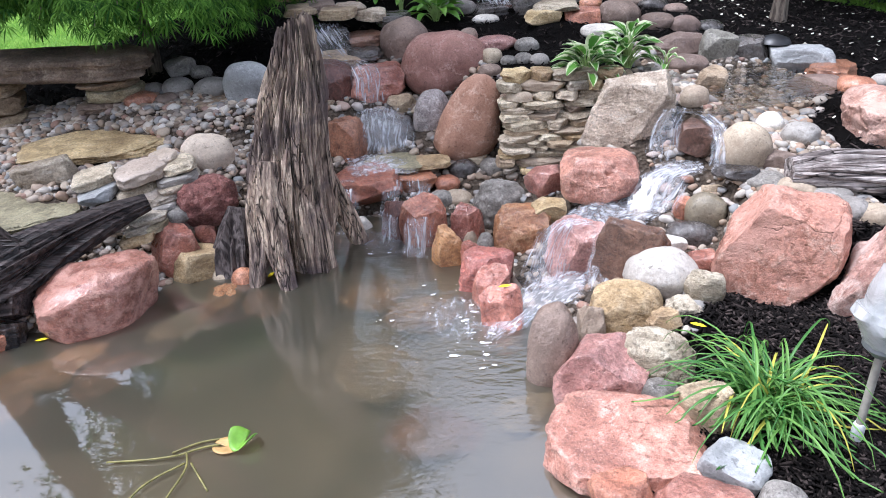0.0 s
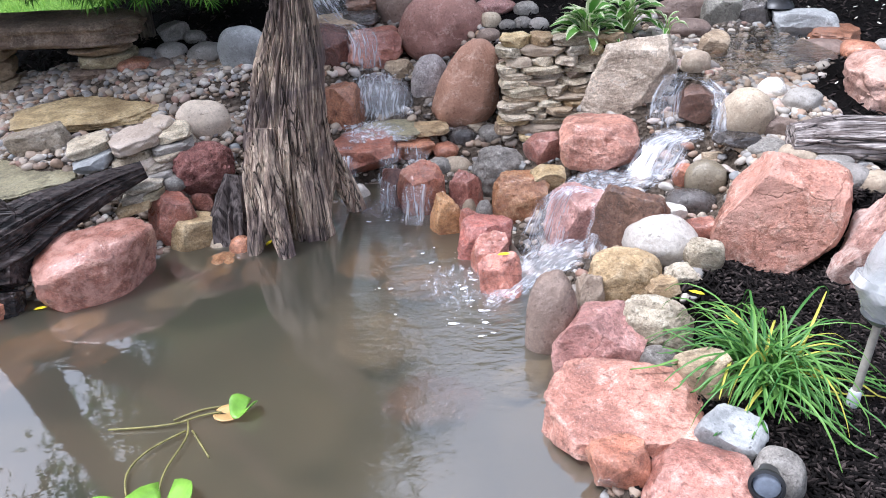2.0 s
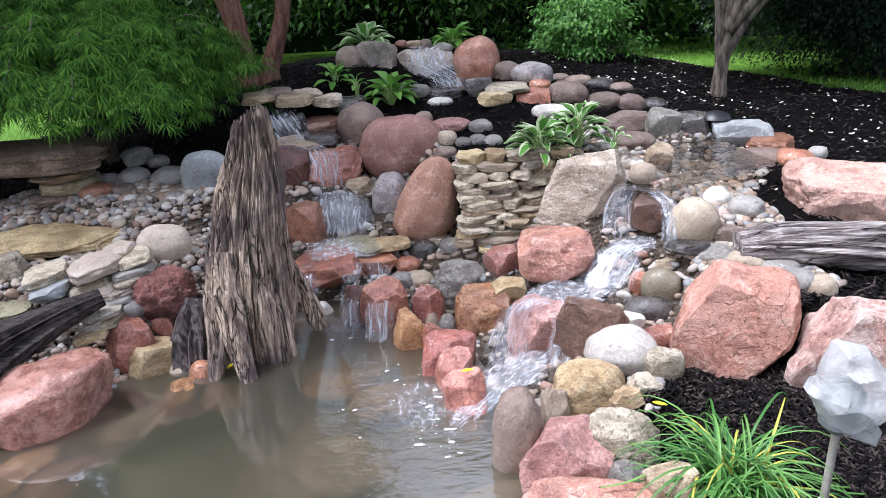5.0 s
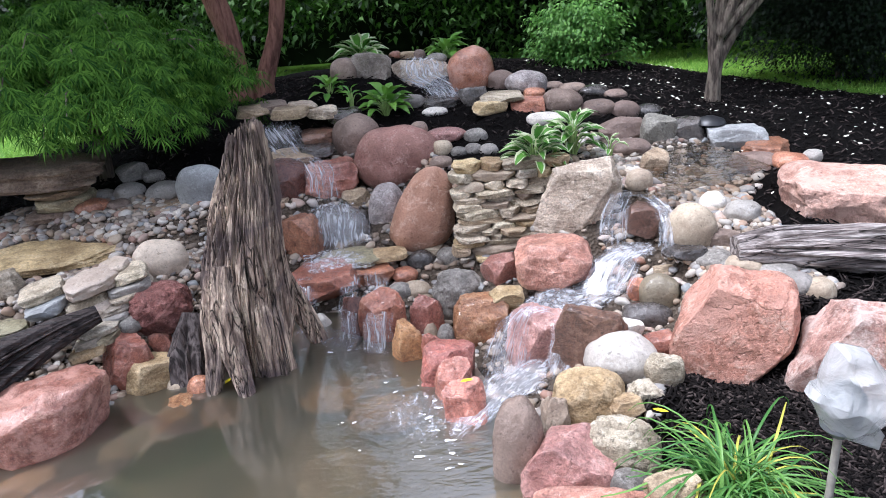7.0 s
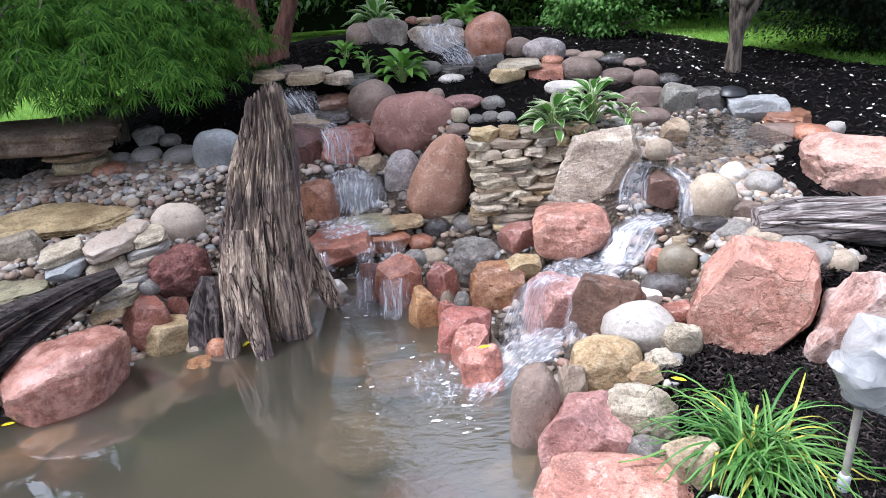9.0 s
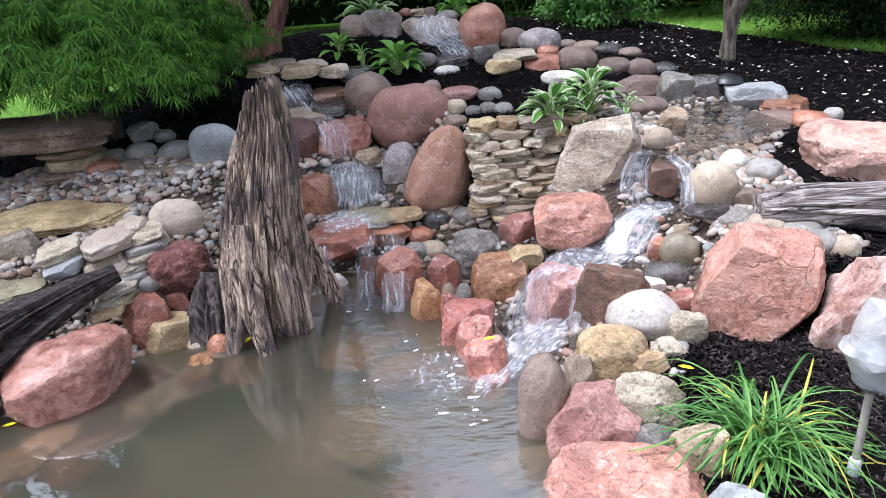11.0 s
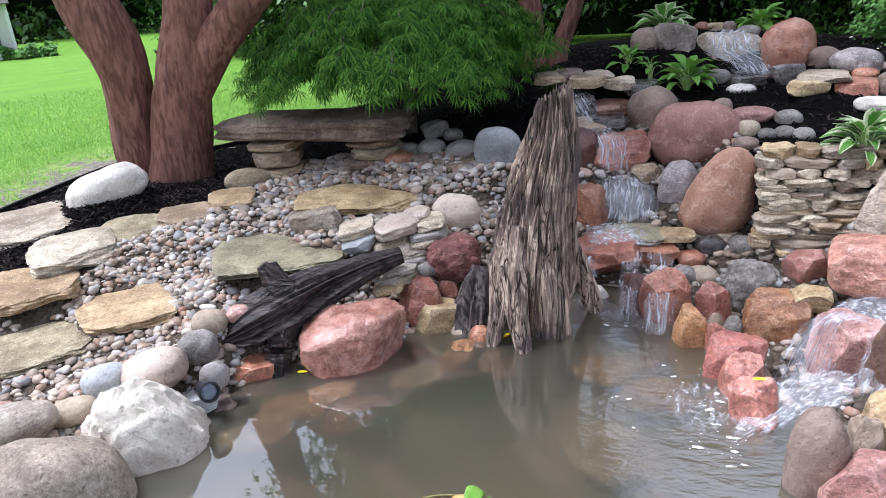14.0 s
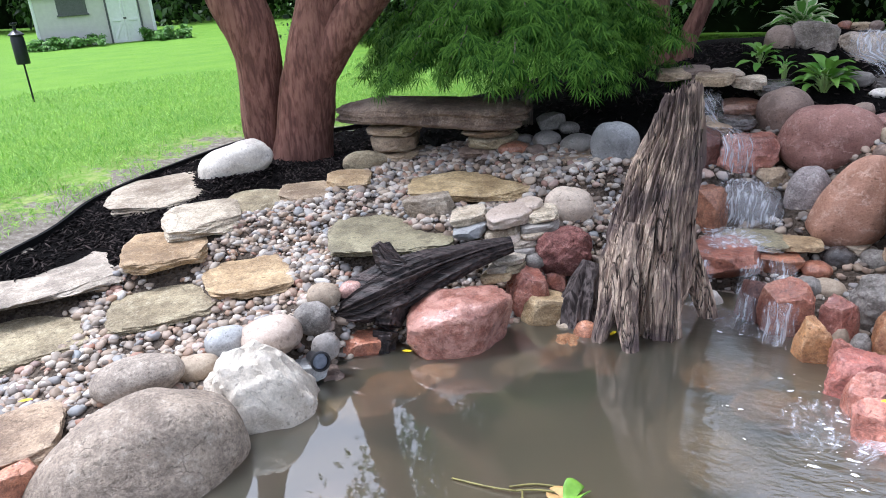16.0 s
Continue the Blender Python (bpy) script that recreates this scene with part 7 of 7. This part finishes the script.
def bagged_lantern():
    """A stake light wrapped in a milky plastic bag."""
    thing = empty("bagged_garden_light", pose(1.16, 1.54, 0.13), "garden stake light wrapped in a crumpled white plastic bag", "garden light")
    v, f = limb([(0.0, 0.0, -0.06), (0.0, 0.0, 0.34)], [0.011, 0.011], 20, 0.02, 2)
    mesh_object("stake", v, f, plain("grey_plastic_pipe", (0.34, 0.31, 0.27), 0.5), thing, True, 40)
    v, f = turned([(0.014, 0.0), (0.017, 0.008), (0.017, 0.06), (0.013, 0.068)])
    mesh_object("collar", v, f, plain("white_plastic", (0.62, 0.62, 0.64), 0.45), thing, True, 40)
    v, f = turned([(0.02, 0.30), (0.05, 0.33), (0.055, 0.43), (0.03, 0.46), (0.005, 0.47)])
    mesh_object("lamp_head", v, f, plain("grey_lamp_metal", (0.16, 0.17, 0.18), 0.4), thing, True, 40)
    outline = [(-0.03, 0.585), (0.035, 0.565), (0.10, 0.495), (0.145, 0.455), (0.155, 0.38), (0.10, 0.32), (0.118, 0.295), (0.112, 0.245), (0.055, 0.272), (0.0, 0.30),
               (-0.045, 0.335), (-0.075, 0.395), (-0.102, 0.435), (-0.088, 0.458), (-0.068, 0.445), (-0.06, 0.52), (-0.046, 0.58)]
    ring = []
    for (ax, az), (bx, bz) in zip(outline, outline[1:] + outline[:1]):
        ring += [(ax + (bx - ax) * i / 8, az + (bz - az) * i / 8) for i in range(8)]
    rings, n = 22, len(ring)
    verts, faces = [], []
    for side in (-1, 1):
        base = len(verts)
        for q in range(rings + 1):
            k = q / rings
            for x, z in ring:
                px, pz = 0.015 + (x - 0.015) * k, 0.42 + (z - 0.42) * k
                puff = 0.085 * math.sqrt(max(0.0, 1 - k ** 2.4))
                crease = abs(noise.noise((px * 8, pz * 6, side * 3.0))) * 0.07 + abs(noise.noise((px * 20 + 3, pz * 15, side * 5.0))) * 0.012
                verts.append((px, side * (puff - crease * min(1.0, 3 * (1 - k))), pz))
        for q in range(rings):
            for i in range(n):
                a, b = base + q * n + i, base + q * n + (i + 1) % n
                faces.append((a, b, b + n, a + n))
    mesh_object("plastic_bag", verts, faces, BAG, thing, True, 20).visible_shadow = False


def bag_material():
    k = Mat("milky_plastic")
    c = k.ramp(k.noise(14.0, 5, 0.65), [(0.3, (0.60, 0.60, 0.58)), (0.7, (0.80, 0.80, 0.79))])
    k.bump(k.noise(12.0, 4, 0.6, None, 1.2), 0.7, 0.02)
    k.finish(c, 0.22, 0.6)
    clear = k.put("ShaderNodeBsdfTransparent", Color=(0.95, 0.95, 0.95, 1))
    mixer = k.put("ShaderNodeMixShader", Fac=0.5)
    k.l.new(k.bsdf.outputs[0], mixer.inputs[1])
    k.l.new(clear.outputs[0], mixer.inputs[2])
    k.l.new(mixer.outputs[0], k.n["Material Output"].inputs["Surface"])
    return k.m


BAG = bag_material()
bagged_lantern()


def water_lily():
    lily = empty("water_lily", pose(-0.70, 1.72, 0.0), "water lily with one small green pad and bare stems", "water lily")
    green, brown = plain("lily_pad", (0.17, 0.34, 0.04), 0.4, 0.5, 25, 0.25), plain("faded_lily_pad", (0.42, 0.26, 0.10), 0.5, 0.4, 25, 0.3)
    stem = plain("lily_stem", (0.19, 0.17, 0.055), 0.5, 0.4, 30, 0.35)

    def pad(name, x, y, z, r, mat, fold, turn):
        n, verts, faces = 22, [(0, 0, 0)], []
        for ring in (0.35, 0.7, 1.0):
            for i in range(n):
                a = radians(14) + (2 * math.pi - radians(28)) * i / (n - 1)
                k = 1 + 0.06 * noise.noise((math.cos(a) * 3, math.sin(a) * 3, r * 50))
                verts.append((r * ring * k * math.cos(a), r * ring * k * math.sin(a) * 0.9, fold * r * (ring * math.sin(a)) ** 2 + 0.05 * r * ring))
        for i in range(n - 1):
            faces.append((0, 1 + i, 2 + i))
            for q in range(2):
                faces.append((1 + q * n + i, 1 + (q + 1) * n + i, 2 + (q + 1) * n + i, 2 + q * n + i))
        ob = mesh_object(name, verts, faces, mat, lily)
        ob.matrix_basis = pose(x, y, z, 0, 0, turn)
        sol = ob.modifiers.new("thickness", "SOLIDIFY")
        sol.thickness = 0.002

    pad("pad", 0.025, 0.06, 0.012, 0.048, green, 0.9, 60)
    pad("pad", -0.03, 0.05, 0.006, 0.045, brown, 0.1, 170)
    pad("pad", -0.12, -0.33, 0.010, 0.10, green, 0.45, 100)
    pad("pad", -0.30, -0.36, 0.008, 0.08, green, 0.2, 30)
    for pts in ([(-0.02, 0.07, 0.0), (-0.10, 0.05, 0.012), (-0.17, 0.01, 0.014)], [(-0.17, 0.01, 0.014), (-0.25, 0.0, 0.01), (-0.40, 0.0, 0.006)],
                [(-0.15, 0.02, 0.014), (-0.12, -0.05, 0.02), (-0.16, -0.2, 0.016), (-0.15, -0.27, 0.012)], [(-0.14, -0.03, 0.016), (-0.24, -0.1, 0.014), (-0.28, -0.2, 0.014), (-0.24, -0.28, 0.01)],
                [(-0.12, -0.03, 0.016), (-0.07, -0.1, 0.012), (-0.04, -0.14, 0.006)], [(-0.02, 0.09, 0.006), (-0.12, 0.08, 0.008), (-0.2, 0.03, 0.006)]):
        v, f = limb(pts, [0.0036] * len(pts), 8, 0.1, 3)
        mesh_object("stem", v, f, stem, lily)


water_lily()


def bed_edging():
    """Black plastic strip between lawn and mulch."""
    pts = [Vector((x, y, 0)) for x, y in LAWN_EDGE[1:7]]
    line = []
    for p, q in zip(pts, pts[1:]):
        n = max(2, int((q - p).length / 0.08))
        line += [p.lerp(q, i / n) for i in range(n)]
    for _ in range(6):
        line = [line[0]] + [(line[i - 1] + line[i] * 2 + line[i + 1]) / 4 for i in range(1, len(line) - 1)] + [line[-1]]
    verts, faces = [], []
    for j, p in enumerate(line):
        way = (line[min(j + 1, len(line) - 1)] - line[max(j - 1, 0)]).normalized()
        s = Vector((-way.y, way.x, 0)) * 0.012
        z = float(land(p.x, p.y))
        verts += [(p.x - s.x, p.y - s.y, z - 0.05), (p.x - s.x, p.y - s.y, z + 0.035), (p.x + s.x, p.y + s.y, z + 0.035), (p.x + s.x, p.y + s.y, z - 0.05)]
        if j:
            a = 4 * j
            faces += [(a - 4 + i, a - 3 + i, a + 1 + i, a + i) for i in range(3)]
    tagged(mesh_object("bed_edging", verts, faces, plain("black_edging_plastic", (0.008, 0.008, 0.008), 0.9, 0.1), None, True, 30), "black plastic edging strip between lawn and mulch", "edging", kind="structure")


bed_edging()
